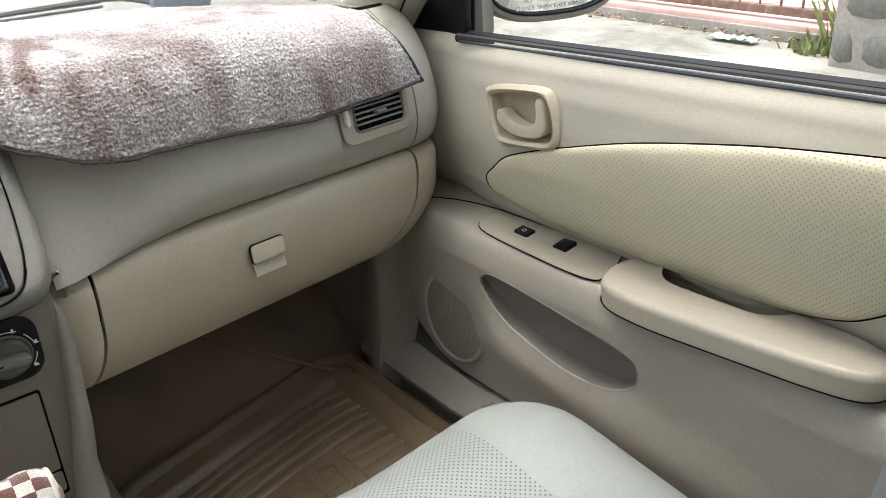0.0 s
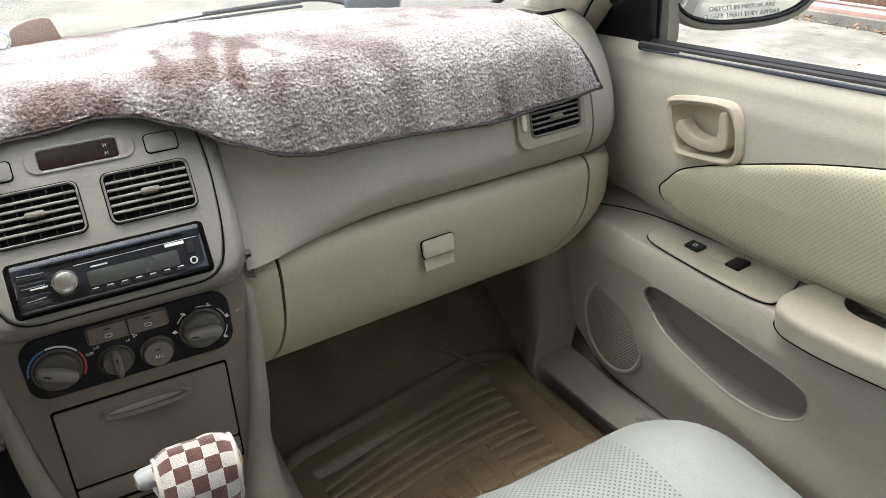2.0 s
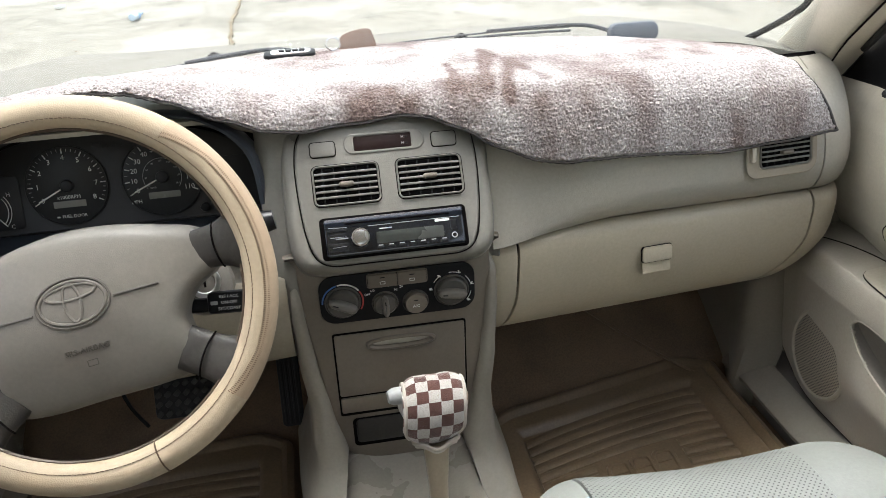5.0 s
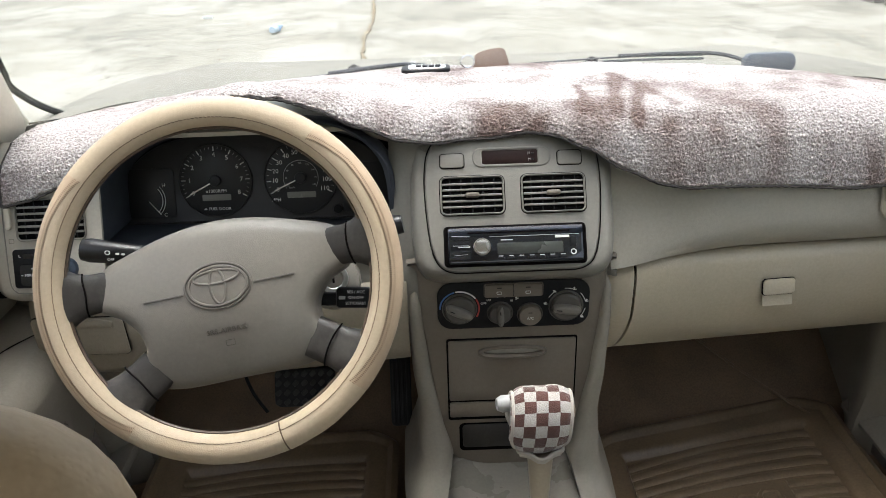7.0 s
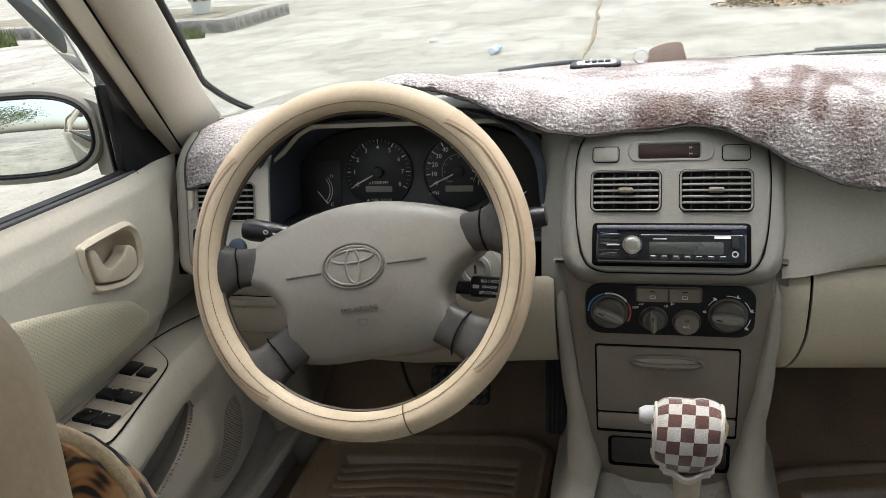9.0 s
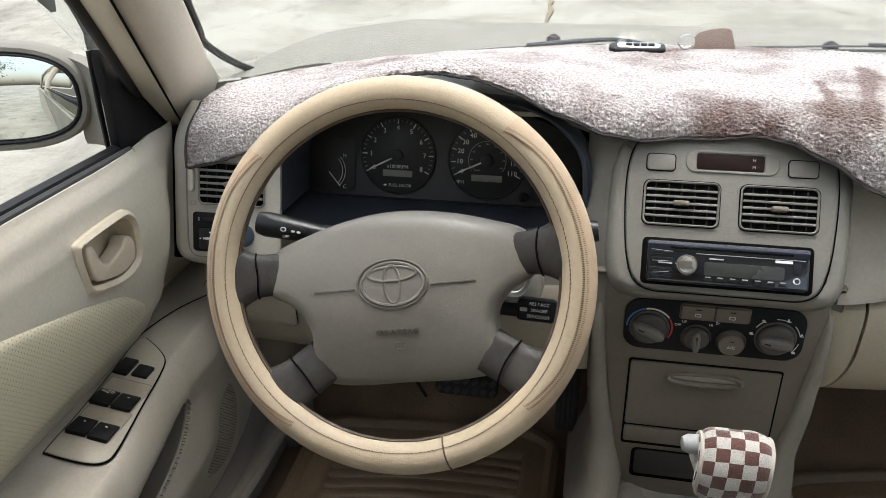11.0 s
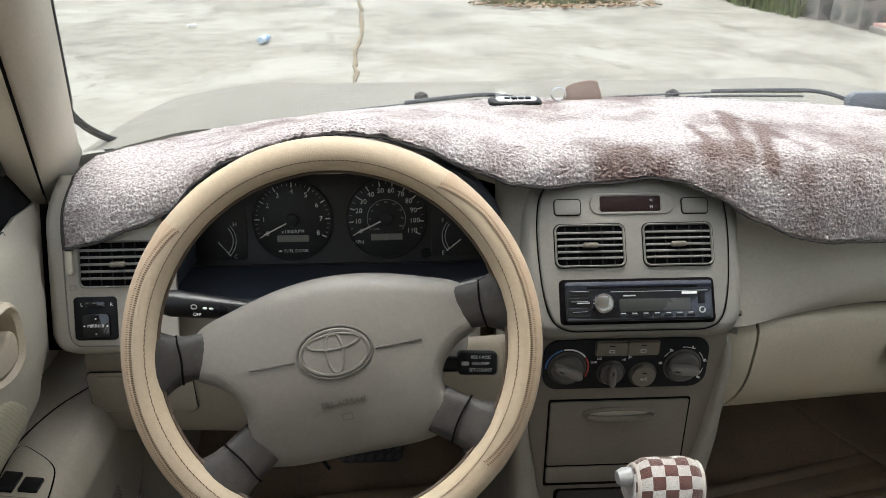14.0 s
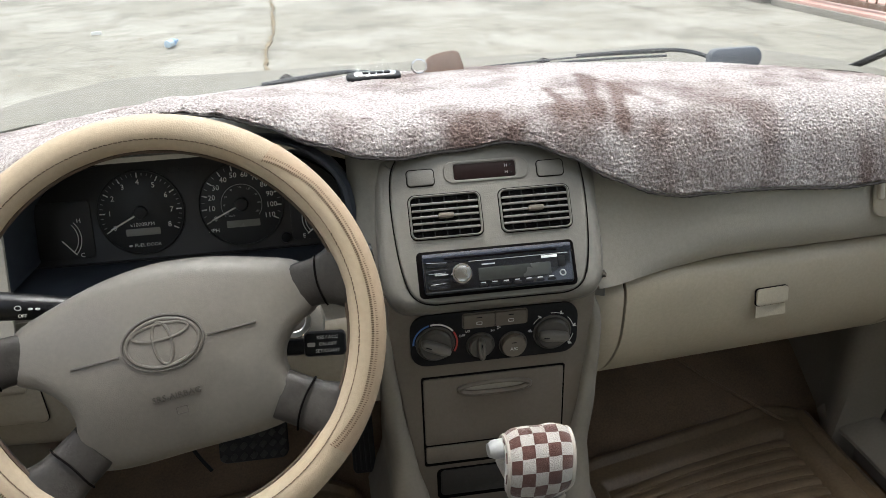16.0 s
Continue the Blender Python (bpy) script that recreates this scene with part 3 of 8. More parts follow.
top("planter_grass", blades(Mesh(), -7.5, 11.3, 0.9, 0.45, 2200, 0.03, 0.17, 0.010, seed=21), GRASS, "tufts of grass in front of the planter wall", "grass", kind="stuff")
top("verge_grass", blades(Mesh(), -12.0, 11.6, 2.2, 0.7, 1800, 0.05, 0.3, 0.016, seed=22), GRASS, "grass verge along the planter", "grass", kind="stuff")
pot = thing("plant_pot", (-7.9, 13.4, 0.2), "white pot with a leafy green plant on the raised bed", "pot plant")
prof = ((0.0, 0.14), (0.03, 0.15), (0.25, 0.19), (0.28, 0.2), (0.3, 0.195), (0.27, 0.17), (0.24, 0.16))
part("pot", loft(Mesh(), [[V(-7.9 + r * math.cos(2 * math.pi * k / 20), 13.4 + r * math.sin(2 * math.pi * k / 20), 0.2 + z) for k in range(20)] for z, r in prof]), WHITE_INK, pot)
part("leaves", blades(Mesh(), -7.9, 13.4, 0.25, 0.25, 260, 0.2, 0.6, 0.03, 0.42, 23, 0.8), GRASS, pot)


def tree(x, y, h, spread, seed):
    e = thing("tree", (x, y, 0), "leafy green tree beside the yard", "tree", group="trees round the yard")
    random.seed(seed)
    m, tips = Mesh(), []
    tube(m, [(x, y, 0), (x + 0.06, y, h * 0.25), (x - 0.05, y + 0.05, h * 0.5), (x, y, h * 0.75)], [0.17, 0.14, 0.1, 0.05], 10)
    for k in range(11):
        a, z0 = random.uniform(0, 6.283), h * random.uniform(0.3, 0.7)
        r = spread * random.uniform(0.5, 1.0)
        p = [V(x, y, z0), V(x + math.cos(a) * r * 0.5, y + math.sin(a) * r * 0.5, z0 + h * 0.12), V(x + math.cos(a) * r, y + math.sin(a) * r, z0 + h * random.uniform(0.12, 0.3))]
        tube(m, p, [0.06, 0.035, 0.012], 6)
        tips += [p[1].lerp(p[2], q) for q in (0.2, 0.6, 1.0)]
    part("trunk", m, BARK, e)
    m = Mesh()
    for t in tips + [V(x, y, h * 0.85)] * 3:
        for _ in range(55):
            d = V(random.gauss(0, 1), random.gauss(0, 1), random.gauss(0, 0.8)) * spread * 0.22
            M = Matrix.Translation(t + d) @ Euler((random.uniform(0, 6), random.uniform(0, 6), random.uniform(0, 6))).to_matrix().to_4x4()
            k = random.uniform(0.06, 0.13)
            m.add([M @ V(-k, 0, 0), M @ V(0, -k * 0.4, 0.02), M @ V(k, 0, 0), M @ V(0, k * 0.4, 0.02)], [(0, 1, 2, 3)])
    part("crown", m, LEAF, e)


for k, (x, y, h, s) in enumerate(((-5.5, -6.5, 4.6, 2.1), (-8.0, -3.5, 5.2, 2.4), (-4.0, -10.0, 5.0, 2.4), (5.5, -8.5, 4.8, 2.2), (7.5, -5.0, 5.4, 2.3))):
    tree(x, y, h, s, 40 + k)

# ---- the car's shell ----
shell = thing("car_body", (0, 0.2, 0.0), "champagne saloon car body with a beige cabin", "car")


def screen_base(x):
    return 1.185 - 0.36 * x * x


def bonnet_at(u, v):
    x = lerp(-0.74, 0.74, u)
    y0 = screen_base(x) + 0.014
    y = lerp(y0, 2.02 - 0.22 * x * x, v)
    t = (y - 1.1) / 0.95
    z = 0.925 - 0.03 * t - 0.10 * max(0.0, t) ** 2.2
    z += 0.004 * math.exp(-((abs(x) - 0.58) / 0.06) ** 2) - 0.10 * max(0, abs(x) - 0.6) ** 1.2 * 2
    return V(x, y, z)


part("bonnet", sheet(Mesh(), bonnet_at, 60, 30, 0.012), PAINT, shell, "dusty champagne painted bonnet", 60)


def cowl_at(u, v):
    x = lerp(-0.72, 0.72, u)
    return V(x, lerp(screen_base(x) - 0.035, screen_base(x) + 0.034, v), 0.900 - 0.012 * math.sin(v * math.pi))


part("cowl", sheet(Mesh(), cowl_at, 40, 4, 0.01), BLACK, shell, "black plastic cowl below the windscreen")

# windscreen: a real pane with a faint milky haze mixed in as diffuse white
GLASS = bpy.data.materials.new("hazed_windscreen_glass")
GLASS.use_nodes = True
gn, gl = GLASS.node_tree.nodes, GLASS.node_tree.links
gb = gn["Principled BSDF"]
gb.inputs["Transmission Weight"].default_value = 1.0
gb.inputs["Roughness"].default_value = 0.0
gb.inputs["IOR"].default_value = 1.1
gb.inputs["Base Color"].default_value = (0.96, 0.985, 0.97, 1)
gd = gn.new("ShaderNodeBsdfDiffuse")
gd.inputs["Color"].default_value = (0.75, 0.75, 0.72, 1)
gx = gn.new("ShaderNodeMixShader")
gt = gn.new("ShaderNodeTexNoise")
gt.inputs["Scale"].default_value, gt.inputs["Detail"].default_value = 9.0, 5.0
gr = gn.new("ShaderNodeMapRange")
gr.inputs["To Min"].default_value, gr.inputs["To Max"].default_value = 0.02, 0.07
gl.new(gt.outputs["Fac"], gr.inputs["Value"])
gl.new(gr.outputs[0], gx.inputs["Fac"])
gl.new(gb.outputs[0], gx.inputs[1])
gl.new(gd.outputs[0], gx.inputs[2])
gl.new(gx.outputs[0], gn["Material Output"].inputs["Surface"])


def screen_at(u, v):
    s = lerp(-1, 1, u)
    x = s * lerp(0.735, 0.56, v)
    return V(x, lerp(screen_base(x) + 0.004, 0.47 - 0.12 * x * x, v), lerp(0.915, 1.345, v) + 0.02 * math.sin(v * math.pi))


pane = part("windscreen", sheet(Mesh(), screen_at, 24, 16, 0.005), GLASS, shell, "faintly hazed curved windscreen glass")
pane.visible_shadow = False


def strip(m, pts, w0, w1, wdir, thick, nrm):
    """A strip with a rounded section along points; wdir across it, nrm out of it."""
    rings = []
    n = len(pts)
    for i, p in enumerate(pts):
        w = lerp(w0, w1, i / (n - 1)) / 2
        a, b = Vector(wdir[i] if isinstance(wdir, list) else wdir).normalized(), Vector(nrm).normalized()
        rings.append([Vector(p) + a * (w * math.copysign(abs(math.cos(q)) ** 0.7, math.cos(q))) + b * (thick / 2 * math.copysign(abs(math.sin(q)) ** 0.7, math.sin(q))) for q in (2 * math.pi * k / 14 for k in range(14))])
    return loft(m, rings)


def pillar_line(s, z, which):
    """Points of the front pillar: 0 at the windscreen, 1 the joint, 2 the door frame."""
    t = (z - 0.92) / 0.38
    x = (lerp(0.752, 0.53, t), lerp(0.728, 0.523, t), lerp(0.757, 0.575, t))[which]
    y = (lerp(1.045, 0.478, t), lerp(0.872, 0.367, t), lerp(0.868, 0.395, t))[which]
    if s > 0:
        # the passenger's pillar foot stands further ahead
        k = min(1.0, max(0.0, (1.3 - z) / 0.35))
        x, y = x - 0.02 * k, y + 0.075 * k
    return V(s * x, y, z)


for s, nm in ((-1, "driver"), (1, "passenger")):
    m = Mesh()
    zs = [0.862 + 0.483 * k / 20 for k in range(21)]
    rings = []
    for k, z in enumerate(zs):
        foot = max(0.0, 1 - k / 4.0) ** 2
        a, b = pillar_line(s, z, 0), pillar_line(s, z, 1)
        a = a + V(0, 0.05 * foot, 0)
        mid = (a + b) / 2 + V(-s * 0.022, -0.012, 0)
        q1, q2 = a.lerp(mid, 0.5) + V(-s * 0.012, 0, 0), mid.lerp(b, 0.5) + V(-s * 0.008, -0.006, 0)
        out = V(s * 0.03, 0.01, 0)
        rings.append([a, a.lerp(q1, 0.5) + V(-s * 0.004, 0, 0), q1, mid, q2, b.lerp(q2, 0.3), b, b + out, a + out])
    loft(m, rings)
    part("pillar_cover", m, PILLAR, shell, "smooth beige windscreen pillar cover", 55)
    m = Mesh()
    rings = []
    for z in zs:
        b, c = pillar_line(s, z, 1) + V(0, -0.004, 0), pillar_line(s, z, 2)
        mid = (b + c) / 2 + V(-s * 0.012, -0.004, 0)
        out = V(s * 0.02, 0.006, 0)
        rings.append([b, b.lerp(mid, 0.5) + V(-s * 0.004, 0, 0), mid, mid.lerp(c, 0.5) + V(-s * 0.003, 0, 0), c, c + out, b + out])
    loft(m, rings)
    part("pillar_trim", m, PILLAR, shell, "beige weather strip beside the pillar cover", 55)
    part("pillar_joint", tube(Mesh(), [pillar_line(s, z, 1) + V(-s * 0.002, -0.0045, 0) for z in zs], 0.0016, 6), DARK, shell, "dark joint between pillar cover and weather strip")
    pts = [pillar_line(s, z, 0) + V(-s * 0.004, 0.008, 0) for z in zs]
    part("windscreen_seal", tube(Mesh(), smooth_loop([pts[2] + V(-s * 0.50, 0.155, -0.018), pts[2] + V(-s * 0.34, 0.135, -0.022), pts[2] + V(-s * 0.20, 0.108, -0.026), pts[2] + V(-s * 0.11, 0.088, -0.026), pts[2] + V(-s * 0.05, 0.062, -0.014), pts[3] + V(-s * 0.018, 0.022, 0.0)] + pts[5:], 3, False), 0.0055, 8), BLACK_SOFT, shell)

# roof, rear and lower walls close the cabin; windows stay open all round
def roof_at(u, v):
    s = lerp(-1, 1, u)
    y = lerp(-1.15, 0.47, v)
    w = 0.56 + 0.02 * math.sin(v * math.pi)
    return V(s * w, y - (0.12 * s * s * v), 1.35 + 0.03 * (1 - s * s) - 0.03 * (1 - v) ** 2)


part("roof_lining", sheet(Mesh(), roof_at, 20, 20, 0.04), HEADLINER, shell, "pale beige roof lining")
for s in (-1, 1):
    part("roof_rail", tube(Mesh(), [(s * 0.535, 0.46, 1.325), (s * 0.575, 0.1, 1.345), (s * 0.58, -0.5, 1.34), (s * 0.56, -1.1, 1.31)], 0.04, 10), PILLAR, shell)
    part("door_pillar", strip(Mesh(), [(s * 0.77, -0.22, 0.3), (s * 0.765, -0.22, 0.88), (s * 0.59, -0.26, 1.34)], 0.13, 0.1, (0, 1, 0), 0.06, (1, 0, 0)), PILLAR, shell)
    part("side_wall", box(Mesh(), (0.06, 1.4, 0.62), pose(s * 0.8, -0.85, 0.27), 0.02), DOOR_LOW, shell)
    part("rear_pillar", strip(Mesh(), [(s * 0.76, -1.45, 0.86), (s * 0.58, -1.12, 1.33)], 0.25, 0.16, (0, 1, 0.3), 0.05, (1, 0, 0)), PILLAR, shell)
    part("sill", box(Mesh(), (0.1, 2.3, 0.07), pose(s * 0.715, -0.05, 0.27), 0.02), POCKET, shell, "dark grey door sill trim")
part("rear_wall", box(Mesh(), (1.5, 0.12, 0.62), pose(0, -1.5, 0.27), 0.03), LEATHER, shell)
part("rear_shelf", box(Mesh(), (1.4, 0.5, 0.04), pose(0, -1.7, 0.87), 0.01), CARPET, shell)


def floor_at(u, v):
    x, y = lerp(-0.72, 0.72, u), lerp(-1.5, 1.42, v)
    z = 0.262
    if y > 1.02:
        z += min((y - 1.02) * 0.75, 1.0) + 0.02 * noise.noise(V(x * 7, y * 7, 1))
    z += 0.08 * math.exp(-(x / 0.10) ** 4)
    return V(x, y, z + 0.003 * noise.noise(V(x * 20, y * 20, 0)))


part("floor", sheet(Mesh(), floor_at, 60, 60, 0.02), CARPET, shell, "brown carpeted cabin floor and toe board")
part("carpet_seam", tube(Mesh(), [(0.30, 1.24, 0.437), (0.38, 1.20, 0.405), (0.47, 1.13, 0.352), (0.56, 1.07, 0.306), (0.61, 1.04, 0.285)], 0.003, 5), CARPET, shell)
# unseen boxes added to stop outside light leaking in ahead of the doors
for s in (-1, 1):
    part("leak_blocker", box(Mesh(), (0.06, 0.45, 0.58), pose(s * 0.782, 1.18, 0.27), 0.01), PAINT, shell)
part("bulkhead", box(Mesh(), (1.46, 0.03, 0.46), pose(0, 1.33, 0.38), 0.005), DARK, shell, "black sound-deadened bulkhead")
for s in (-1, 1):
    # kick panel in front of the door
    def kick_at(u, v, s=s):
        y, z = lerp(1.30, 0.955, u), lerp(0.26, 0.66, v)
        x = 0.665 - 0.02 * math.exp(-((y - 1.0) / 0.05) ** 2) + 0.055 * max(0, (0.99 - y) / 0.035) ** 2 - 0.05 * max(0, y - 1.08)
        x -= 0.03 * math.exp(-((z - 0.30) / 0.07) ** 2) * math.exp(-((y - 0.93) / 0.07) ** 2)
        return V(s * x, y, z)

    part("kick_panel", sheet(Mesh(), kick_at, 26, 18, 0.006), KICK, shell, "grey moulded kick panel in the footwell")
    part("sill_cover", strip(Mesh(), [(s * 0.675, 1.05, 0.325), (s * 0.668, 0.95, 0.335), (s * 0.672, 0.8, 0.325), (s * 0.69, 0.6, 0.318), (s * 0.695, -0.2, 0.318)], 0.07, 0.05, (1, 0, 0.5), 0.024, (-0.4, 0, 1)), KICK, shell, "grey plastic sill cover")

# wipers on the far side of the glass
WIPER = mat("grey_black_wiper", (0.06, 0.065, 0.075), 0.5, var=0.2, bump=0.05)
CAPMAT = mat("blue_grey_cap", (0.12, 0.14, 0.165), 0.5, var=0.1, bump=0.1)
for nm, pts, cap in (("a", [(0.03, 1.205, 0.936), (0.22, 1.195, 0.945), (0.36, 1.17, 0.949)], (0.43, 1.155, 0.944)), ("b", [(-0.40, 1.145, 0.93), (-0.28, 1.165, 0.938), (-0.16, 1.19, 0.944)], (-0.08, 1.215, 0.936))):
    w = thing("wiper", pts[0], "black windscreen wiper resting at the foot of the glass", "wiper", group="windscreen wipers")
    part("blade", tube(Mesh(), smooth_loop(pts, 6, False), 0.0022, 6), WIPER, w)
    part("holder", tube(Mesh(), smooth_loop([Vector(p) + V(0, 0.006, 0.005) for p in pts], 6, False), 0.0022, 6, flat=0.7), WIPER, w)
    part("arm", tube(Mesh(), smooth_loop([Vector(pts[1]) + V(0, 0.006, 0.007), Vector(pts[2]) + V(0.01, 0.004, 0.008), cap], 6, False), 0.0036, 6), WIPER, w)
    if nm == "a":
        part("pivot_cap", plate(Mesh(), rrect(0.085, 0.034, 0.015, 5), 0.02, 0.008, frame_of((0.462, 1.15, 0.942), (1, -0.1, 0.02), (0, 0.2, 1))), CAPMAT, w, "blue-grey rounded pivot cap")
for x in (-0.25, 0.2):
    n_ = thing("washer_nozzle", (x, 1.33, 0.918), "small black washer nozzle on the bonnet", "nozzle", group="washer nozzles")
    part("body", plate(Mesh(), rrect(0.024, 0.016, 0.006), 0.014, 0.005, pose(x, 1.33, 0.912), dome=0.003), BLACK, n_)

# ---- dashboard ----
dash = thing("dashboard", (0, 0.95, 0.55), "grey and beige moulded car dashboard", "dashboard")


def front_y(x):
    """How far ahead the passenger's dash face stands."""
    return 0.80 + 0.055 * (x - 0.135) / 0.555


BAND = [(0.7405, 0.028), (0.747, 0.017), (0.76, 0.006), (0.78, -0.001), (0.80, -0.001), (0.83, 0.006), (0.86, 0.020), (0.885, 0.038), (0.905, 0.060), (0.925, 0.10)]
GLOVE = [(0.560, 0.092), (0.564, 0.070), (0.576, 0.049), (0.602, 0.029), (0.64, 0.014), (0.69, 0.005), (0.718, 0.004), (0.731, 0.009), (0.738, 0.019), (0.7395, 0.034)]


def dip(x):
    """How far the joint between the upper panel and the glove box sags beside the centre stack."""
    k = min(1.0, max(0.0, (x - 0.3) / 0.35))
    return 0.011 * math.exp(-((x - 0.135) / 0.06) ** 2) + 0.0045 * k * k * (3 - 2 * k)


def along(profile, t):
    """A point of a profile of (z, offset) pairs at t in 0..1, evenly in its order."""
    pts = smooth_loop([(p[1], p[0]) for p in profile], 8, False)
    k = t * (len(pts) - 1)
    i = min(int(k), len(pts) - 2)
    return pts[i].lerp(pts[i + 1], k - i)


def right_edge(z, inner):
    """The dash's right end: straight above, sweeping in under the glove box."""
    e = 0.651 if inner else 0.705
    return e - max(0, 0.665 - z) ** 1.5 * 2.1


def band_at(u, v):
    o, z = along(BAND, v)
    x = lerp(0.137, 0.65, u)
    z -= dip(x) * max(0.0, 1 - (z - 0.742) / 0.06)
    t = min(1.0, (x - 0.137) / 0.2)
    edge = 0.806 + 0.36 * (z - 0.729) + max(0.0, o - 0.03)
    return V(x, lerp(edge, front_y(x) + o, t * t * (3 - 2 * t)), z)


part("upper_panel", sheet(Mesh(), band_at, 44, 30, 0.006), GREY, dash, "grey upper dash panel on the passenger's side", 60)


def end_at(u, v):
    o, z = along(BAND, v)
    a = u * math.pi / 2
    x = 0.6525 + 0.067 * math.sin(a)
    z -= dip(0.65) * max(0.0, 1 - (z - 0.742) / 0.06)
    return V(x, front_y(0.65) + o + 0.055 * (1 - math.cos(a)), z)


part("end_panel", sheet(Mesh(), end_at, 12, 30, 0.006), GREY, dash, "grey rounded end of the dash", 60)


def glove_left(z):
    return 0.1765 - 0.0234 * max(0.0, (0.66 - z) / 0.1) ** 2


def glove_at(u, v):
    o, z = along(GLOVE, v)
    x = lerp(glove_left(z), right_edge(z, True), u)
    return V(x, front_y(x) + o + 0.004, z - dip(x) * min(1.0, max(0.0, (z - 0.68) / 0.05)))


glove = part("glove_box_lid", sheet(Mesh(), glove_at, 40, 36, 0.008), BEIGE, dash, "closed beige glove box lid", 60)


def glove_end_at(u, v):
    o, z = along(GLOVE, v)
    x0 = right_edge(z, True) + 0.004
    a = u * math.pi / 2
    return V(x0 + 0.062 * math.sin(a), front_y(x0) + o + 0.004 + 0.05 * (1 - math.cos(a)), z - dip(0.65) * min(1.0, max(0.0, (z - 0.68) / 0.05)))


part("lower_end_panel", sheet(Mesh(), glove_end_at, 12, 36, 0.006), BEIGE, dash, "beige lower end of the dash", 60)


def filler_at(u, v):
    o, z = along(GLOVE, v)
    x = lerp(0.134 - 0.06 * max(0, 0.72 - z) * 0.6, glove_left(z) - 0.004, u)
    return V(x, front_y(x) + o + 0.004 + 0.012 * (1 - u) ** 2, z - dip(x) * min(1.0, max(0.0, (z - 0.68) / 0.05)))


part("filler_panel", sheet(Mesh(), filler_at, 8, 36, 0.006), BEIGE, dash, "narrow beige panel beside the glove box", 60)


def backing_at(u, v):
    o, z = along(GLOVE[1:] + BAND[1:], v)
    x = lerp(0.13, right_edge(z, False) - 0.012, u)
    t = min(1.0, max(0.0, (x - 0.137) / 0.2))
    edge = 0.806 + 0.36 * max(0.0, z - 0.729) + 0.02
    return V(x, max(lerp(edge, front_y(x) + o, t) if z > 0.73 else 0, front_y(x) + o) + 0.022, z)


# added black sheet: stands in for the shade deep in the panel gaps
part("backing", sheet(Mesh(), backing_at, 30, 40, 0.004), DARK, dash, "black sheet behind the panels that darkens their gaps")

# glove box latch
gy = front_y(0.39) + 0.004
LM = frame_of((0.389, gy + 0.0015, 0.6725), (1, 0.099, 0), (0, 0.12, 1))
part("latch_gap", plate(Mesh(), rrect(0.0498, 0.0255, 0.005, cy=0.0082), 0.0024, 0.0004, LM), DARK, glove)
m = Mesh()
plate(m, rrect(0.0482, 0.0240, 0.005, cy=0.0083), 0.0052, 0.002, LM)
part("latch", m, BEIGE, glove, "square beige push latch")
m = Mesh()
sheet(m, lambda u, v: LM @ V(lerp(-0.0225, 0.0225, u), lerp(-0.021, -0.005, v), lerp(0.0018, 0.0004, v)), 6, 4, 0.002)
part("latch_recess", m, BEIGE, glove, "pale finger recess below the latch")

# passenger's air vent
VENT = mat("vent_black", (0.004, 0.004, 0.004), 0.8, bump=0.0, spec=0.02)


def vent(parent, M, w, h, slats, knob=True, label="", trim=STACK, ribs=4):
    """An air vent: a rounded frame, a flat near-black plate for the dark duct, slats, small ribs and a slider."""
    e = part("vent", ring_plate(Mesh(), rrect(w, h, 0.008), rrect(w - 0.0042, h - 0.0042, 0.006), 0.003, 0.0012, M), trim, parent, label or "air vent with horizontal slats")
    # flat plate: the duct's inner shade is put into its black
    part("duct", plate(Mesh(), rrect(w - 0.005, h - 0.005, 0.005), 0.0006, 0.0002, M, -0.0003), VENT, e)
    ih = h - 0.006
    for k in range(1, slats):
        y = -ih / 2 + ih * k / slats
        part("slat", plate(Mesh(), rrect(w - 0.006, ih / slats * 0.36, 0.001, 2), 0.0026, 0.0008, M @ pose(0, y, 0)), trim, e)
    for k in range(ribs):
        x = (w - 0.012) * ((k + 0.5) / ribs - 0.5)
        part("rib", plate(Mesh(), rrect(0.0016, ih, 0.0005, 2), 0.0009, 0.0003, M @ pose(x, 0, 0)), BLACK, e)
    if knob:
        part("slider", plate(Mesh(), rrect(0.019, 0.0064, 0.0028), 0.008, 0.0025, M), GREY2, e)
    return e


VM = frame_of((0.581, front_y(0.581) - 0.0035, 0.8155), (1, 0.099, 0.0), (0, 0.16, 1))
vent(dash, VM, 0.086, 0.042, 5, True, "slatted air vent at the passenger's end", ribs=6)
m = Mesh()
ring_plate(m, rrect(0.118, 0.066, 0.018), rrect(0.0875, 0.0435, 0.008, cx=0.006, cy=0.002), 0.0014, 0.0012, VM @ pose(-0.006, -0.002, 0.0))
# darker tone offsets the light this raised surround catches
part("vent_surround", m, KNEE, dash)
m = Mesh()
plate(m, rrect(0.007, 0.026, 0.0033), 0.006, 0.002, VM @ pose(-0.056, 0.004, 0.001))
part("vent_wheel", m, DOOR, dash, "small ribbed vent wheel")

# upper centre stack, leaning back
S1 = frame_of((0, 0.768, 0.763), (1, 0, 0), (0, 0.6, 1))


def mirrored(half, n=6):
    """A closed smooth outline from its right half, from the bottom up."""
    return [tuple(p) for p in smooth_loop(half + [(-x, y) for x, y in half[::-1]], n)]


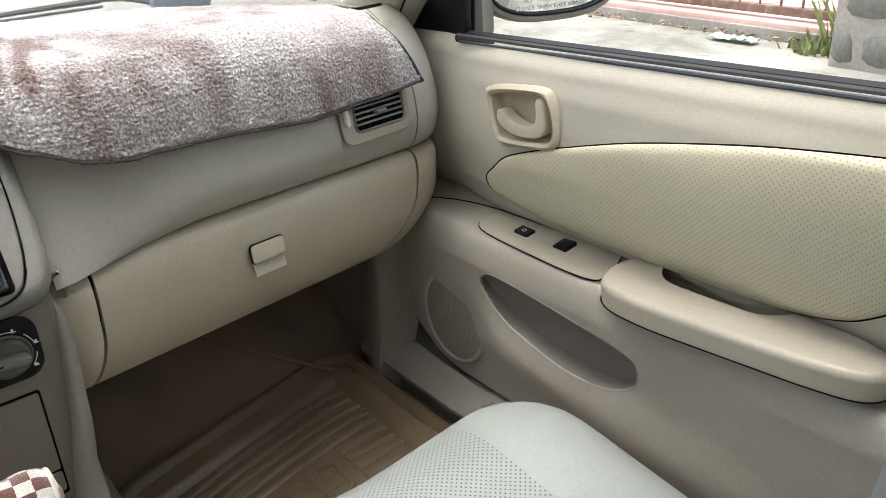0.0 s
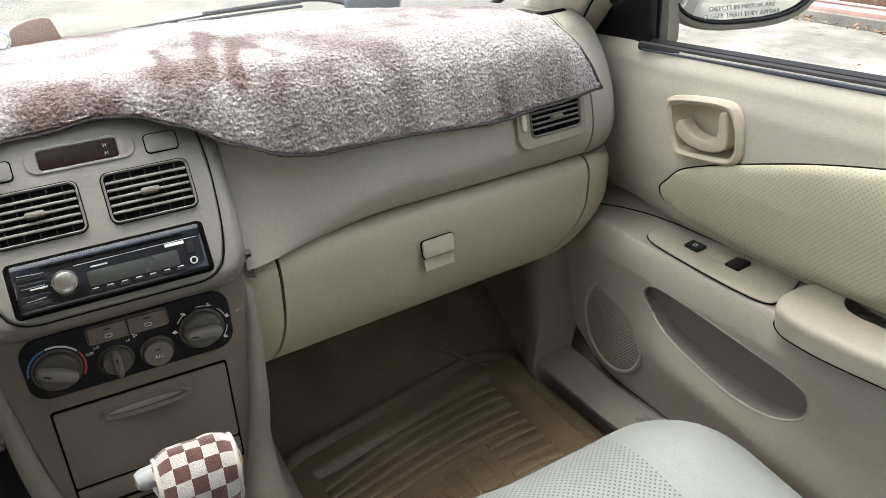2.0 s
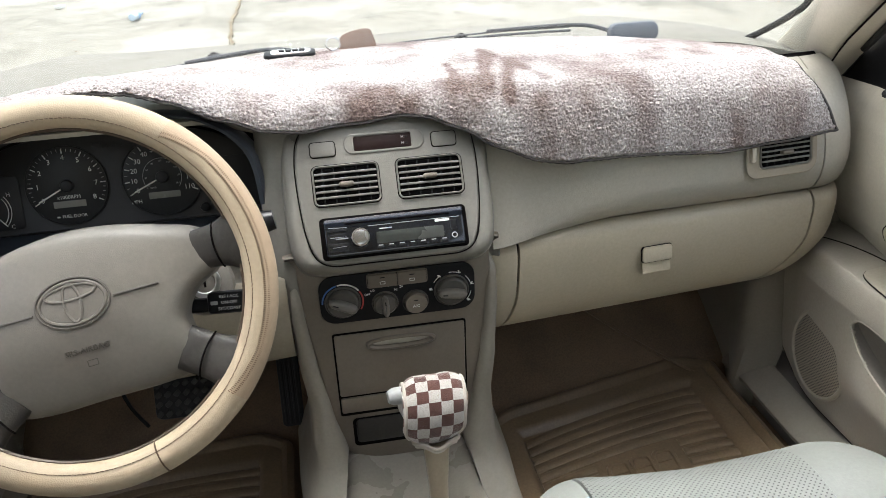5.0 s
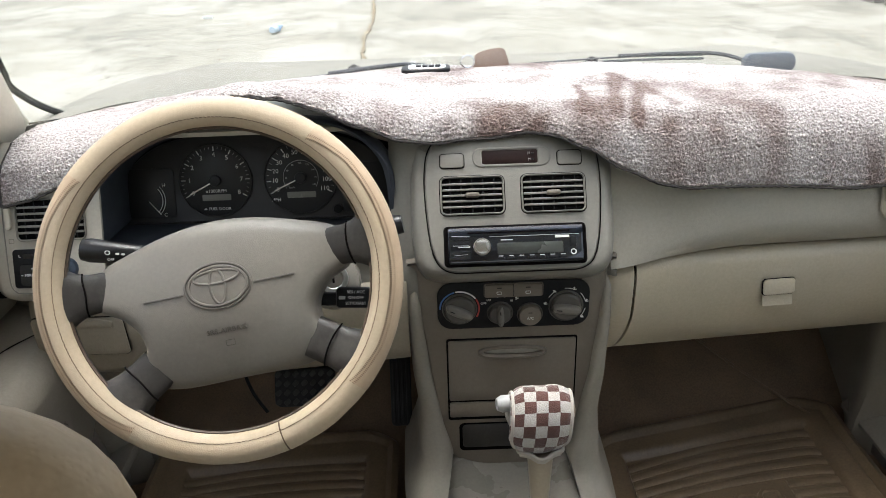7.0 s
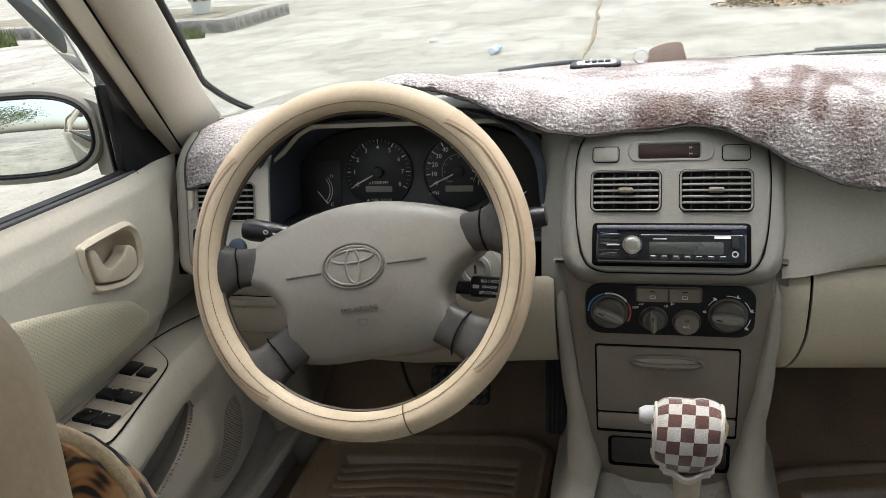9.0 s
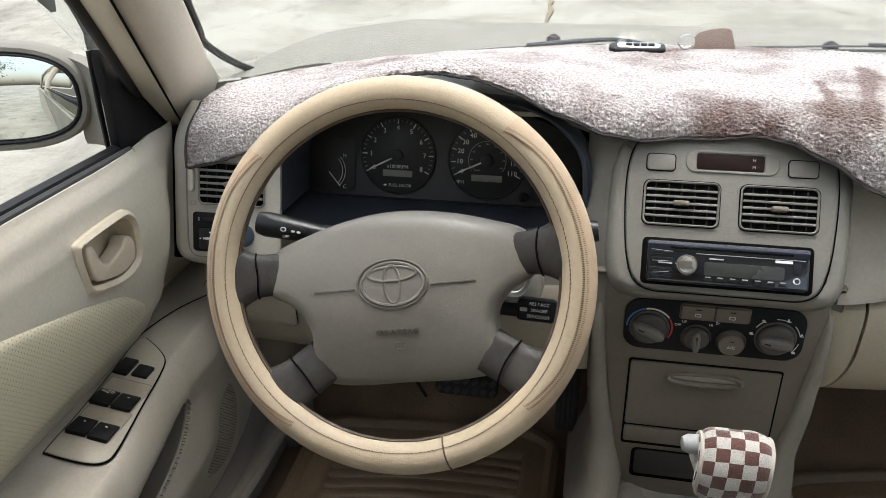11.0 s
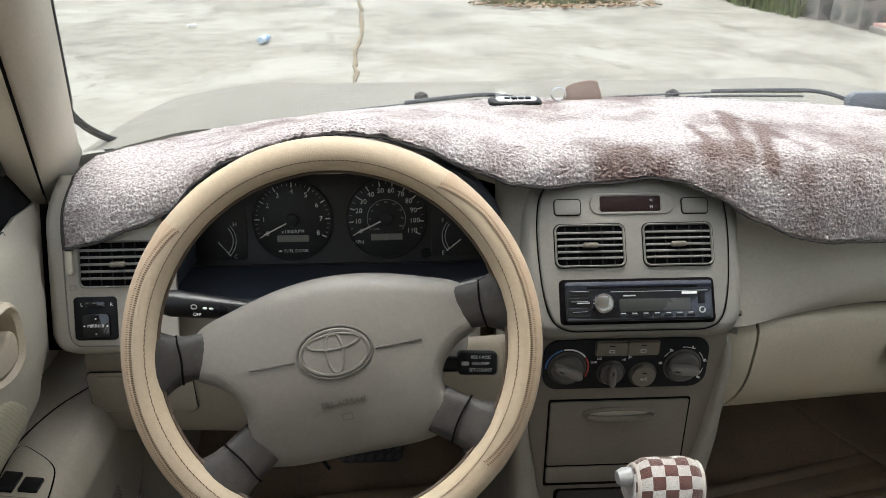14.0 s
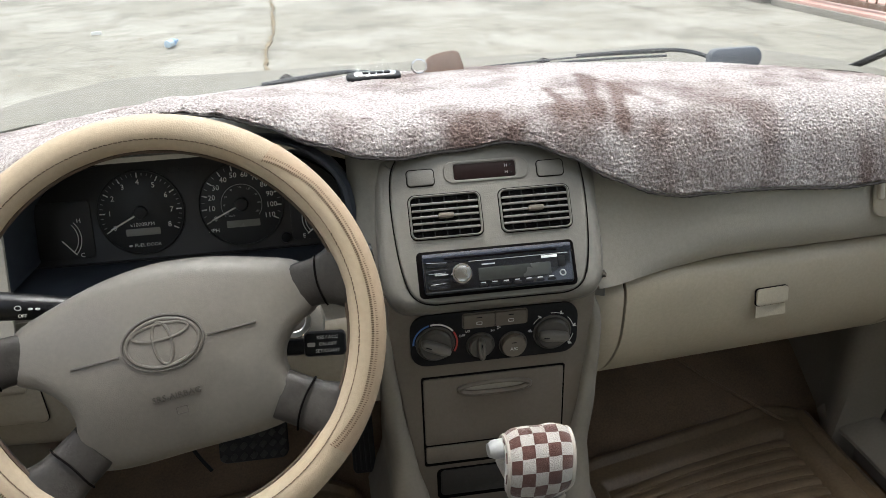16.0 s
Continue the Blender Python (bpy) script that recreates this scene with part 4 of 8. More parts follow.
outer = mirrored([(0.05, -0.020), (0.098, -0.020), (0.121, -0.014), (0.133, 0.002), (0.137, 0.022), (0.139, 0.05), (0.139, 0.1), (0.139, 0.14), (0.128, 0.176), (0.06, 0.184)])
bez = mirrored([(0.05, -0.011), (0.082, -0.0105), (0.099, -0.0035), (0.108, 0.011), (0.1145, 0.04), (0.1185, 0.09), (0.118, 0.13), (0.112, 0.158), (0.095, 0.174), (0.05, 0.178)])
rings = [[S1 @ V(x, y, -0.03 - 0.016 * max(0.0, (0.05 - y) / 0.07)) + V(0, 0.09, 0) for x, y in outer]]
for d_, w_ in ((0.0, -0.03), (0.0008, -0.02), (0.004, -0.011), (0.009, -0.0055), (0.015, -0.003), (0.024, -0.003)):
    rings.append([S1 @ V(x, y, w_ - (0.016 * max(0.0, (0.05 - y) / 0.07) if d_ == 0 else 0)) for x, y in inset(outer, d_)])
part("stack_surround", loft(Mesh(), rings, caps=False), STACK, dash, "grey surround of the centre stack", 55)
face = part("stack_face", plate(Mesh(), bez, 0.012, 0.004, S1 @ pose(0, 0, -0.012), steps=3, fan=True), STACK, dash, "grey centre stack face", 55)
part("face_gap", tube(Mesh(), [S1 @ V(x, y, -0.0025) for x, y in inset(bez, -0.001)], 0.0009, 5, True), DARK, face)
for x, t in ((-0.055, 0.0), (0.055, 0.0)):
    vent(dash, S1 @ pose(x, 0.0932, 0.0004), 0.087, 0.053, 6, True, "square air vent with five slats", ribs=5)
    part("vent_gap", ring_plate(Mesh(), rrect(0.0895, 0.0555, 0.009), rrect(0.0868, 0.0528, 0.008), 0.0006, 0.0002, S1 @ pose(x, 0.0932, 0)), DARK, dash)
# blank switches beside the clock
for x in (-0.081, 0.079):
    part("blank_gap", plate(Mesh(), rrect(0.0345, 0.0215, 0.005), 0.0005, 0.0002, S1 @ pose(x, 0.1415, 0)), DARK, dash)
    part("blank_switch", plate(Mesh(), rrect(0.032, 0.019, 0.004), 0.0022, 0.001, S1 @ pose(x, 0.1415, 0)), STACK, dash)
# clock: a sunken window with a dark red-brown display
m = Mesh()
ring_plate(m, rrect(0.106, 0.0275, 0.012, cy=0.145), rrect(0.0765, 0.0195, 0.004, cx=-0.002, cy=0.145), 0.0014, 0.0012, S1)
part("clock_bezel", m, STACK, dash, "pale scooped clock surround")
CLOCK = mat("dark_red_display", (0.014, 0.005, 0.004), 0.5, bump=0.0, var=0.1, spec=0.15)
clock = part("clock_display", plate(Mesh(), rrect(0.076, 0.019, 0.002, cx=-0.002, cy=0.145), 0.0006, 0.0002, S1), CLOCK, dash, "switched-off dark red clock display")
for tx, y in (("H", 0.149), ("M", 0.1405)):
    lettering("letter", tx, 0.0052, S1 @ pose(0.0245, y, 0.0008), GREY_INK, clock)
    part("button", plate(Mesh(), rrect(0.0035, 0.0022, 0.0005, 2), 0.001, 0.0004, S1 @ pose(0.0295, y, 0.0006)), BLACK, clock)

# car stereo in its slot
part("stereo_slot", plate(Mesh(), rrect(0.192, 0.0555, 0.006, cy=0.0237), 0.0006, 0.0002, S1 @ pose(0, 0, 0)), DARK, dash, "black opening round the stereo")
radio = thing("car_stereo", S1 @ V(0, 0.0, 0), "glossy black single-slot car stereo with a silver volume knob", "car stereo")
RM = S1 @ pose(0, 0.0235, 0.0006)
# black tinted blue: part of the sky's reflection sits in the base colour
BLUEBLACK = mat("sky_tinted_black_gloss", (0.006, 0.009, 0.017), 0.05, bump=0.0, var=0.1, coat=0.8)
SCREEN = mat("grey_lcd", (0.03, 0.032, 0.03), 0.22, bump=0.0, var=0.06)
body = part("faceplate", plate(Mesh(), rrect(0.181, 0.049, 0.004), 0.009, 0.003, RM), GLOSS, radio, "glossy black faceplate")
m = Mesh()
sheet(m, lambda u, v: RM @ V(lerp(-0.0895, 0.0895, u), lerp(0.0125, 0.0235, v), 0.0095 + 0.001 * math.sin(v * math.pi) - 0.001 * v), 20, 6, 0.001)
part("top_band", m, BLUEBLACK, body, "sky-reflecting blue-black upper band")
part("disc_slot", plate(Mesh(), rrect(0.136, 0.0022, 0.001, 2), 0.0005, 0.0002, RM @ pose(0.004, 0.0165, 0.0102)), DARK, body, "thin disc slot")
for k in range(3):
    part("edge_line", plate(Mesh(), rrect(0.024 - k * 0.003, 0.0005, 0.0002, 1), 0.0003, 0.0001, RM @ pose(-0.0735, 0.0125 - k * 0.0125, 0.0101, 0, 0, -3 + 3 * k)), GREY_INK, body)
part("display", plate(Mesh(), rrect(0.088, 0.0155, 0.002, cx=0.019, cy=-0.0055), 0.0005, 0.0002, RM @ pose(0, 0, 0.009)), SCREEN, body, "blank grey display")
m = Mesh()
loft(m, [[RM @ V(-0.0455 + r * math.cos(a), -0.003 + r * math.sin(a), 0.009 + z) for a in (2 * math.pi * k / 36 for k in range(36))] for z, r in ((0, 0.0128), (0.009, 0.0124), (0.0105, 0.0115), (0.0105, 0.0101), (0.0096, 0.0095))])
knob = part("volume_knob", m, CHROME, body, "round chrome volume knob", 30)
part("knob_face", plate(Mesh(), oval(0.0188, 0.0188), 0.0006, 0.0003, RM @ pose(-0.0455, -0.003, 0.0186)), SILVER, knob)
for k in range(7):
    part("key", plate(Mesh(), rrect(0.0095, 0.0034, 0.0008, 2), 0.001, 0.0004, RM @ pose(-0.0205 + k * 0.0138, -0.0185, 0.0088)), BLACK, body)
    part("key_mark", plate(Mesh(), rrect(0.0062, 0.0012, 0.0002, 1), 0.0002, 0.0001, RM @ pose(-0.0205 + k * 0.0138, -0.0153, 0.009)), GREY_INK, body)
part("maker_badge", plate(Mesh(), rrect(0.0192, 0.0032, 0.0005, 2), 0.0003, 0.0001, RM @ pose(0.062, 0.0085, 0.009)), WHITE_INK, body, "small pale badge bar")
part("badge_small", plate(Mesh(), rrect(0.016, 0.0016, 0.0004, 2), 0.0003, 0.0001, RM @ pose(-0.012, 0.0062, 0.009)), GREY_INK, body)
part("highlight_line", plate(Mesh(), rrect(0.12, 0.0007, 0.0002, 1), 0.0004, 0.0001, RM @ pose(0.025, 0.0112, 0.009)), SILVER, body, "thin silver line")
for y in (0.0095, 0.0025, -0.0095, -0.0165):
    part("side_key", plate(Mesh(), rrect(0.025, 0.004, 0.0012, 2), 0.0012, 0.0005, RM @ pose(-0.0735, y, 0.0088)), GLOSS, body)
part("side_mark", plate(Mesh(), rrect(0.016, 0.0016, 0.0006, 2), 0.0003, 0.0001, RM @ pose(-0.069, -0.002, 0.0102)), GREY_INK, body)
part("usb_door", plate(Mesh(), rrect(0.008, 0.013, 0.001, 2), 0.001, 0.0004, RM @ pose(0.0765, 0.0015, 0.009)), BLACK, body)
part("aux_socket", ring_plate(Mesh(), oval(0.008, 0.008, 20), oval(0.005, 0.005, 20), 0.001, 0.0003, RM @ pose(0.0765, -0.0125, 0.009)), GREY_INK, body)

# lower centre stack: plate, heater controls, ash tray and pocket
S2 = frame_of((0, 0.801, 0.735), (1, 0, 0), (0, -0.05, 1))
pl = [(-0.130, 0.02), (0.125, 0.02), (0.1305, 0.0), (0.1285, -0.06), (0.119, -0.15), (0.106, -0.24), (0.092, -0.305), (0.07, -0.338), (0.03, -0.352), (-0.03, -0.352), (-0.07, -0.343), (-0.095, -0.315), (-0.109, -0.25), (-0.122, -0.156), (-0.132, -0.07), (-0.1345, 0.0)]
m = Mesh()
plate(m, [tuple(p) for p in smooth_loop(pl, 4)], 0.012, 0.004, S2 @ pose(0, 0, -0.012), steps=3)
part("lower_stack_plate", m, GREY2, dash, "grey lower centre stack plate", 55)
# beige side rails sweeping down to the console
for s in (-1, 1):
    rings = []
    for k in range(22):
        t = k / 21
        z = lerp(0.738, 0.345, t)
        xi = abs(ramp(z, [(0.34, 0.106), (0.42, 0.088), (0.49, 0.104), (0.58, 0.119), (0.67, 0.1275), (0.74, 0.131)])) - 0.0 + (0.003 if s < 0 else -0.004)
        wid = ramp(z, [(0.34, 0.06), (0.42, 0.05), (0.50, 0.03), (0.60, 0.022), (0.70, 0.016), (0.725, 0.006), (0.74, 0.0)])
        y = 0.801 - 0.05 * (z - 0.735) - 0.001
        yb = y - ramp(z, [(0.34, 0.12), (0.42, 0.03), (0.5, 0.006), (0.74, 0.002)])
        back = ramp(z, [(0.34, 0.0), (0.68, 0.0), (0.715, 0.012), (0.738, 0.03)])
        y, yb = y + back, yb + back
        rings.append([V(s * xi, y + 0.003, z), V(s * (xi + 0.004), yb - 0.003, z), V(s * (xi + wid * 0.5), yb - 0.004, z), V(s * (xi + wid * 0.9), yb + 0.0, z), V(s * (xi + wid + 0.004), y + 0.03, z), V(s * (xi + wid + 0.006), y + 0.16, z), V(s * (xi - 0.01), y + 0.16, z), V(s * (xi - 0.004), y + 0.02, z)])
    part("side_rail", loft(Mesh(), rings), RAIL, dash, "beige side rail of the centre stack", 80)

heater = part("heater_panel", plate(Mesh(), rrect(0.216, 0.075, 0.021, cy=-0.053), 0.0025, 0.001, S2), BLACK, dash, "black heater control panel")


def heater_text(tx, x, y, s=0.0048):
    lettering("letter", tx, s, S2 @ pose(x, y, 0.0032), WHITE_INK, heater)


DIAL = mat("grey_dial_plastic", (0.095, 0.086, 0.074), 0.4, bump=0.1)


def dial(x, y, r, turn, cap=False):
    M = S2 @ pose(x, y, 0.0025)
    part("dial_ring", ring_plate(Mesh(), oval(r * 2.25, r * 2.25), oval(r * 1.98, r * 1.98), 0.002, 0.001, M), DIAL, heater)
    prof = ((0.0, 0.98), (0.004, 0.97), (0.006, 0.93), (0.0075, 0.84)) if not cap else ((0.0, 0.97), (0.006, 0.96), (0.008, 0.9))
    m = loft(Mesh(), [[M @ V(r * q * math.cos(a), r * q * math.sin(a), z) for a in (2 * math.pi * k / 32 for k in range(32))] for z, q in prof])
    k = part("dial" if not cap else "push_button", m, DIAL if not cap else GREY2, heater, "grey rotary dial" if not cap else "round grey push button", 30)
    if not cap:
        T = M @ pose(0, 0, 0.006, 0, 0, turn)
        part("grip", plate(Mesh(), [tuple(p) for p in smooth_loop([(-r * 0.92, 0.0), (-r * 0.7, r * 0.24), (0, r * 0.3), (r * 0.7, r * 0.24), (r * 0.9, 0), (r * 0.7, -r * 0.24), (0, -r * 0.3), (-r * 0.7, -r * 0.24)], 3)], 0.011, 0.004, T, steps=3), PAD, k)
        part("pointer", plate(Mesh(), rrect(r * 0.34, 0.0014, 0.0005, 2), 0.0004, 0.0001, T @ pose(-r * 0.5, 0, 0.0112)), BLACK, k)


dial(-0.0765, -0.057, 0.0222, -25)
dial(-0.019, -0.0655, 0.0165, -88)
dial(0.0235, -0.069, 0.0165, 0, True)
dial(0.0745, -0.0575, 0.0222, -8)
lettering("letter", "A/C", 0.006, S2 @ pose(0.0235, -0.072, 0.0107), WHITE_INK, heater)
part("lamp_mark", plate(Mesh(), rrect(0.006, 0.0012, 0.0004, 2), 0.0003, 0.0001, S2 @ pose(0.0235, -0.063, 0.0106)), BLACK, heater)
heater_text("OFF", -0.0425, -0.0492)
heater_text("LO", -0.0350, -0.0436)
heater_text("HI", -0.0030, -0.0460)
for x, y in ((-0.0225, -0.0395), (-0.0125, -0.0395)):
    part("dot", plate(Mesh(), oval(0.002, 0.002, 10), 0.0003, 0.0001, S2 @ pose(x, y, 0.0025)), WHITE_INK, heater)
BLUE_INK = mat("blue_ink", (0.06, 0.16, 0.42), 0.6, bump=0.0)
RED_INK = mat("red_ink", (0.42, 0.05, 0.04), 0.6, bump=0.0)


def arc(x, y, r, a0, a1, w, material):
    n = 14
    o = [(x + (r + w / 2) * math.cos(radians(lerp(a0, a1, k / n))), y + (r + w / 2) * math.sin(radians(lerp(a0, a1, k / n)))) for k in range(n + 1)]
    i = [(x + (r - w / 2) * math.cos(radians(lerp(a1, a0, k / n))), y + (r - w / 2) * math.sin(radians(lerp(a1, a0, k / n)))) for k in range(n + 1)]
    q = [S2 @ V(*p, 0.0028) for p in o + i]
    N = len(q)
    m = Mesh().add(q + [S2 @ V(*p, 0.002) for p in o + i], [tuple(range(N))] + [(k, (k + 1) % N, N + (k + 1) % N, N + k) for k in range(N)])
    part("arc_mark", m, material, heater)


arc(-0.0765, -0.057, 0.0278, 180, 105, 0.0022, BLUE_INK)
arc(-0.0765, -0.057, 0.0278, 102, 35, 0.0022, WHITE_INK)
arc(-0.0765, -0.057, 0.0278, 32, -30, 0.0022, RED_INK)
for a in (150, 95, 45, -10):
    arc(0.0745, -0.0575, 0.0282, a, a - 28, 0.0009, WHITE_INK)
for a in (170, 125, 68, 15, -38):
    x, y = 0.0745 + 0.0298 * math.cos(radians(a)), -0.0575 + 0.0298 * math.sin(radians(a))
    part("airflow_mark", plate(Mesh(), rrect(0.0022, 0.0045, 0.0008, 2), 0.0003, 0.0001, S2 @ pose(x, y, 0.0025, 0, 0, a - 60)), WHITE_INK, heater)
    part("airflow_mark", plate(Mesh(), rrect(0.0045, 0.0013, 0.0005, 2), 0.0003, 0.0001, S2 @ pose(x + 0.001, y - 0.0018, 0.0025)), WHITE_INK, heater)
for q in range(3):
    a = radians(120 * q)
    part("fan_mark", plate(Mesh(), oval(0.0026, 0.0018, 10), 0.0003, 0.0001, S2 @ pose(0.0045 + 0.0016 * math.cos(a), -0.0425 + 0.0016 * math.sin(a), 0.0025)), WHITE_INK, heater)
m = Mesh()
ring_plate(m, rrect(0.084, 0.0225, 0.004, cy=-0.0288), rrect(0.0815, 0.02, 0.003, cy=-0.0288), 0.0035, 0.001, S2)
part("button_frame", m, GREY2, heater)
for x in (-0.0203, 0.0203):
    b = part("button", plate(Mesh(), rrect(0.0398, 0.0192, 0.002), 0.003, 0.001, S2 @ pose(x, -0.0288, 0.0024)), GREY2, heater, "flat grey push button")
    part("lamp_mark", plate(Mesh(), rrect(0.007, 0.0013, 0.0004, 2), 0.0003, 0.0001, S2 @ pose(x, -0.0238, 0.0054)), BLACK, b)
    part("symbol", ring_plate(Mesh(), rrect(0.0075, 0.0045, 0.001, 2), rrect(0.006, 0.003, 0.0006, 2), 0.0003, 0.0001, S2 @ pose(x, -0.0318, 0.0054)), WHITE_INK, b)

part("pocket_gap", plate(Mesh(), rrect(0.191, 0.146, 0.004, cx=-0.0015, cy=-0.1815), 0.0006, 0.0002, S2), DARK, dash)
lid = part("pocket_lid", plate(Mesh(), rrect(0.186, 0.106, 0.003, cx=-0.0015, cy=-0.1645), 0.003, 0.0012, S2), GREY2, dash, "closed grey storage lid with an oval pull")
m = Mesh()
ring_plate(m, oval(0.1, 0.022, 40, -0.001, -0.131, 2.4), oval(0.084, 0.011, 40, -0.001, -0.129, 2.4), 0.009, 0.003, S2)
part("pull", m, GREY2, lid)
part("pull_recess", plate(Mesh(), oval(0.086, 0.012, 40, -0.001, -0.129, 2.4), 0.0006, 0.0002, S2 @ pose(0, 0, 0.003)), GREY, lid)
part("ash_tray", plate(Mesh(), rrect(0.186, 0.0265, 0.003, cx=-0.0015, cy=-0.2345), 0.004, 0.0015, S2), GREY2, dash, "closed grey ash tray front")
part("slot_gap", plate(Mesh(), rrect(0.168, 0.053, 0.008, cx=0.003, cy=-0.288), 0.0008, 0.0002, S2), DARK, dash)
part("slot_tray", plate(Mesh(), rrect(0.158, 0.044, 0.006, cx=0.003, cy=-0.286), 0.0022, 0.0015, S2), SPOKE, dash, "dark open lower tray")

# ---- driver's side of the dashboard ----
SL = frame_of((-0.66, 0.82, 0.80), (1, 0, 0), (0, 0.3, 1))


def quarter(d, r, depth):
    """How far a rounded edge falls away at the distance d from its rim."""
    k = max(0.0, 1 - d / r)
    return depth * (1 - math.sqrt(max(0.0, 1 - k * k)))


def left_at(u, v):
    w = lerp(-0.090, 0.135, v ** 1.3)
    rim = -0.0635 + quarter(w + 0.090, 0.034, 0.034)
    d = (0.095 - rim) * u ** 1.7
    top_roll = 0.05 * max(0, (v - 0.76) / 0.24) ** 2
    return SL @ V(rim + d, w, -quarter(d, 0.016, 0.020) - quarter(w + 0.090, 0.016, 0.03) - top_roll)


part("side_panel", sheet(Mesh(), left_at, 40, 40, 0.006), GREY, dash, "grey dash panel with vent and mirror switch on the driver's side", 60)
# near-black sheet added in the door gap in place of its shade
part("gap_backing", sheet(Mesh(), lambda u, v: SL @ V(lerp(-0.078, -0.045, u), lerp(-0.086, 0.10, v), -0.034), 3, 6, 0.003), DARK, dash, "dark sheet behind the gap beside the door")
seam = [(-0.0385, 0.060), (-0.0385, 0.02), (-0.0375, -0.03), (-0.036, -0.060), (-0.030, -0.0715), (-0.018, -0.0745), (0.03, -0.0745), (0.075, -0.0745)]
part("panel_seam", tube(Mesh(), [SL @ V(p.x, p.y, 0.0004) for p in smooth_loop(seam, 5, False)], 0.0009, 5), STACK, dash, "groove round the vent and switch panel")
vent(dash, SL @ pose(0.027, 0.027, 0.0015), 0.096, 0.058, 6, True, "slatted air vent beside the driver", ribs=6)
part("vent_wheel", plate(Mesh(), rrect(0.0075, 0.03, 0.0035), 0.006, 0.002, SL @ pose(-0.0305, 0.03, 0.0005)), DOOR, dash)
part("vent_symbol", ring_plate(Mesh(), rrect(0.007, 0.006, 0.0005, 1), rrect(0.0058, 0.0048, 0.0004, 1), 0.0003, 0.0001, SL @ pose(-0.0295, -0.0015, 0.0003)), POCKET, dash)
msw = part("mirror_switch", plate(Mesh(), rrect(0.052, 0.054, 0.005), 0.0025, 0.001, SL @ pose(-0.0035, -0.04, 0.0)), BLACK, dash, "black electric mirror switch")
part("rocker", plate(Mesh(), rrect(0.034, 0.030, 0.005), 0.004, 0.0015, SL @ pose(-0.0025, -0.0485, 0.002)), GLOSS, msw)
part("selector", plate(Mesh(), rrect(0.024, 0.007, 0.002), 0.003, 0.001, SL @ pose(-0.0025, -0.0225, 0.002)), GLOSS, msw)
lettering("letter", "MIRROR", 0.0056, SL @ pose(-0.0025, -0.0485, 0.0063), WHITE_INK, msw)
lettering("letter", "L", 0.006, SL @ pose(-0.0195, -0.0225, 0.0028), WHITE_INK, msw)
lettering("letter", "R", 0.006, SL @ pose(0.0165, -0.0225, 0.0028), WHITE_INK, msw)
for x, y in ((-0.0165, -0.0485), (0.0115, -0.0485), (-0.0025, -0.0395), (-0.0025, -0.0585)):
    part("arrow", plate(Mesh(), oval(0.0026, 0.002, 8), 0.0003, 0.0001, SL @ pose(x, y, 0.006)), WHITE_INK, msw)

for sx in (-1, 1):
    m = Mesh()
    sheet(m, lambda u, v, sx=sx: V(sx * lerp(0.122, 0.146, u), 0.812 + 0.40 * max(0.0, lerp(0.715, 0.93, v) - 0.729) + 0.006 * math.sin(u * 3.1), lerp(0.715, 0.93, v)), 4, 12, 0.004)
    part("stack_side_panel", m, STACK, dash, "grey panel beside the centre stack", 60)

# lower panel under the wheel
LOW = [(0.555, 0.06), (0.56, 0.03), (0.58, 0.012), (0.62, 0.004), (0.66, 0.0), (0.69, 0.004), (0.70, 0.012)]


def low_at(u, v):
    o, z = along(LOW, v)
    x = lerp(-0.7, -0.15, u)
    return V(x, 0.835 + o - 0.035 * u, z + 0.025 * max(0.0, u - 0.6) / 0.4)


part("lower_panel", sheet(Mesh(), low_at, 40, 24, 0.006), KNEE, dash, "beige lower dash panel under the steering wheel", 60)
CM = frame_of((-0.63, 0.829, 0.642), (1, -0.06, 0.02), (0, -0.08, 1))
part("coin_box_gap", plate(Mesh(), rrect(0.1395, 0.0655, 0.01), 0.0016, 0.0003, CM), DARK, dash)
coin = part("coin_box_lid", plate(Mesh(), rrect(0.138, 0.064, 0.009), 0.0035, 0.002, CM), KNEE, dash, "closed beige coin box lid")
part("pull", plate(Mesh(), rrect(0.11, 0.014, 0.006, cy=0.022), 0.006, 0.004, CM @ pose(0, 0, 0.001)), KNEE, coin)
m = Mesh()
sheet(m, lambda u, v: V(lerp(-0.168, -0.122, u), 0.806 + 0.30 * max(0.0, lerp(0.66, 0.93, v) - 0.729) + 0.012 * (1 - u) - 0.006 * math.sin(u * 3.1), lerp(0.66, 0.93, v)), 10, 24, 0.006)
# the dimmed grey carries the shade on this panel
part("column_side_panel", m, STACK, dash, "grey panel between instruments and centre stack", 60)
m = Mesh()
sheet(m, lambda u, v: V(lerp(-0.60, -0.185, u), 0.845 + 0.01 * math.sin(v * 3.1), lerp(0.69, 0.741, v)), 14, 8, 0.006)
part("binnacle_sill", m, GREY, dash, "grey panel below the instruments")

# instrument binnacle: a hooded dark recess
S3 = frame_of((-0.355, 0.955, 0.82), (1, 0, 0), (0, 0.25, 1))


def hood_loop(k):
    """The hood's opening; k 0 at the instruments, 1 at the lip."""
    w = lerp(0.197, 0.204, k)
    b = lerp(-0.055, -0.054, k)
    t = lerp(0.085, 0.135, k)
    pts = [(-w, b + 0.01), (-w + 0.012, b), (w - 0.012, b), (w, b + 0.01), (w, b + 0.05), (w * 0.94, lerp(b, t, 0.68)), (w * 0.62, t - 0.01), (0, t), (-w * 0.62, t - 0.01), (-w * 0.94, lerp(b, t, 0.68)), (-w, b + 0.05)]
    return smooth_loop(pts, 5)


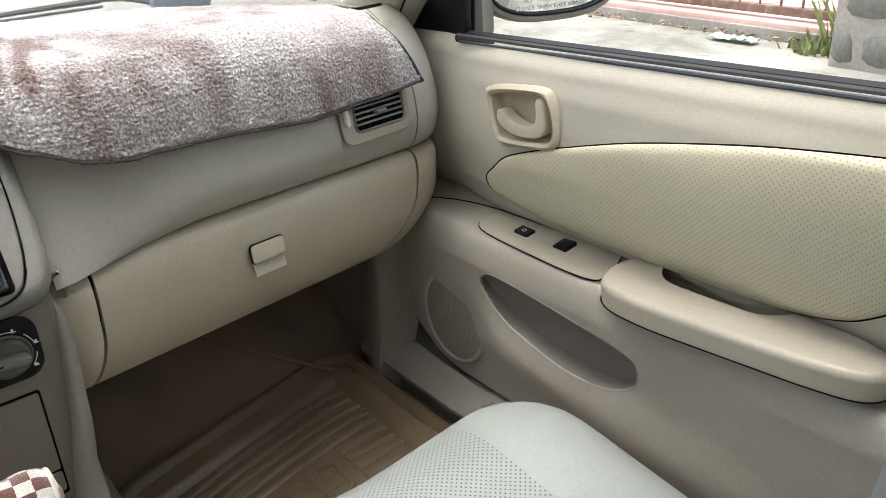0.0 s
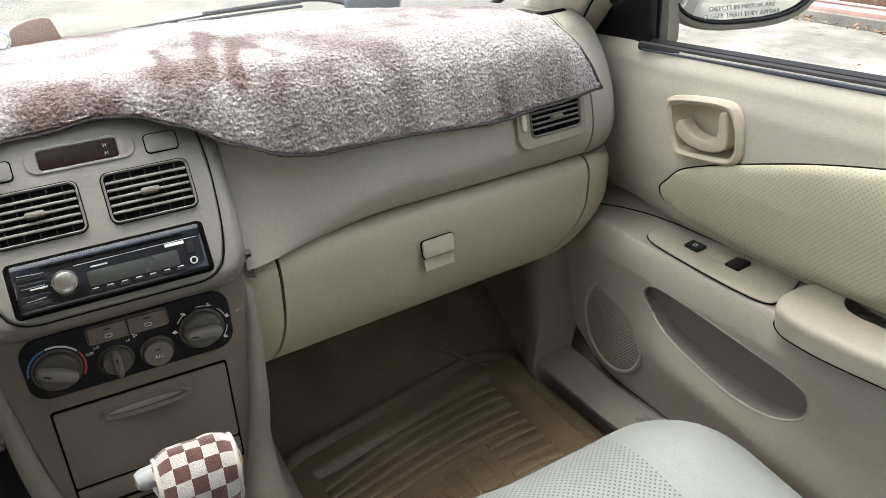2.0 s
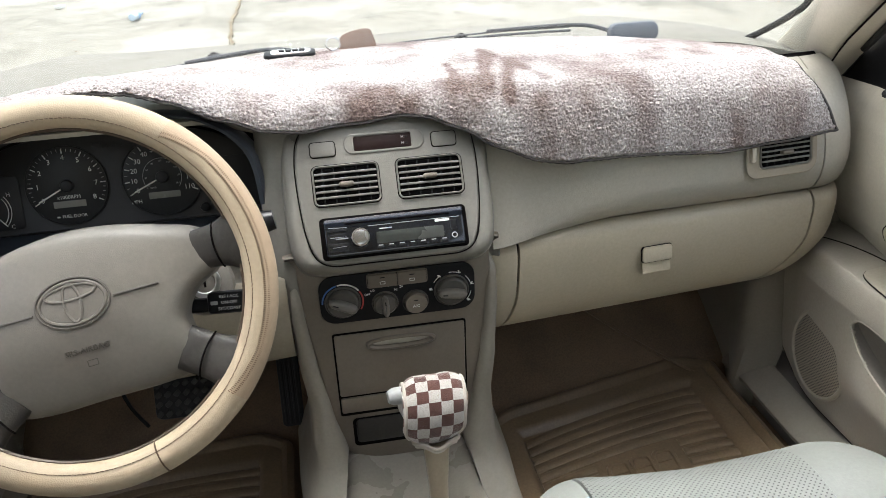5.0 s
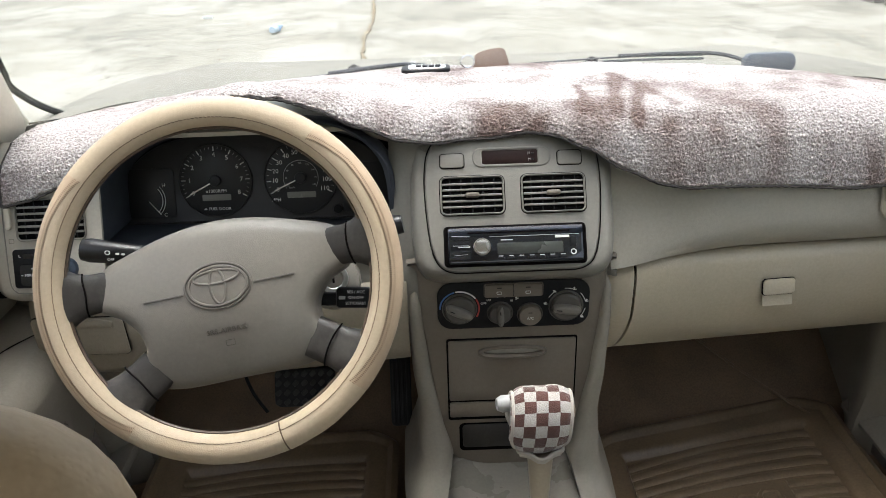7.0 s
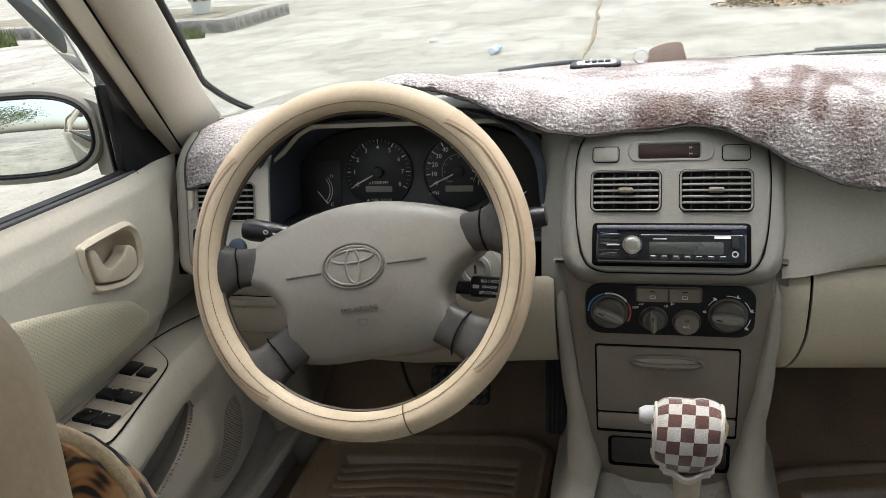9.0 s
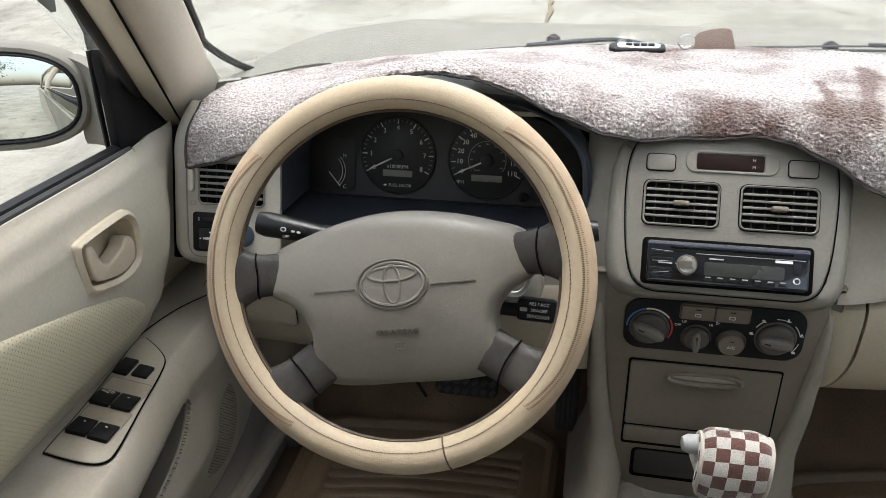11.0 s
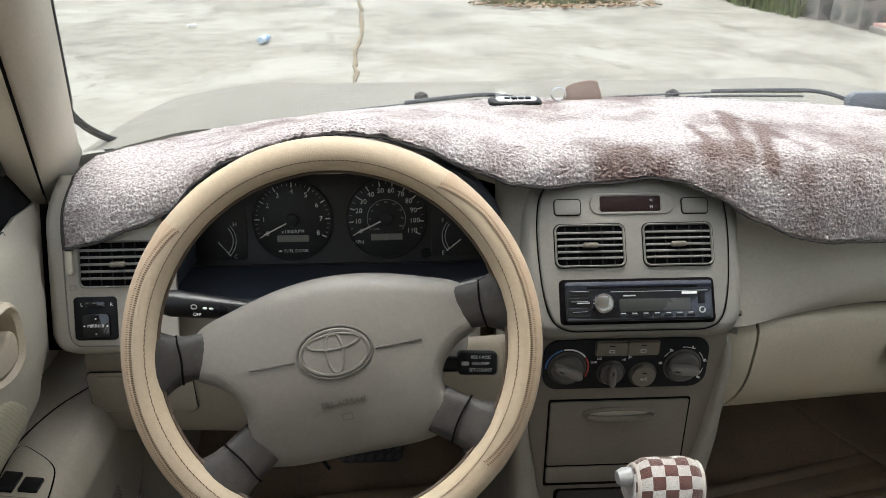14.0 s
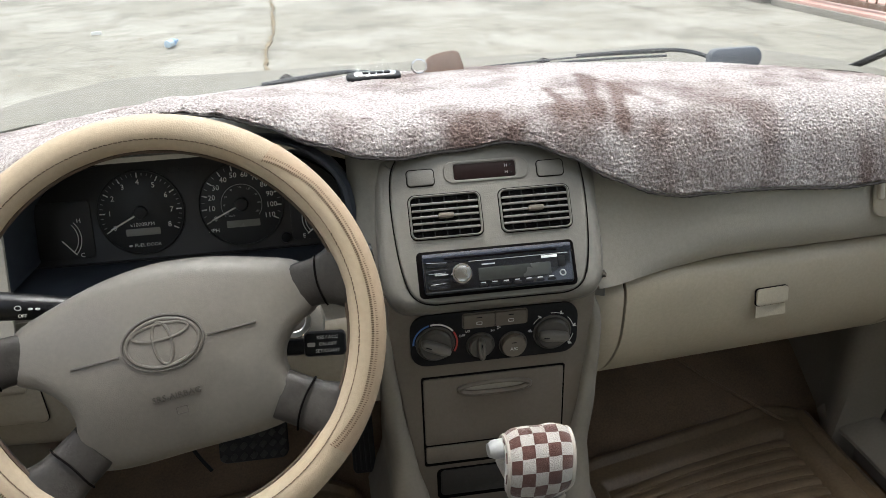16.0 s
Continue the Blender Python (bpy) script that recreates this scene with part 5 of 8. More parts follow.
rings = []
for k in range(7):
    t = k / 6
    y = lerp(0.962, 0.845, t)
    rings.append([V(-0.3735 + p[0], y + 0.25 * p[1] * (1 - t), 0.82 + p[1] * 0.97) for p in hood_loop(t)])
m = Mesh()
loft(m, rings, caps=False)
lip = rings[-1]
BINN = mat("dark_binnacle", (0.034, 0.041, 0.054), 0.5, cells=True, grain=900, bump=0.15)
part("binnacle", m, BINN, dash, "dark inside of the instrument hood", 60)
m = Mesh()
o = [V(p.x + 0.011 * (1 if p.x > -0.37 else -1), p.y + 0.004, p.z + (0.002 if p.z > 0.8 else -0.008)) for p in lip]
o2 = [V(p.x, p.y + 0.07, p.z + (-0.015 if p.z > 0.8 else -0.004)) for p in o]
loft(m, [lip, [a.lerp(b, 0.5) + V(0, -0.005, 0) for a, b in zip(lip, o)], o, o2], caps=False)
part("binnacle_lip", m, BINN, dash, "dark rounded lip of the instrument hood", 60)

cluster = thing("instrument_cluster", (-0.355, 0.955, 0.77), "dark instrument cluster with rev counter and speedometer", "instrument cluster")
CL_FACE = mat("black_dial_face", (0.014, 0.014, 0.015), 0.5, var=0.1, bump=0.0)
CL_BASE = mat("charcoal_cluster", (0.022, 0.021, 0.021), 0.5, var=0.1, bump=0.1)
m = Mesh()
plate(m, [(p[0] * 1.0 - 0.0185, p[1] * 0.97 - 0.0) for p in hood_loop(0.0)], 0.004, 0.002, S3 @ pose(0, 0, -0.005))
base = part("back_plate", m, CL_BASE, cluster)
NEEDLE = mat("pale_needle", (0.8, 0.8, 0.76), 0.5, bump=0.0)
LCD = mat("odometer_window", (0.24, 0.235, 0.21), 0.3, bump=0.0, var=0.05)


def gauge(name, x, y, r, marks, a0, a1, needle, label, minor=4, inner=None):
    """A round gauge: sunk dial, marks, numbers and needle."""
    e = part(name, plate(Mesh(), oval(2 * r, 2 * r, 48), 0.0012, 0.0005, S3 @ pose(x, y, 0)), CL_FACE, cluster, label)
    part("rim", ring_plate(Mesh(), oval(2.06 * r, 2.06 * r, 48), oval(1.97 * r, 1.97 * r, 48), 0.003, 0.001, S3 @ pose(x, y, 0)), CL_BASE, e)
    n = len(marks)
    for k, tx in enumerate(marks):
        a = radians(lerp(a0, a1, k / (n - 1)))
        M = S3 @ pose(x, y, 0.0013)
        part("mark", plate(Mesh(), rrect(r * 0.13, 0.0016, 0.0004, 1), 0.0003, 0.0001, M @ pose(r * 0.89 * math.cos(a), r * 0.89 * math.sin(a), 0, 0, 0, math.degrees(a))), WHITE_INK, e)
        if tx:
            lettering("number", tx, r * 0.18, M @ pose(r * 0.72 * math.cos(a), r * 0.72 * math.sin(a), 0), WHITE_INK, e)
    m = Mesh()
    for k in range((n - 1) * minor + 1):
        a = radians(lerp(a0, a1, k / ((n - 1) * minor)))
        plate(m, rrect(r * 0.07, 0.0007, 0.0002, 1), 0.0003, 0.0001, S3 @ pose(x, y, 0.0013) @ pose(r * 0.91 * math.cos(a), r * 0.91 * math.sin(a), 0, 0, 0, math.degrees(a)))
    part("fine_marks", m, GREY_INK, e)
    a = radians(needle)
    part("needle", plate(Mesh(), rrect(r * 0.78, 0.0022, 0.0006, 1), 0.001, 0.0004, S3 @ pose(x + r * 0.42 * math.cos(a), y + r * 0.42 * math.sin(a), 0.004, 0, 0, needle)), NEEDLE, e, "pale needle at rest")
    part("hub", plate(Mesh(), oval(r * 0.32, r * 0.32, 20), 0.007, 0.002, S3 @ pose(x, y, 0.001)), CL_FACE, e)
    part("odometer", plate(Mesh(), rrect(r * 0.8, r * 0.17, 0.001, 2), 0.0006, 0.0002, S3 @ pose(x, y - r * 0.47, 0.001)), LCD, e, "blank grey odometer window")
    return e


g = gauge("rev_counter", -0.082, 0.0105, 0.0545, [str(k) for k in range(9)], 208, -28, 207, "round black rev counter with pale numbers")
lettering("letter", "x1000RPM", 0.0072, S3 @ pose(-0.082, -0.0055, 0.0015), WHITE_INK, g)
lettering("letter", "FUEL DOOR", 0.0062, S3 @ pose(-0.078, -0.0325, 0.0015), WHITE_INK, g)
part("arrow", plate(Mesh(), oval(0.005, 0.0028, 8), 0.0003, 0.0001, S3 @ pose(-0.1, -0.0325, 0.0013)), WHITE_INK, g)
g = gauge("speedometer", 0.047, 0.0105, 0.0545, [str(k * 10) for k in range(12)], 206, -26, 205, "round black speedometer with pale numbers", 2)
lettering("letter", "MPH", 0.0072, S3 @ pose(0.008, -0.022, 0.0015), WHITE_INK, g)
lettering("letter", "km/h", 0.0042, S3 @ pose(0.033, -0.004, 0.0015), GREY_INK, g)
for k in range(9):
    a = radians(lerp(210, -28, k / 8))
    lettering("small_number", str(20 + 20 * k), 0.0034, S3 @ pose(0.047 + 0.0225 * math.cos(a), 0.0105 + 0.0225 * math.sin(a), 0.0015), GREY_INK, g)
m = Mesh()
tube(m, [S3 @ V(0.047 + 0.0265 * math.cos(radians(lerp(215, -35, k / 30))), 0.0105 + 0.0265 * math.sin(radians(lerp(215, -35, k / 30))), 0.0014) for k in range(31)], 0.0004, 4)
part("inner_arc", m, GREY_INK, g)
for nm, x, tx, lab, flip in (("temperature_gauge", -0.178, ("H", "C"), "small temperature gauge", 1), ("fuel_gauge", 0.142, ("F", "E"), "small fuel gauge", -1)):
    e = part(nm, plate(Mesh(), rrect(0.07, 0.075, 0.006), 0.001, 0.0004, S3 @ pose(x - 0.002 * flip, -0.006, 0)), CL_FACE, cluster, lab)
    m = Mesh()
    cx = x - 0.012 * flip
    tube(m, [S3 @ V(cx + flip * 0.03 * math.cos(radians(q)), -0.016 + 0.03 * math.sin(radians(q)), 0.0013) for q in range(-42, 46, 6)], 0.0006, 4)
    tube(m, [S3 @ V(cx + flip * 0.026 * math.cos(radians(q)), -0.016 + 0.026 * math.sin(radians(q)), 0.0013) for q in range(-42, 46, 6)], 0.0006, 4)
    part("scale", m, WHITE_INK, e)
    lettering("letter", tx[0], 0.008, S3 @ pose(x + 0.017 * flip, 0.006, 0.0014), WHITE_INK, e)
    lettering("letter", tx[1], 0.008, S3 @ pose(x + 0.017 * flip, -0.039, 0.0014), WHITE_INK, e)
    part("needle", plate(Mesh(), rrect(0.026, 0.0016, 0.0004, 1), 0.0008, 0.0003, S3 @ pose(cx + flip * 0.014, -0.028, 0.0025, 0, 0, -50 if flip > 0 else 218)), NEEDLE, e)
part("trip_button", plate(Mesh(), oval(0.014, 0.014, 20), 0.008, 0.002, S3 @ pose(0.101, -0.0385, 0)), BLACK, cluster, "small round trip button")
for k in range(3):
    part("warning_lamp", ring_plate(Mesh(), rrect(0.014, 0.008, 0.002, 2), rrect(0.012, 0.006, 0.001, 2), 0.0004, 0.0001, S3 @ pose(-0.035 + k * 0.02, 0.062, 0)), CL_FACE, cluster)

# ---- plush dash cover ----
EDGE_Z = [(-0.70, 0.843), (-0.66, 0.850), (-0.60, 0.872), (-0.567, 0.888), (-0.53, 0.925), (-0.49, 0.95), (-0.444, 0.969), (-0.363, 0.982), (-0.31, 0.979), (-0.258, 0.961), (-0.2, 0.934), (-0.15, 0.916), (-0.099, 0.907), (-0.03, 0.911), (0.03, 0.917), (0.06, 0.914), (0.10, 0.897), (0.15, 0.869), (0.2, 0.853), (0.25, 0.8455), (0.35, 0.842), (0.47, 0.830), (0.56, 0.832), (0.65, 0.838)]


def plush_edge(x):
    z = ramp(x, EDGE_Z)
    if x > 0.12:
        y = ramp(x, [(0.12, 0.828), (0.22, front_y(0.22) - 0.008), (0.65, front_y(0.65) - 0.012)])
    elif x > -0.13:
        y = ramp(x, [(-0.13, 0.838), (-0.05, 0.853), (0.02, 0.853), (0.12, 0.828)])
    else:
        y = ramp(x, [(-0.7, 0.828), (-0.6, 0.832), (-0.5, 0.832), (-0.13, 0.838)])
    return y, z


def plush_top(x):
    return 0.951 - 0.035 * (abs(x) / 0.68) ** 3 + 0.034 * math.exp(-((x + 0.36) / 0.17) ** 4) * 0.9


def plush_at(u, v, lift=0.0):
    x = lerp(-0.693, 0.655 - 0.040 * min(1.0, v / 0.5), u)
    y0, z0 = plush_edge(x)
    far = 1.165 - 0.40 * x * x
    zt = max(plush_top(x), z0 + 0.004)
    back = 0.949 - 0.03 * (abs(x) / 0.68) ** 3
    drop = zt - z0
    pts = [(y0, z0), (y0 + 0.006, z0 + drop * 0.4), (y0 + 0.022, z0 + drop * 0.75), (y0 + 0.06, zt - 0.001), (lerp(y0, far, 0.5), lerp(zt, back, 0.6)), (far, back)]
    seg = smooth_loop(pts, 1, False)
    k = v * 5
    i = min(int(k), 4)
    t = k - i
    a, b, c, d = seg[max(i - 1, 0)], seg[i], seg[i + 1], seg[min(i + 2, 5)]
    p = 0.5 * (2 * b + (c - a) * t + (2 * a - 5 * b + 4 * c - d) * t * t + (3 * b - a - 3 * c + d) * t ** 3)
    fold = 0.006 * noise.noise(V(x * 5, p.x * 6, 3.1)) * math.sin(v * math.pi) + 0.0025 * noise.noise(V(x * 22, p.x * 22, 0.4))
    return V(x, p.x - lift * (1 - v), p.y + 0.004 + fold + lift)


PLUSH = bpy.data.materials.new("brushed_plush")
PLUSH.use_nodes = True
pn, plk = PLUSH.node_tree.nodes, PLUSH.node_tree.links
pb = pn["Principled BSDF"]
ptc = pn.new("ShaderNodeTexCoord")


def plush_noise(scale, detail, dist=0.0, stretch=(1, 1, 1)):
    mp = pn.new("ShaderNodeMapping")
    mp.inputs["Scale"].default_value = stretch
    t = pn.new("ShaderNodeTexNoise")
    t.inputs["Scale"].default_value, t.inputs["Detail"].default_value, t.inputs["Distortion"].default_value = scale, detail, dist
    plk.new(ptc.outputs["Object"], mp.inputs["Vector"])
    plk.new(mp.outputs[0], t.inputs["Vector"])
    return t.outputs["Fac"]


# the brushed pile's light and dark sheen is put into the base colour
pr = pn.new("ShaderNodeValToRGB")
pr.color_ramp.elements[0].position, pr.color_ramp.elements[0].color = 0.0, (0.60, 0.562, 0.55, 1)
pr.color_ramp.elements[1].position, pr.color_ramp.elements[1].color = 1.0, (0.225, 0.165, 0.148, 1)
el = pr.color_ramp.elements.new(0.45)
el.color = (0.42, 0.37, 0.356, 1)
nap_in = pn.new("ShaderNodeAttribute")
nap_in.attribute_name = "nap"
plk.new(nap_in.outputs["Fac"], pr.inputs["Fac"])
# fine noise darkens the colour for the shade in crevices between tufts
pm = pn.new("ShaderNodeMix")
pm.data_type, pm.blend_type = "RGBA", "MULTIPLY"
pm.inputs["Factor"].default_value = 0.8
p2 = pn.new("ShaderNodeValToRGB")
p2.color_ramp.elements[0].position, p2.color_ramp.elements[0].color = 0.39, (0.40, 0.36, 0.345, 1)
p2.color_ramp.elements[1].position, p2.color_ramp.elements[1].color = 0.60, (1, 1, 1, 1)
plk.new(plush_noise(330.0, 3.0), p2.inputs["Fac"])
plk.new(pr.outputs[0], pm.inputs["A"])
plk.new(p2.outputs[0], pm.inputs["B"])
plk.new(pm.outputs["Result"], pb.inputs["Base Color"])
pb.inputs["Roughness"].default_value = 0.9
pb.inputs["Specular IOR Level"].default_value = 0.08
pb.inputs["Sheen Weight"].default_value = 0.25
pb.inputs["Sheen Roughness"].default_value = 0.4
pbp = pn.new("ShaderNodeBump")
pbp.inputs["Strength"].default_value, pbp.inputs["Distance"].default_value = 1.0, 0.0058
plk.new(plush_noise(270.0, 4.0), pbp.inputs["Height"])
plk.new(pbp.outputs[0], pb.inputs["Normal"])

cover = thing("dash_cover", (0, 1.0, 0.93), "pinkish grey plush dash cover with dark braided edge, brushed patchily", "dash cover")
GU, GV = 200, 70
grid = [[plush_at(i / GU, j / GV) for j in range(GV + 1)] for i in range(GU + 1)]


def woolly(u, v):
    """The cover's surface with its tufts: coarse curls and finer fibres stand out along the normal."""
    fu, fv = min(u * GU, GU - 0.001), min(v * GV, GV - 0.001)
    i, j = int(fu), int(fv)
    p = grid[i][j].lerp(grid[i + 1][j], fu - i).lerp(grid[i][j + 1].lerp(grid[i + 1][j + 1], fu - i), fv - j)
    nn = (grid[i + 1][j] - grid[i][j]).cross(grid[i][j + 1] - grid[i][j]).normalized()
    q = p + V(0.004, 0.004, 0.004) * noise.noise(p * 60)
    h = 0.0012 * abs(noise.noise(q * 190)) + 0.0012 * noise.noise(q * 300)
    curl = 0.0062 * max(0.0, noise.noise(q * 130)) * max(0.0, 1.0 - v / 0.14)
    return p + nn * ((h + curl) * min(1.0, v * 45))


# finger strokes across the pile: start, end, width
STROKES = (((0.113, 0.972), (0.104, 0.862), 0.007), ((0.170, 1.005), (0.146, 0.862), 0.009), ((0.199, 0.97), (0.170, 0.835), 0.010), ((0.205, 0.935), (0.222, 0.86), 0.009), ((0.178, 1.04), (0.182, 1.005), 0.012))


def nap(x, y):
    """How far the pile is brushed over; its changed sheen is put into the colour: 0 lies pale, 1 stands brown."""
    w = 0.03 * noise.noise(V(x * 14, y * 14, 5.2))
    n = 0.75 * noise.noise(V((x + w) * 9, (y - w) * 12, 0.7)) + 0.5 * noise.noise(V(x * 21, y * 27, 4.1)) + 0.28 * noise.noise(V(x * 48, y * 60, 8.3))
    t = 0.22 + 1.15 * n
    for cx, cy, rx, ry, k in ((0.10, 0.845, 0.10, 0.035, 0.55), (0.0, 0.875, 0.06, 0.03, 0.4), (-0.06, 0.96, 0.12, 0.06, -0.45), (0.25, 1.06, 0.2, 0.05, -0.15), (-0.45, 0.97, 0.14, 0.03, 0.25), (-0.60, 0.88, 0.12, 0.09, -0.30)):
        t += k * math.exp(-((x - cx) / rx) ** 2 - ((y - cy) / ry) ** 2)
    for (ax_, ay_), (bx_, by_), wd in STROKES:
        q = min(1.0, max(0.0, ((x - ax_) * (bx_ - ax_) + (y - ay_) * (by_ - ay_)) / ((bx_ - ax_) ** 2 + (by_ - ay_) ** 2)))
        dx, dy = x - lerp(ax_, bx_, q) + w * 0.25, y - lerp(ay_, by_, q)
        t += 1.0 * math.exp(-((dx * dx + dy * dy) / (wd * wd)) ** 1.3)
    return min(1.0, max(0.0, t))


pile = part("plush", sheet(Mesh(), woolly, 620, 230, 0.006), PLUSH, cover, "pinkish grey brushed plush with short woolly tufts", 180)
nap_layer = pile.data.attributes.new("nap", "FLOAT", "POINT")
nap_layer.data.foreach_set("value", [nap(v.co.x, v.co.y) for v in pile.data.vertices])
m = Mesh()
tube(m, [plush_at(k / 260, 0.0) + V(0, -0.0015 + 0.0012 * (k % 2), -0.003 + 0.0012 * ((k + 1) % 2)) for k in range(261)], 0.0019, 6)
part("braid", m, BRAID, cover, "dark braided front edge")
for u in (0.0, 1.0):
    part("side_braid", tube(Mesh(), [plush_at(u, k / 40) + V(0.002 * (1 if u else -1), 0, -0.003) for k in range(41)], 0.0024, 6), BRAID, cover, "dark braided side edge")


def tray_at(u, v):
    x = lerp(-0.69, 0.665, u)
    y0, z0 = plush_edge(x)
    return V(x, lerp(y0 + 0.04, 1.17 - 0.38 * x * x, v), min(lerp(z0 + 0.0, 0.932, min(1, v * 4)), 0.94) - 0.012 - 0.03 * (abs(x) / 0.68) ** 3 * v)


part("top_pad", sheet(Mesh(), tray_at, 50, 14, 0.006), GREY, dash, "grey dash top below the cover", 60)

# ---- steering wheel ----
WT = radians(24.3)
WC = V(-0.3555, 0.62, 0.823)
WM0 = frame_of(WC, (1, 0, 0), (0, math.sin(WT), math.cos(WT)))
WM = WM0 @ pose(0, 0, 0, 0, 0, 9.3)
wheel = thing("steering_wheel", WC, "grey four-spoke steering wheel with a stitched cream leather rim cover", "steering wheel")
R, r0 = 0.1925, 0.0178


def on_rim(a, b, dr=0.0):
    """A point of the rim at angle a round the wheel, b round its section (0 outside, 90 towards the driver)."""
    return WM @ V((R + (r0 + dr) * math.cos(b)) * math.cos(a), (R + (r0 + dr) * math.cos(b)) * math.sin(a), (r0 + dr) * math.sin(b) * 0.92)


m = Mesh()
NA, NB = 144, 18
loft(m, [[on_rim(2 * math.pi * i / NA, 2 * math.pi * k / NB, 0.0005 * noise.noise(V(i * 0.35, k * 0.6, 0))) for k in range(NB)] for i in range(NA + 1)], caps=False)
rim = part("rim_cover", m, WHEEL, wheel, "cream leather rim cover with brown stitching", 60)
m = Mesh()
for i in range(250):
    a = 2 * math.pi * i / 250
    wob = 0.02 * (i % 2)
    tube(m, [on_rim(a, radians(118) + wob, 0.0001), on_rim(a + 0.0205, radians(118) - wob, 0.0002)], 0.0005, 4)
st_ = part("seam", m, THREAD, rim, "brown stitched seam round the inside")
st_["kind"] = "stuff"
m = Mesh()
tube(m, [on_rim(2 * math.pi * i / 180, radians(176), 0.0002) for i in range(180)], 0.0022, 6, True)
# joint under the cover; its shadow is put into the dark brown
part("inner_edge", m, mat("brown_rim_gap", (0.07, 0.045, 0.028), 0.6, bump=0.1), rim, "brown shadowed joint inside the rim")
STITCH_HOLE = mat("brown_perforation", (0.15, 0.092, 0.05), 0.8, bump=0.0)
m = Mesh()
SPANS = ((-1, 47), (181.5, 48.5))


def band_edge(k, n):
    """Where the perforated line runs on the rim's section: from the face out to its side and back."""
    return radians(96) - radians(27) * min(1.0, min(k, n - k) / (0.16 * n)) ** 0.7


TAN_LEATHER = mat("tan_wheel_leather", (0.43, 0.325, 0.225), 0.56, cells=True, grain=800, bump=0.2, spec=0.3, var=0.07)
for c, span in SPANS:
    rows = []
    for k in range(61):
        a, top_ = radians(c - span + 2 * span * k / 60), band_edge(k, 60)
        rows.append([on_rim(a, lerp(top_ + 0.03, radians(-70), q / 10), 0.0005) for q in range(11)])
    side = Mesh()
    loft(side, rows, closed=False, caps=False)
    part("outer_panel", side, TAN_LEATHER, rim, "tan leather panel on the rim's outer side", 60)
    for k in range(150):
        a, sw = radians(c - span + 2 * span * k / 149), band_edge(k, 149)
        for db in (-0.15, 0.10):
            tube(m, [on_rim(a, sw + db - 0.07, 0.0001), on_rim(a, sw + db + 0.07, 0.0001)], 0.00058, 4)
pf = part("perforation", m, STITCH_HOLE, rim, "two lines of small brown stitched slots")
pf["kind"] = "stuff"
m = Mesh()
tube(m, [on_rim(radians(-78), radians(b), 0.0002) for b in range(-40, 200, 12)], 0.0009, 5)
part("cross_seam", m, THREAD, rim)
m = Mesh()
loft(m, [[WM @ V((R - 0.006 + 0.0115 * math.cos(b)) * math.cos(a), (R - 0.006 + 0.0115 * math.cos(b)) * math.sin(a), -0.006 + 0.0115 * math.sin(b)) for b in (2 * math.pi * k / 10 for k in range(10))] for a in (2 * math.pi * i / 96 for i in range(97))], caps=False)
part("inner_rim", m, SPOKE, wheel, "grey plastic rim under the cover")

# airbag pad: a broad domed shield
half = [(0.0, 0.069), (0.05, 0.064), (0.1, 0.051), (0.137, 0.037), (0.150, 0.012), (0.146, -0.011), (0.122, -0.024), (0.105, -0.043), (0.102, -0.064), (0.111, -0.088), (0.1, -0.110), (0.066, -0.118), (0.0, -0.1175)]
pad = half + [(-x, y) for x, y in half[-2:0:-1]]
loop = [tuple(p) for p in smooth_loop(pad, 4)]
PM = WM @ pose(0, 0, -0.027)


def pad_dome(x, y):
    """Height of the pad's dome; x and y on the wheel's plane."""
    return 0.0395 - 0.016 * (x / 0.142) ** 2 - 0.019 * ((y + 0.015) / 0.092) ** 2


def pad_z(x, y):
    return -0.027 + pad_dome(x, y) + 0.0004


rings = [[PM @ V(x, y, -0.02) for x, y in loop]]
for d_, fall in ((0.0, 0.017), (0.0008, 0.012), (0.0025, 0.0075), (0.005, 0.0042), (0.0085, 0.0018), (0.013, 0.0005)):
    rings.append([PM @ V(x, y, pad_dome(x, y) - fall) for x, y in inset(loop, d_)])
inner_loop = inset(loop, 0.013)
for q in (0.93, 0.8, 0.65, 0.5, 0.35, 0.2, 0.08):
    rings.append([PM @ V(x * q, (y + 0.02) * q - 0.02, pad_dome(x * q, (y + 0.02) * q - 0.02)) for x, y in inner_loop])
airbag = part("airbag_pad", loft(Mesh(), rings), PAD, wheel, "grey domed airbag cover", 60)

GROOVE = mat("pad_groove", (0.10, 0.09, 0.075), 0.6, bump=0.0)
PAD_RAISED = mat("pad_emblem", (0.152, 0.136, 0.115), 0.4, bump=0.05)
EY = -0.0068
for x0, x1 in ((-0.087, -0.041), (0.041, 0.087)):
    part("groove_line", tube(Mesh(), [WM @ V(x, EY - 0.003, pad_z(x, EY)) for x in (lerp(x0, x1, k / 6) for k in range(7))], 0.0011, 5), GROOVE, airbag)
m = Mesh()
tube(m, [WM @ V(0.0375 * math.cos(a), EY + 0.0257 * math.sin(a), pad_z(0.0375 * math.cos(a), EY + 0.0257 * math.sin(a)) - 0.0004) for a in (2 * math.pi * k / 48 for k in range(48))], 0.0015, 6, True)
part("emblem_gap", m, GROOVE, airbag)
for w, h, cy, rr in ((0.0335, 0.022, 0.0, 0.0022), (0.026, 0.0075, 0.0105, 0.0017), (0.0085, 0.0200, 0.0, 0.0017)):
    m = Mesh()
    tube(m, [WM @ V(w * math.cos(a), EY + cy + h * math.sin(a), pad_z(w * math.cos(a), EY + cy + h * math.sin(a)) - rr * 0.55) for a in (2 * math.pi * k / 48 for k in range(48))], rr, 8, True)
    part("emblem_oval", m, PAD_RAISED, airbag, "raised plain oval emblem")
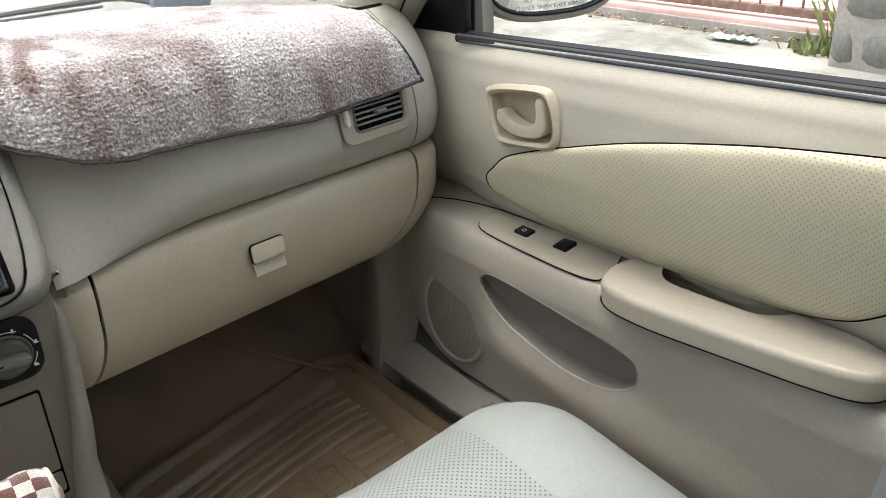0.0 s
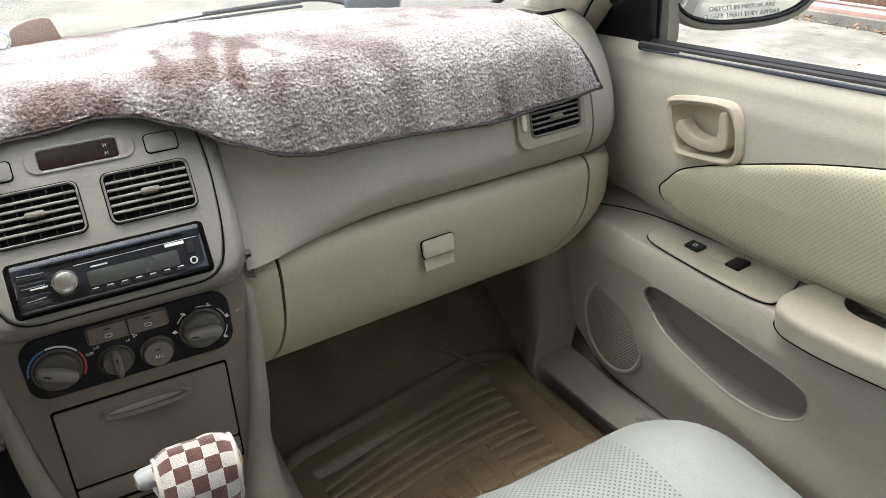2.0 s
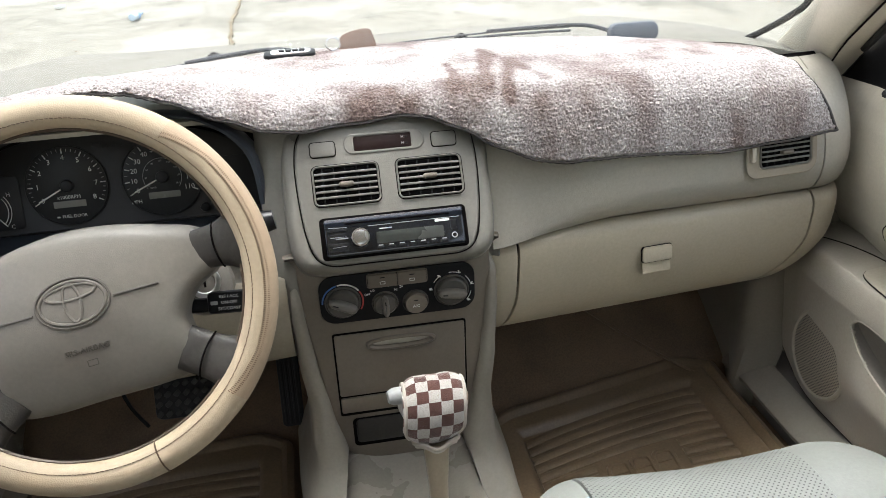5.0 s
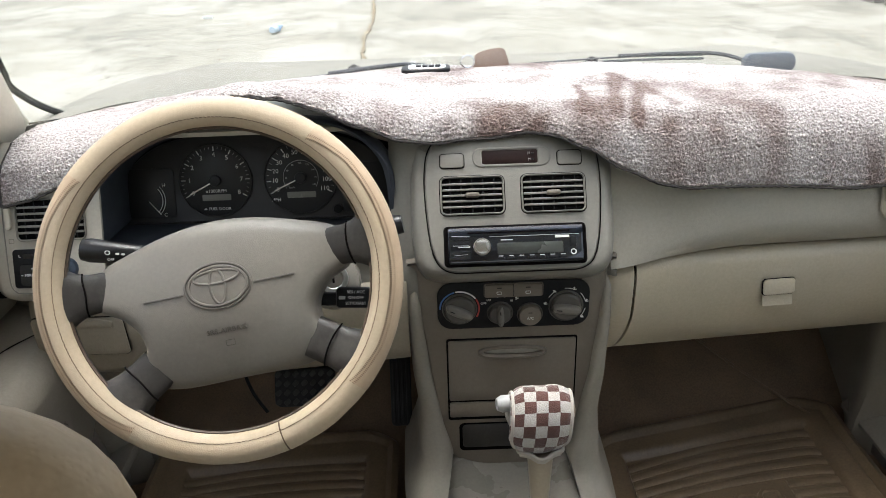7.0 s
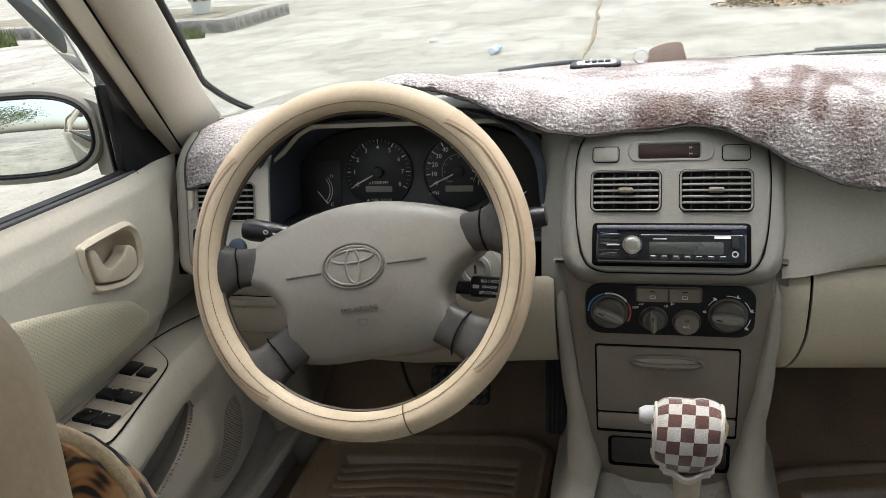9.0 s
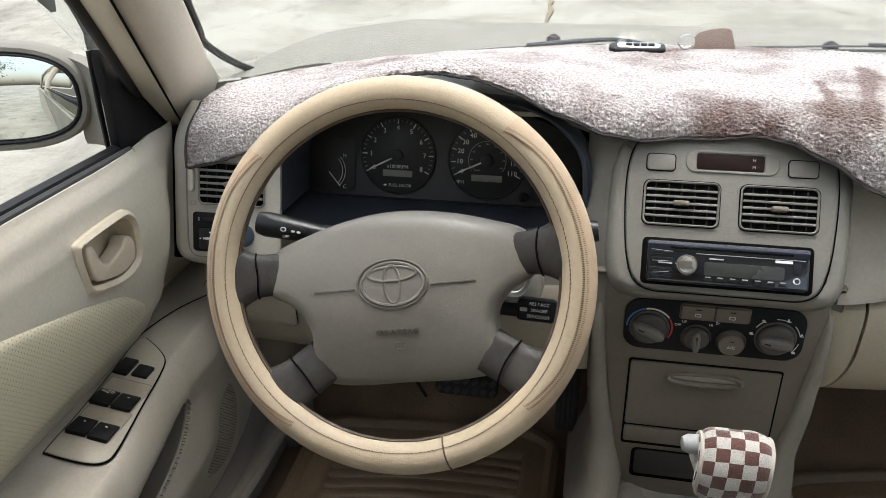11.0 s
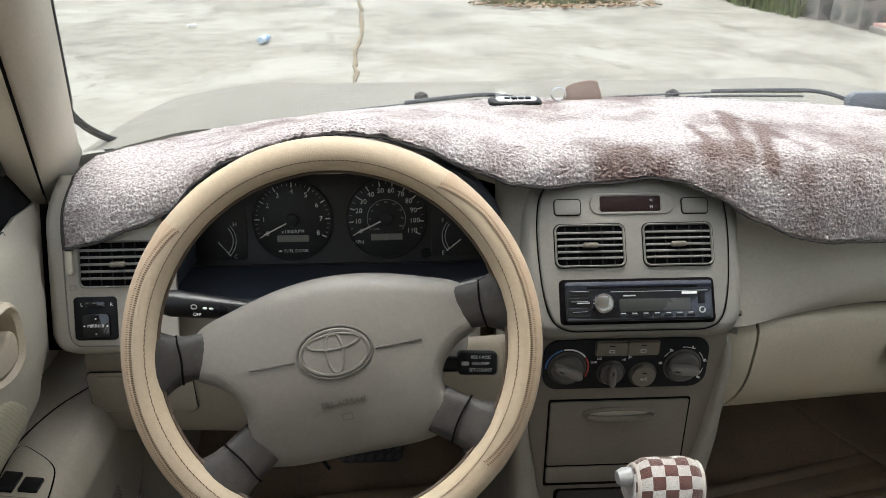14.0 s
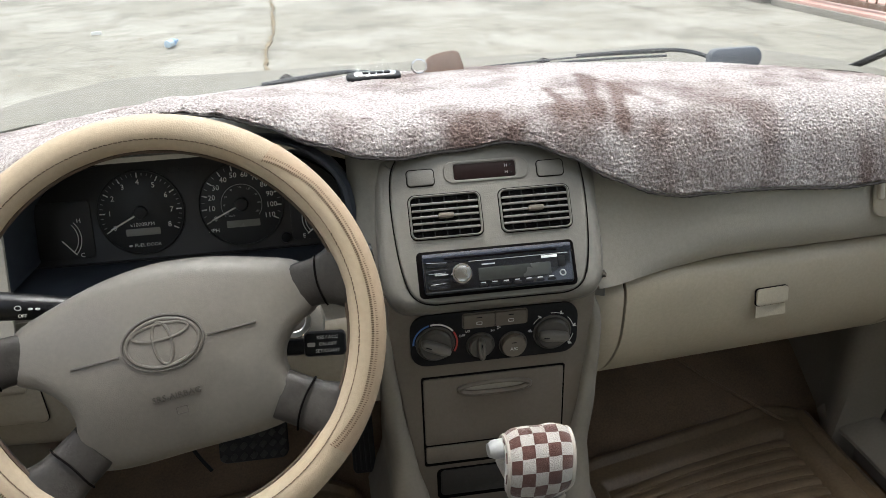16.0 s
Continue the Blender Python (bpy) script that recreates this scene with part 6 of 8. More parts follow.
lettering("letter", "SRS-AIRBAG", 0.0086, WM @ pose(0.0, -0.0576, pad_z(0, -0.0576) + 0.0001, 10.8), GROOVE, airbag, depth=0.0006)
part("belt_symbol", ring_plate(Mesh(), rrect(0.011, 0.007, 0.001, 2), rrect(0.0095, 0.0055, 0.0006, 2), 0.0006, 0.0002, WM @ pose(0.001, -0.0723, pad_z(0, -0.0723))), GROOVE, airbag)

# spokes
for sx in (-1, 1):
    for (ax_, ay_), (bx_, by_), w0, w1, bow in (((0.122, 0.012), (0.186, 0.013), 0.046, 0.094, 0.34), ((0.09, -0.085), (0.146, -0.122), 0.050, 0.078, 0.30)):
        p0, p1 = V(sx * ax_, ay_, 0), V(sx * bx_, by_, 0)
        d = (p1 - p0).normalized()
        t = V(-d.y, d.x, 0)
        m = Mesh()
        rings = []
        for k in range(12):
            q = k / 11
            c = p0.lerp(p1, q)
            w = lerp(w0, w1, max(0.0, (q - 0.35) / 0.65) ** 2.2) / 2
            zc = lerp(-0.018, -0.004, q)
            rings.append([WM @ (c + t * (w * math.copysign(abs(math.cos(b)) ** 0.7, math.cos(b))) + V(0, 0, zc + 0.013 * math.copysign(abs(math.sin(b)) ** 0.7, math.sin(b)))) for b in (2 * math.pi * j / 18 for j in range(18))])
        loft(m, rings)
        part("spoke", m, SPOKE, wheel, "dark grey worn spoke", 50)
        c = p0.lerp(p1, 0.46 if ay_ > 0 else 0.34)
        part("spoke_gap", tube(Mesh(), [WM @ (c + t * (w0 * 0.54 * q) + d * 0.004 * q * q + V(0, 0, 0.0025 - 0.010 * abs(q) ** 4)) for q in (lerp(-1, 1, k / 10) for k in range(11))], 0.0011, 5), DARK, wheel)
m = Mesh()
loft(m, [[WM @ V(rr * math.cos(a), rr * 0.85 * math.sin(a) - 0.004, z) for a in (2 * math.pi * k / 28 for k in range(28))] for rr, z in ((0.072, -0.04), (0.072, -0.058), (0.062, -0.075), (0.05, -0.085))])
part("hub", m, SPOKE, wheel)

# cruise control lever on the wheel
CR = WM0 @ pose(0.148, -0.028, 0.0, 0, 0, -2)
cz = -0.062
cr = part("cruise_lever", plate(Mesh(), rrect(0.043, 0.025, 0.005), 0.018, 0.005, CR @ pose(0.0, 0, cz)), BLACK, wheel, "black cruise control lever with white lettering")
part("lever_neck", box(Mesh(), (0.04, 0.016, 0.014), CR @ pose(-0.036, -0.002, cz), 0.004), BLACK, cr)
for tx, y in (("RES / ACC", 0.0068), ("ON-OFF", 0.0), ("SET/COAST", -0.0068)):
    lettering("letter", tx, 0.0049, CR @ pose(0.003, y, cz + 0.0183), WHITE_INK, cr)
part("grey_mark", plate(Mesh(), rrect(0.008, 0.0042, 0.001, 2), 0.0003, 0.0001, CR @ pose(-0.0135, 0.0, cz + 0.018)), GREY_INK, cr)

# column, stalks and ignition
column = thing("steering_column", (-0.355, 0.78, 0.70), "grey steering column shroud", "steering column")
ax = (WM0.to_3x3() @ V(0, 0, 1))
rings = []
for k in range(7):
    d = lerp(0.095, 0.26, k / 6)
    c = WC - ax * d + V(0, 0, -0.050)
    sc = lerp(1.0, 1.12, k / 6)
    u, v = V(1, 0, 0), (WM0.to_3x3() @ V(0, 1, 0))
    rings.append([c + u * p[0] * sc + v * p[1] * sc for p in rrect(0.115, 0.078, 0.03, 5)])
part("shroud", loft(Mesh(), rings), GREY, column, "", 50)


STALK = mat("satin_black_stalk", (0.010, 0.010, 0.011), 0.3, bump=0.03, spec=0.3)


def stalk(name, a, b, r, label):
    m = Mesh()
    tube(m, [a, a.lerp(b, 0.25), a.lerp(b, 0.6), a.lerp(b, 0.92), b], [r * 0.55, r * 0.7, r * 0.9, r * 1.05, r * 0.9], 14)
    return part(name, m, STALK, column, label, 40)


a, b = V(-0.42, 0.735, 0.80), V(-0.556, 0.735, 0.818)
st = stalk("indicator_stalk", a, b, 0.0150, "black lighting and indicator stalk")
SM = frame_of(a.lerp(b, 0.72) + V(0, -0.0175, 0.006), (1, 0, -0.13), (0.1, 0.35, 1))
part("lamp_symbol", ring_plate(Mesh(), oval(0.007, 0.0055, 16), oval(0.0055, 0.004, 16), 0.0004, 0.0001, SM @ pose(0.0, 0.001, 0.0005)), WHITE_INK, st)
part("arrow", plate(Mesh(), oval(0.0055, 0.003, 6), 0.0004, 0.0001, SM @ pose(0.012, 0.0005, 0.0)), WHITE_INK, st)
part("arrow", plate(Mesh(), oval(0.0055, 0.003, 6), 0.0004, 0.0001, SM @ pose(0.019, 0.0005, -0.0005)), WHITE_INK, st)
lettering("letter", "OFF", 0.0050, SM @ pose(0.004, -0.0075, -0.0012), WHITE_INK, st)
st2 = stalk("wiper_stalk", V(-0.30, 0.735, 0.81), V(-0.148, 0.742, 0.835), 0.013, "black wiper stalk")
lockc = V(-0.246, 0.765, 0.752)
LK = frame_of(lockc, (1, 0.15, 0), (0, 0.4, 1))
part("ignition_housing", plate(Mesh(), oval(0.074, 0.078, 32), 0.03, 0.012, LK @ pose(0, -0.004, -0.012), dome=0.004), PAD, column, "round grey ignition housing")
part("ignition_ring", ring_plate(Mesh(), oval(0.04, 0.04, 28), oval(0.026, 0.026, 28), 0.003, 0.001, LK @ pose(0, 0, 0.02)), SILVER, column, "worn metal ignition ring")
part("key_slot", plate(Mesh(), rrect(0.003, 0.012, 0.001, 2), 0.0005, 0.0001, LK @ pose(0, 0, 0.0245)), DARK, column)
BLUE_BTN = mat("blue_button", (0.03, 0.045, 0.068), 0.4, bump=0.0)
part("wash_button", plate(Mesh(), oval(0.028, 0.030, 24), 0.009, 0.003, SL @ pose(0.045, -0.0415, 0.0), dome=0.001), BLUE_BTN, dash, "round blue-grey push button")

# ---- centre console and gear lever ----
CONSOLE = mat("satin_console_plastic", (0.215, 0.198, 0.166), 0.32, cells=True, grain=700, bump=0.12)
console = thing("centre_console", (0.0, 0.55, 0.27), "beige grey console over the tunnel", "console")


def console_at(u, v):
    y = lerp(0.83, -0.1, v)
    w = ramp(y, [(-0.1, 0.10), (0.55, 0.108), (0.70, 0.118), (0.83, 0.14)])
    a = lerp(-1, 1, u)
    h = ramp(y, [(-0.1, 0.42), (0.5, 0.405), (0.62, 0.398), (0.70, 0.389), (0.77, 0.385), (0.83, 0.402)])
    side = max(0.0, abs(a) - 0.62) / 0.38
    z = h - 0.13 * side ** 1.6 - 0.012 * (1 - min(1, abs(a) / 0.55) ** 4)
    x = a * w + math.copysign(0.018 * side, a)
    return V(x, y, z)


part("cover", sheet(Mesh(), console_at, 36, 40, 0.006), CONSOLE, console, "smooth beige grey console cover", 60)
gear = thing("gear_lever", (0.022, 0.69, 0.40), "automatic gear lever with a brown and white checked knob cover", "gear lever")
K0, K1 = V(0.022, 0.655, 0.405), V(0.024, 0.672, 0.525)
part("shaft", tube(Mesh(), [K0, K0.lerp(K1, 0.5), K1], [0.0145, 0.0165, 0.0225], 16, flat=0.8), mat("beige_lever_plastic", (0.33, 0.275, 0.2), 0.4, bump=0.1), gear, "beige tapered lever shaft")
part("collar", tube(Mesh(), [K0.lerp(K1, 0.16), K0.lerp(K1, 0.19)], 0.0168, 16, flat=0.8), DARK, gear)
CREAM_HEM = mat("cream_elastic", (0.45, 0.41, 0.36), 0.9, fine=600, bump=0.6)
CHECK = bpy.data.materials.new("checked_towelling")
CHECK.use_nodes = True
cn, ck = CHECK.node_tree.nodes, CHECK.node_tree.links
cb = cn["Principled BSDF"]
cuv = cn.new("ShaderNodeUVMap")
cc = cn.new("ShaderNodeTexChecker")
cc.inputs["Scale"].default_value = 1.0
cc.inputs["Color1"].default_value = (0.095, 0.035, 0.025, 1)
cc.inputs["Color2"].default_value = (0.46, 0.44, 0.41, 1)
cwob = cn.new("ShaderNodeTexNoise")
cwob.inputs["Scale"].default_value = 90.0
cadd = cn.new("ShaderNodeVectorMath")
cadd.operation = "MULTIPLY_ADD"
cadd.inputs[1].default_value = (0.12, 0.12, 0.0)
ctc = cn.new("ShaderNodeTexCoord")
ck.new(ctc.outputs["Object"], cwob.inputs["Vector"])
ck.new(cwob.outputs["Color"], cadd.inputs[0])
ck.new(cuv.outputs[0], cadd.inputs[2])
ck.new(cadd.outputs[0], cc.inputs["Vector"])
cm = cn.new("ShaderNodeMix")
cm.data_type, cm.blend_type = "RGBA", "MULTIPLY"
cm.inputs["Factor"].default_value = 0.6
cf = cn.new("ShaderNodeTexNoise")
cf.inputs["Scale"].default_value = 700.0
ck.new(ctc.outputs["Object"], cf.inputs["Vector"])
crp = cn.new("ShaderNodeValToRGB")
crp.color_ramp.elements[0].position, crp.color_ramp.elements[0].color = 0.35, (0.6, 0.55, 0.5, 1)
crp.color_ramp.elements[1].position = 0.55
ck.new(cf.outputs["Fac"], crp.inputs["Fac"])
ck.new(cc.outputs["Color"], cm.inputs["A"])
ck.new(crp.outputs[0], cm.inputs["B"])
ck.new(cm.outputs["Result"], cb.inputs["Base Color"])
cb.inputs["Roughness"].default_value = 0.95
cb.inputs["Sheen Weight"].default_value = 0.4
cbp = cn.new("ShaderNodeBump")
cbp.inputs["Strength"].default_value, cbp.inputs["Distance"].default_value = 0.9, 0.0015
ck.new(cf.outputs["Fac"], cbp.inputs["Height"])
ck.new(cbp.outputs[0], cb.inputs["Normal"])
m = Mesh()
rings, uvs = [], []
NK = 40
for i in range(25):
    t = lerp(-1, 1, i / 24)
    q = (1 - abs(t) ** 5 * 0.26)
    ring = []
    for k in range(NK + 1):
        a = 2 * math.pi * k / NK - math.pi / 2
        y, z = math.cos(a), math.sin(a)
        wob = 1 + 0.035 * noise.noise(V(t * 3, y * 2, z * 2))
        low = max(0.0, -z - 0.25) / 0.75
        ring.append(V(0.0215 + t * 0.0415 * (1 - 0.42 * low ** 1.5) + 0.003 * z, 0.678 + 0.037 * y * q * wob - 0.004 * z, 0.573 + 0.051 * z * q * wob))
        uvs.append((t * 2.7 + 20.5, k / NK * 17.0))
    rings.append(ring)
loft(m, rings, closed=False, caps=False, uvs=uvs)
for rr in (rings[0], rings[-1]):
    o = len(m.v)
    c = sum(rr, V(0, 0, 0)) / len(rr)
    m.add(list(rr) + [c], [(k, k + 1, len(rr)) for k in range(len(rr) - 1)], [(0.2, 0.2)] * (len(rr) + 1))
knob = part("knob_cover", m, CHECK, gear, "brown and white checked towelling cover", 60)
for rr in (rings[1], rings[-2]):
    part("hem", tube(Mesh(), rr[:-1], 0.0026, 6, True), CREAM_HEM, knob, "cream rolled hem")
m = Mesh()
for zt, rr in ((0.536, 0.033), (0.529, 0.029)):
    tube(m, [V(0.023 + rr * (1 + 0.06 * math.sin(7 * a)) * math.cos(a), 0.677 + rr * math.sin(a), zt + 0.003 * math.sin(5 * a)) for a in (2 * math.pi * k / 40 for k in range(40))], 0.0028, 6, True)
part("ruffle", m, CREAM_HEM, knob, "gathered cream elastic hem")
m = Mesh()
tube(m, [V(-0.003, 0.684, 0.597), V(-0.027, 0.682, 0.597), V(-0.034, 0.681, 0.597)], [0.0115, 0.0115, 0.008], 16)
part("release_button", m, mat("pale_button_plastic", (0.33, 0.335, 0.33), 0.35, bump=0.0), gear, "pale grey release button")
m = Mesh()
tube(m, [V(0.048, 0.684, 0.578), V(0.064, 0.684, 0.577), V(0.068, 0.684, 0.576)], [0.024, 0.022, 0.012], 16)
part("knob_end", m, mat("tan_knob", (0.42, 0.31, 0.2), 0.35, bump=0.05), gear, "tan plastic end of the knob")

# ---- doors ----


def door(s, dy, name, label):
    """A front door's inner side. s: +1 on the passenger's side; dy: how far its fittings stand further ahead."""
    X0 = 0.71
    e = thing(name, (s * 0.74, 0.35, 0.33), label, "car door")

    def P(y, z, d=0.0):
        return V(s * (X0 + d), y, z)

    def F(y, z, d=0.0, tilt=0.0, lean=0.0):
        """A frame on the door: x towards its rear (or front), y up, z into the cabin."""
        u = V(0, -1, 0) if s > 0 else V(0, 1, 0)
        u = Matrix.Rotation(radians(-tilt * s), 3, "X") @ u
        n_ = V(-s, 0, 0)
        v = n_.cross(u)
        v = (v + V(s * lean, 0, 0)).normalized()
        return frame_of(P(y, z, d), u, v)

    def belt(y):
        return 0.884 + 0.022 * (0.85 - y) / 0.55

    def upper_at(u, v):
        y = lerp(1.04, -0.12, u)
        zb, zt = 0.632, belt(y)
        z = lerp(zb, zt, v)
        t = (z - zb) / (zt - zb)
        d = ramp(t, [(0.0, 0.048), (0.06, 0.038), (0.2, 0.019), (0.45, 0.003), (0.62, 0.0), (0.78, 0.003), (0.9, 0.011), (1.0, 0.024)])
        front = max(0.0, (y - 0.74 - dy) / 0.12)
        d = d + 0.012 * min(front, 1.3) ** 2
        if s < 0:
            d += 0.010 * min(1.3, max(0.0, (y - 0.790 - 0.3 * (z - 0.80) - 0.9 * max(0.0, z - 0.815)) / 0.04)) ** 2
        return P(y, z, d)

    hy, hz, tl = 0.699 + dy, 0.807, 8.0 if s > 0 else 0.0
    H = F(hy, hz, -0.001, tl) @ Matrix.Diagonal((1.12, 1.04, 1.1, 1))
    HB = H.inverted()

    if s > 0:
        HI = [(-0.047, 0.015), (-0.039, 0.0285), (0.026, 0.029), (0.043, 0.019), (0.048, -0.01), (0.042, -0.027), (0.026, -0.031), (-0.03, -0.029), (-0.041, -0.02)]
        HO = [(-0.057, 0.02), (-0.046, 0.0375), (0.03, 0.038), (0.053, 0.026), (0.058, -0.012), (0.05, -0.034), (0.03, -0.04), (-0.035, -0.038), (-0.05, -0.026)]
        lever = [(-0.041, 0.0), (-0.037, 0.0075), (-0.030, 0.007), (-0.022, -0.0015), (-0.006, -0.0095), (0.010, -0.0115), (0.021, -0.007), (0.0255, 0.003), (0.026, 0.018), (0.031, 0.0245), (0.0385, 0.0225),
                 (0.040, 0.010), (0.0385, -0.012), (0.032, -0.0215), (0.016, -0.0262), (-0.012, -0.0245), (-0.031, -0.0165), (-0.039, -0.008)]
    else:
        HI = [(-0.039, 0.027), (-0.029, 0.0305), (0.028, 0.0295), (0.043, 0.0245), (0.0515, 0.011), (0.0495, -0.020), (0.038, -0.0305), (0.012, -0.0325), (-0.029, -0.0195), (-0.0365, -0.005)]
        HO = [(-0.048, 0.030), (-0.035, 0.039), (0.030, 0.0385), (0.049, 0.0335), (0.061, 0.0155), (0.0585, -0.0235), (0.044, -0.0395), (0.012, -0.0412), (-0.037, -0.027), (-0.0455, -0.009)]
        lever = [(-0.032, 0.0245), (-0.0275, 0.027), (-0.0215, 0.0245), (-0.0165, 0.013), (-0.0105, -0.002), (-0.004, -0.0072), (0.004, -0.0072), (0.024, -0.0015), (0.031, 0.0055), (0.038, 0.0065), (0.0455, 0.0005), (0.0475, -0.009),
                 (0.045, -0.022), (0.038, -0.0285), (0.018, -0.0308), (-0.012, -0.0230), (-0.026, -0.0155), (-0.0305, -0.002), (-0.0325, 0.012)]
    HI, HO = ([tuple(p) for p in smooth_loop(q, 5)] for q in (HI, HO))
    HM = [((a[0] + b[0]) / 2, (a[1] + b[1]) / 2) for a, b in zip(HI, HO)]

    def not_bowl(u, v):
        p = HB @ upper_at(u, v)
        if s < 0:
            inside = False
            for (ax, ay), (bx, by) in zip(HM, HM[1:] + HM[:1]):
                if (ay > p.y) != (by > p.y) and p.x < ax + (bx - ax) * (p.y - ay) / (by - ay):
                    inside = not inside
            return not inside
        return (p.x / 0.0515) ** 4 + (p.y / 0.0335) ** 4 > 1

    part("upper_panel", sheet(Mesh(), upper_at, 190, 60, 0.006, keep=not_bowl), DOOR, e, "beige grained upper door panel", 60)

    # armrest ledge, front and lower panel with a map pocket sunk into it
    pk = [tuple(p) for p in smooth_loop([(0.763 + dy, 0.548), (0.752 + dy, 0.567), (0.725 + dy, 0.5745), (0.66 + dy, 0.571), (0.58 + dy, 0.563), (0.50 + dy, 0.553), (0.476 + dy, 0.538), (0.480 + dy, 0.508), (0.514 + dy, 0.486), (0.56 + dy, 0.478), (0.62 + dy, 0.483), (0.70 + dy, 0.502), (0.74 + dy, 0.522)], 4)]

    def low_d(y, z):
        d = ramp(z, [(0.30, 0.01), (0.36, -0.010), (0.46, -0.020), (0.54, -0.027), (0.585, -0.034)])
        d -= 0.016 * math.exp(-((z - 0.44 - 0.12 * (y - 0.55)) / 0.05) ** 2) * ramp(y, [(0.2, 0.2), (0.45, 1), (0.7, 1), (0.8, 0)])
        d += 0.008 * min(1.0, max(0, (y - 0.80 - dy) / 0.12)) ** 2
        if s < 0:
            d -= 0.034 * min(1.0, max(0.0, (0.70 - y) / 0.2)) * ramp(z, [(0.44, 0), (0.577, 1)])
        return d

    def ledge_d(y):
        """The ledge's inner edge; the driver's widens towards the rear."""
        return -0.016 if s > 0 else lerp(-0.010, -0.048, min(1.0, max(0.0, (0.70 - y) / 0.2)))

    front = 0.992 if s > 0 else 0.965
    sink = 0.0 if s > 0 else 0.0048

    def bottom(y):
        """The panel's lower edge, swept up at its front corner."""
        return 0.343 + 0.10 * max(0.0, (y - front + 0.16) / 0.16) ** 2.6

    def lower_at(u, v):
        y = lerp(front, -0.12, u)
        swell = 0.008 * min(1.0, max(0, (y - 0.80 - dy) / 0.12)) ** 2
        # from the sill up the face, round the shoulder and back to the upper panel
        if v < 0.7:
            z = lerp(bottom(y), 0.577, v / 0.7)
            return P(y, z, low_d(y, z))
        if v < 0.88:
            a = math.pi / 2 * (v - 0.7) / 0.18
            d0, d1 = low_d(y, 0.577), ledge_d(y) + swell
            return P(y, 0.577 + (0.0482 - sink + 0.147 * ledge_d(y) - 0.0005) * math.sin(a), d0 + (d1 - d0) * (1 - math.cos(a)))
        t = (v - 0.88) / 0.12
        d = lerp(ledge_d(y), 0.075, t)
        return P(y, 0.6247 - sink + 0.147 * d, d + swell * (1 - t))

    def in_pocket(u, v):
        p = lower_at(u, v)
        return v < 0.7 and inside((p.y, p.z), pk)

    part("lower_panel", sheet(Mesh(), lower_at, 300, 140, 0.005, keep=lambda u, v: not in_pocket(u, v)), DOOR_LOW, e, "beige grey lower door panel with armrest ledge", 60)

    def pocket_at(u, v):
        y, z = lerp(0.79 + dy, 0.46 + dy, u), lerp(0.465, 0.577, v)
        return P(y, z, low_d(y, z) + lerp(0.040, 0.008, min(1.0, v * 1.1)))

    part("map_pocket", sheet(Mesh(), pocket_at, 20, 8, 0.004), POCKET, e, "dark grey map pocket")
    m = Mesh()
    walls = [P(y, z, low_d(y, z) - 0.001) for y, z in pk]
    loft(m, [walls, [P(p.y, p.z, 0.026) for p in walls]], caps=False)
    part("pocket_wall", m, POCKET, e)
    part("pocket_rim", tube(Mesh(), [p + V(s * 0.0022, 0, 0) for p in walls], 0.0020, 8, True), DOOR_LOW, e, "soft edge of the map pocket")

    edge = [P(y, bottom(y), low_d(y, bottom(y)) + 0.003) for y in (-0.1 + 0.02 * k for k in range(55)) if y < front - 0.003]
    part("edge_gap", tube(Mesh(), edge + [P(front, z, low_d(front, z) + 0.004) for z in (0.45, 0.50, 0.56)], 0.0035, 6), DARK, e, "dark gap round the door panel")
    ledge = [(0.757, -0.1), (0.757, 0.2), (0.757, 0.5), (0.756, 0.70 + dy), (0.752, 0.80 + dy), (0.738, 0.87 + dy), (0.715, 0.925 + dy)]
    part("ledge_joint", tube(Mesh(), smooth_loop([(s * x, y, 0.6259 + 0.147 * (x - 0.70)) for x, y in ledge], 5, False), 0.0009, 5), DARK, e, "thin dark joint above the ledge")

    # speaker
    sp = F(0.838 + dy, 0.452, low_d(0.838 + dy, 0.452) - 0.001)
    GR = SPEAKER
    part("speaker_ring", ring_plate(Mesh(), oval(0.148, 0.158, 40), oval(0.132, 0.142, 40), 0.006, 0.003, sp @ pose(0, 0, -0.003 if s > 0 else -0.0075)), DOOR_LOW, e, "oval speaker surround")
    part("speaker_grille", plate(Mesh(), oval(0.134, 0.144, 40), 0.004, 0.002, sp @ pose(0, 0, -0.003), dome=0.004), GR, e, "finely pierced speaker grille")

    # leather insert
    iy = dy if s > 0 else dy - 0.012
    ins = smooth_loop([(0.790 + iy, 0.694), (0.766 + iy, 0.718), (0.735 + iy, 0.742), (0.68 + iy, 0.764), (0.625 + iy, 0.782), (0.524 + iy, 0.811), (0.402 + iy, 0.837), (0.317 + iy, 0.851), (0.2 + iy, 0.864), (0.14 + iy, 0.858), (0.13 + iy, 0.82), (0.17 + iy, 0.76), (0.222 + iy, 0.708), (0.27 + iy, 0.677), (0.349 + iy, 0.656), (0.462 + iy, 0.649), (0.589 + iy, 0.651), (0.711 + iy, 0.655), (0.772 + iy, 0.670)], 5)
    n_ = len(ins)
    cy, cz = sum(p.x for p in ins) / n_, sum(p.y for p in ins) / n_

    def ins_d(y, z):
        t = (z - 0.632) / (belt(y) - 0.632)
        return ramp(t, [(0.0, 0.048), (0.06, 0.038), (0.2, 0.019), (0.45, 0.003), (0.62, 0.0), (0.78, 0.003), (0.9, 0.011), (1.0, 0.024)])

    rings = []
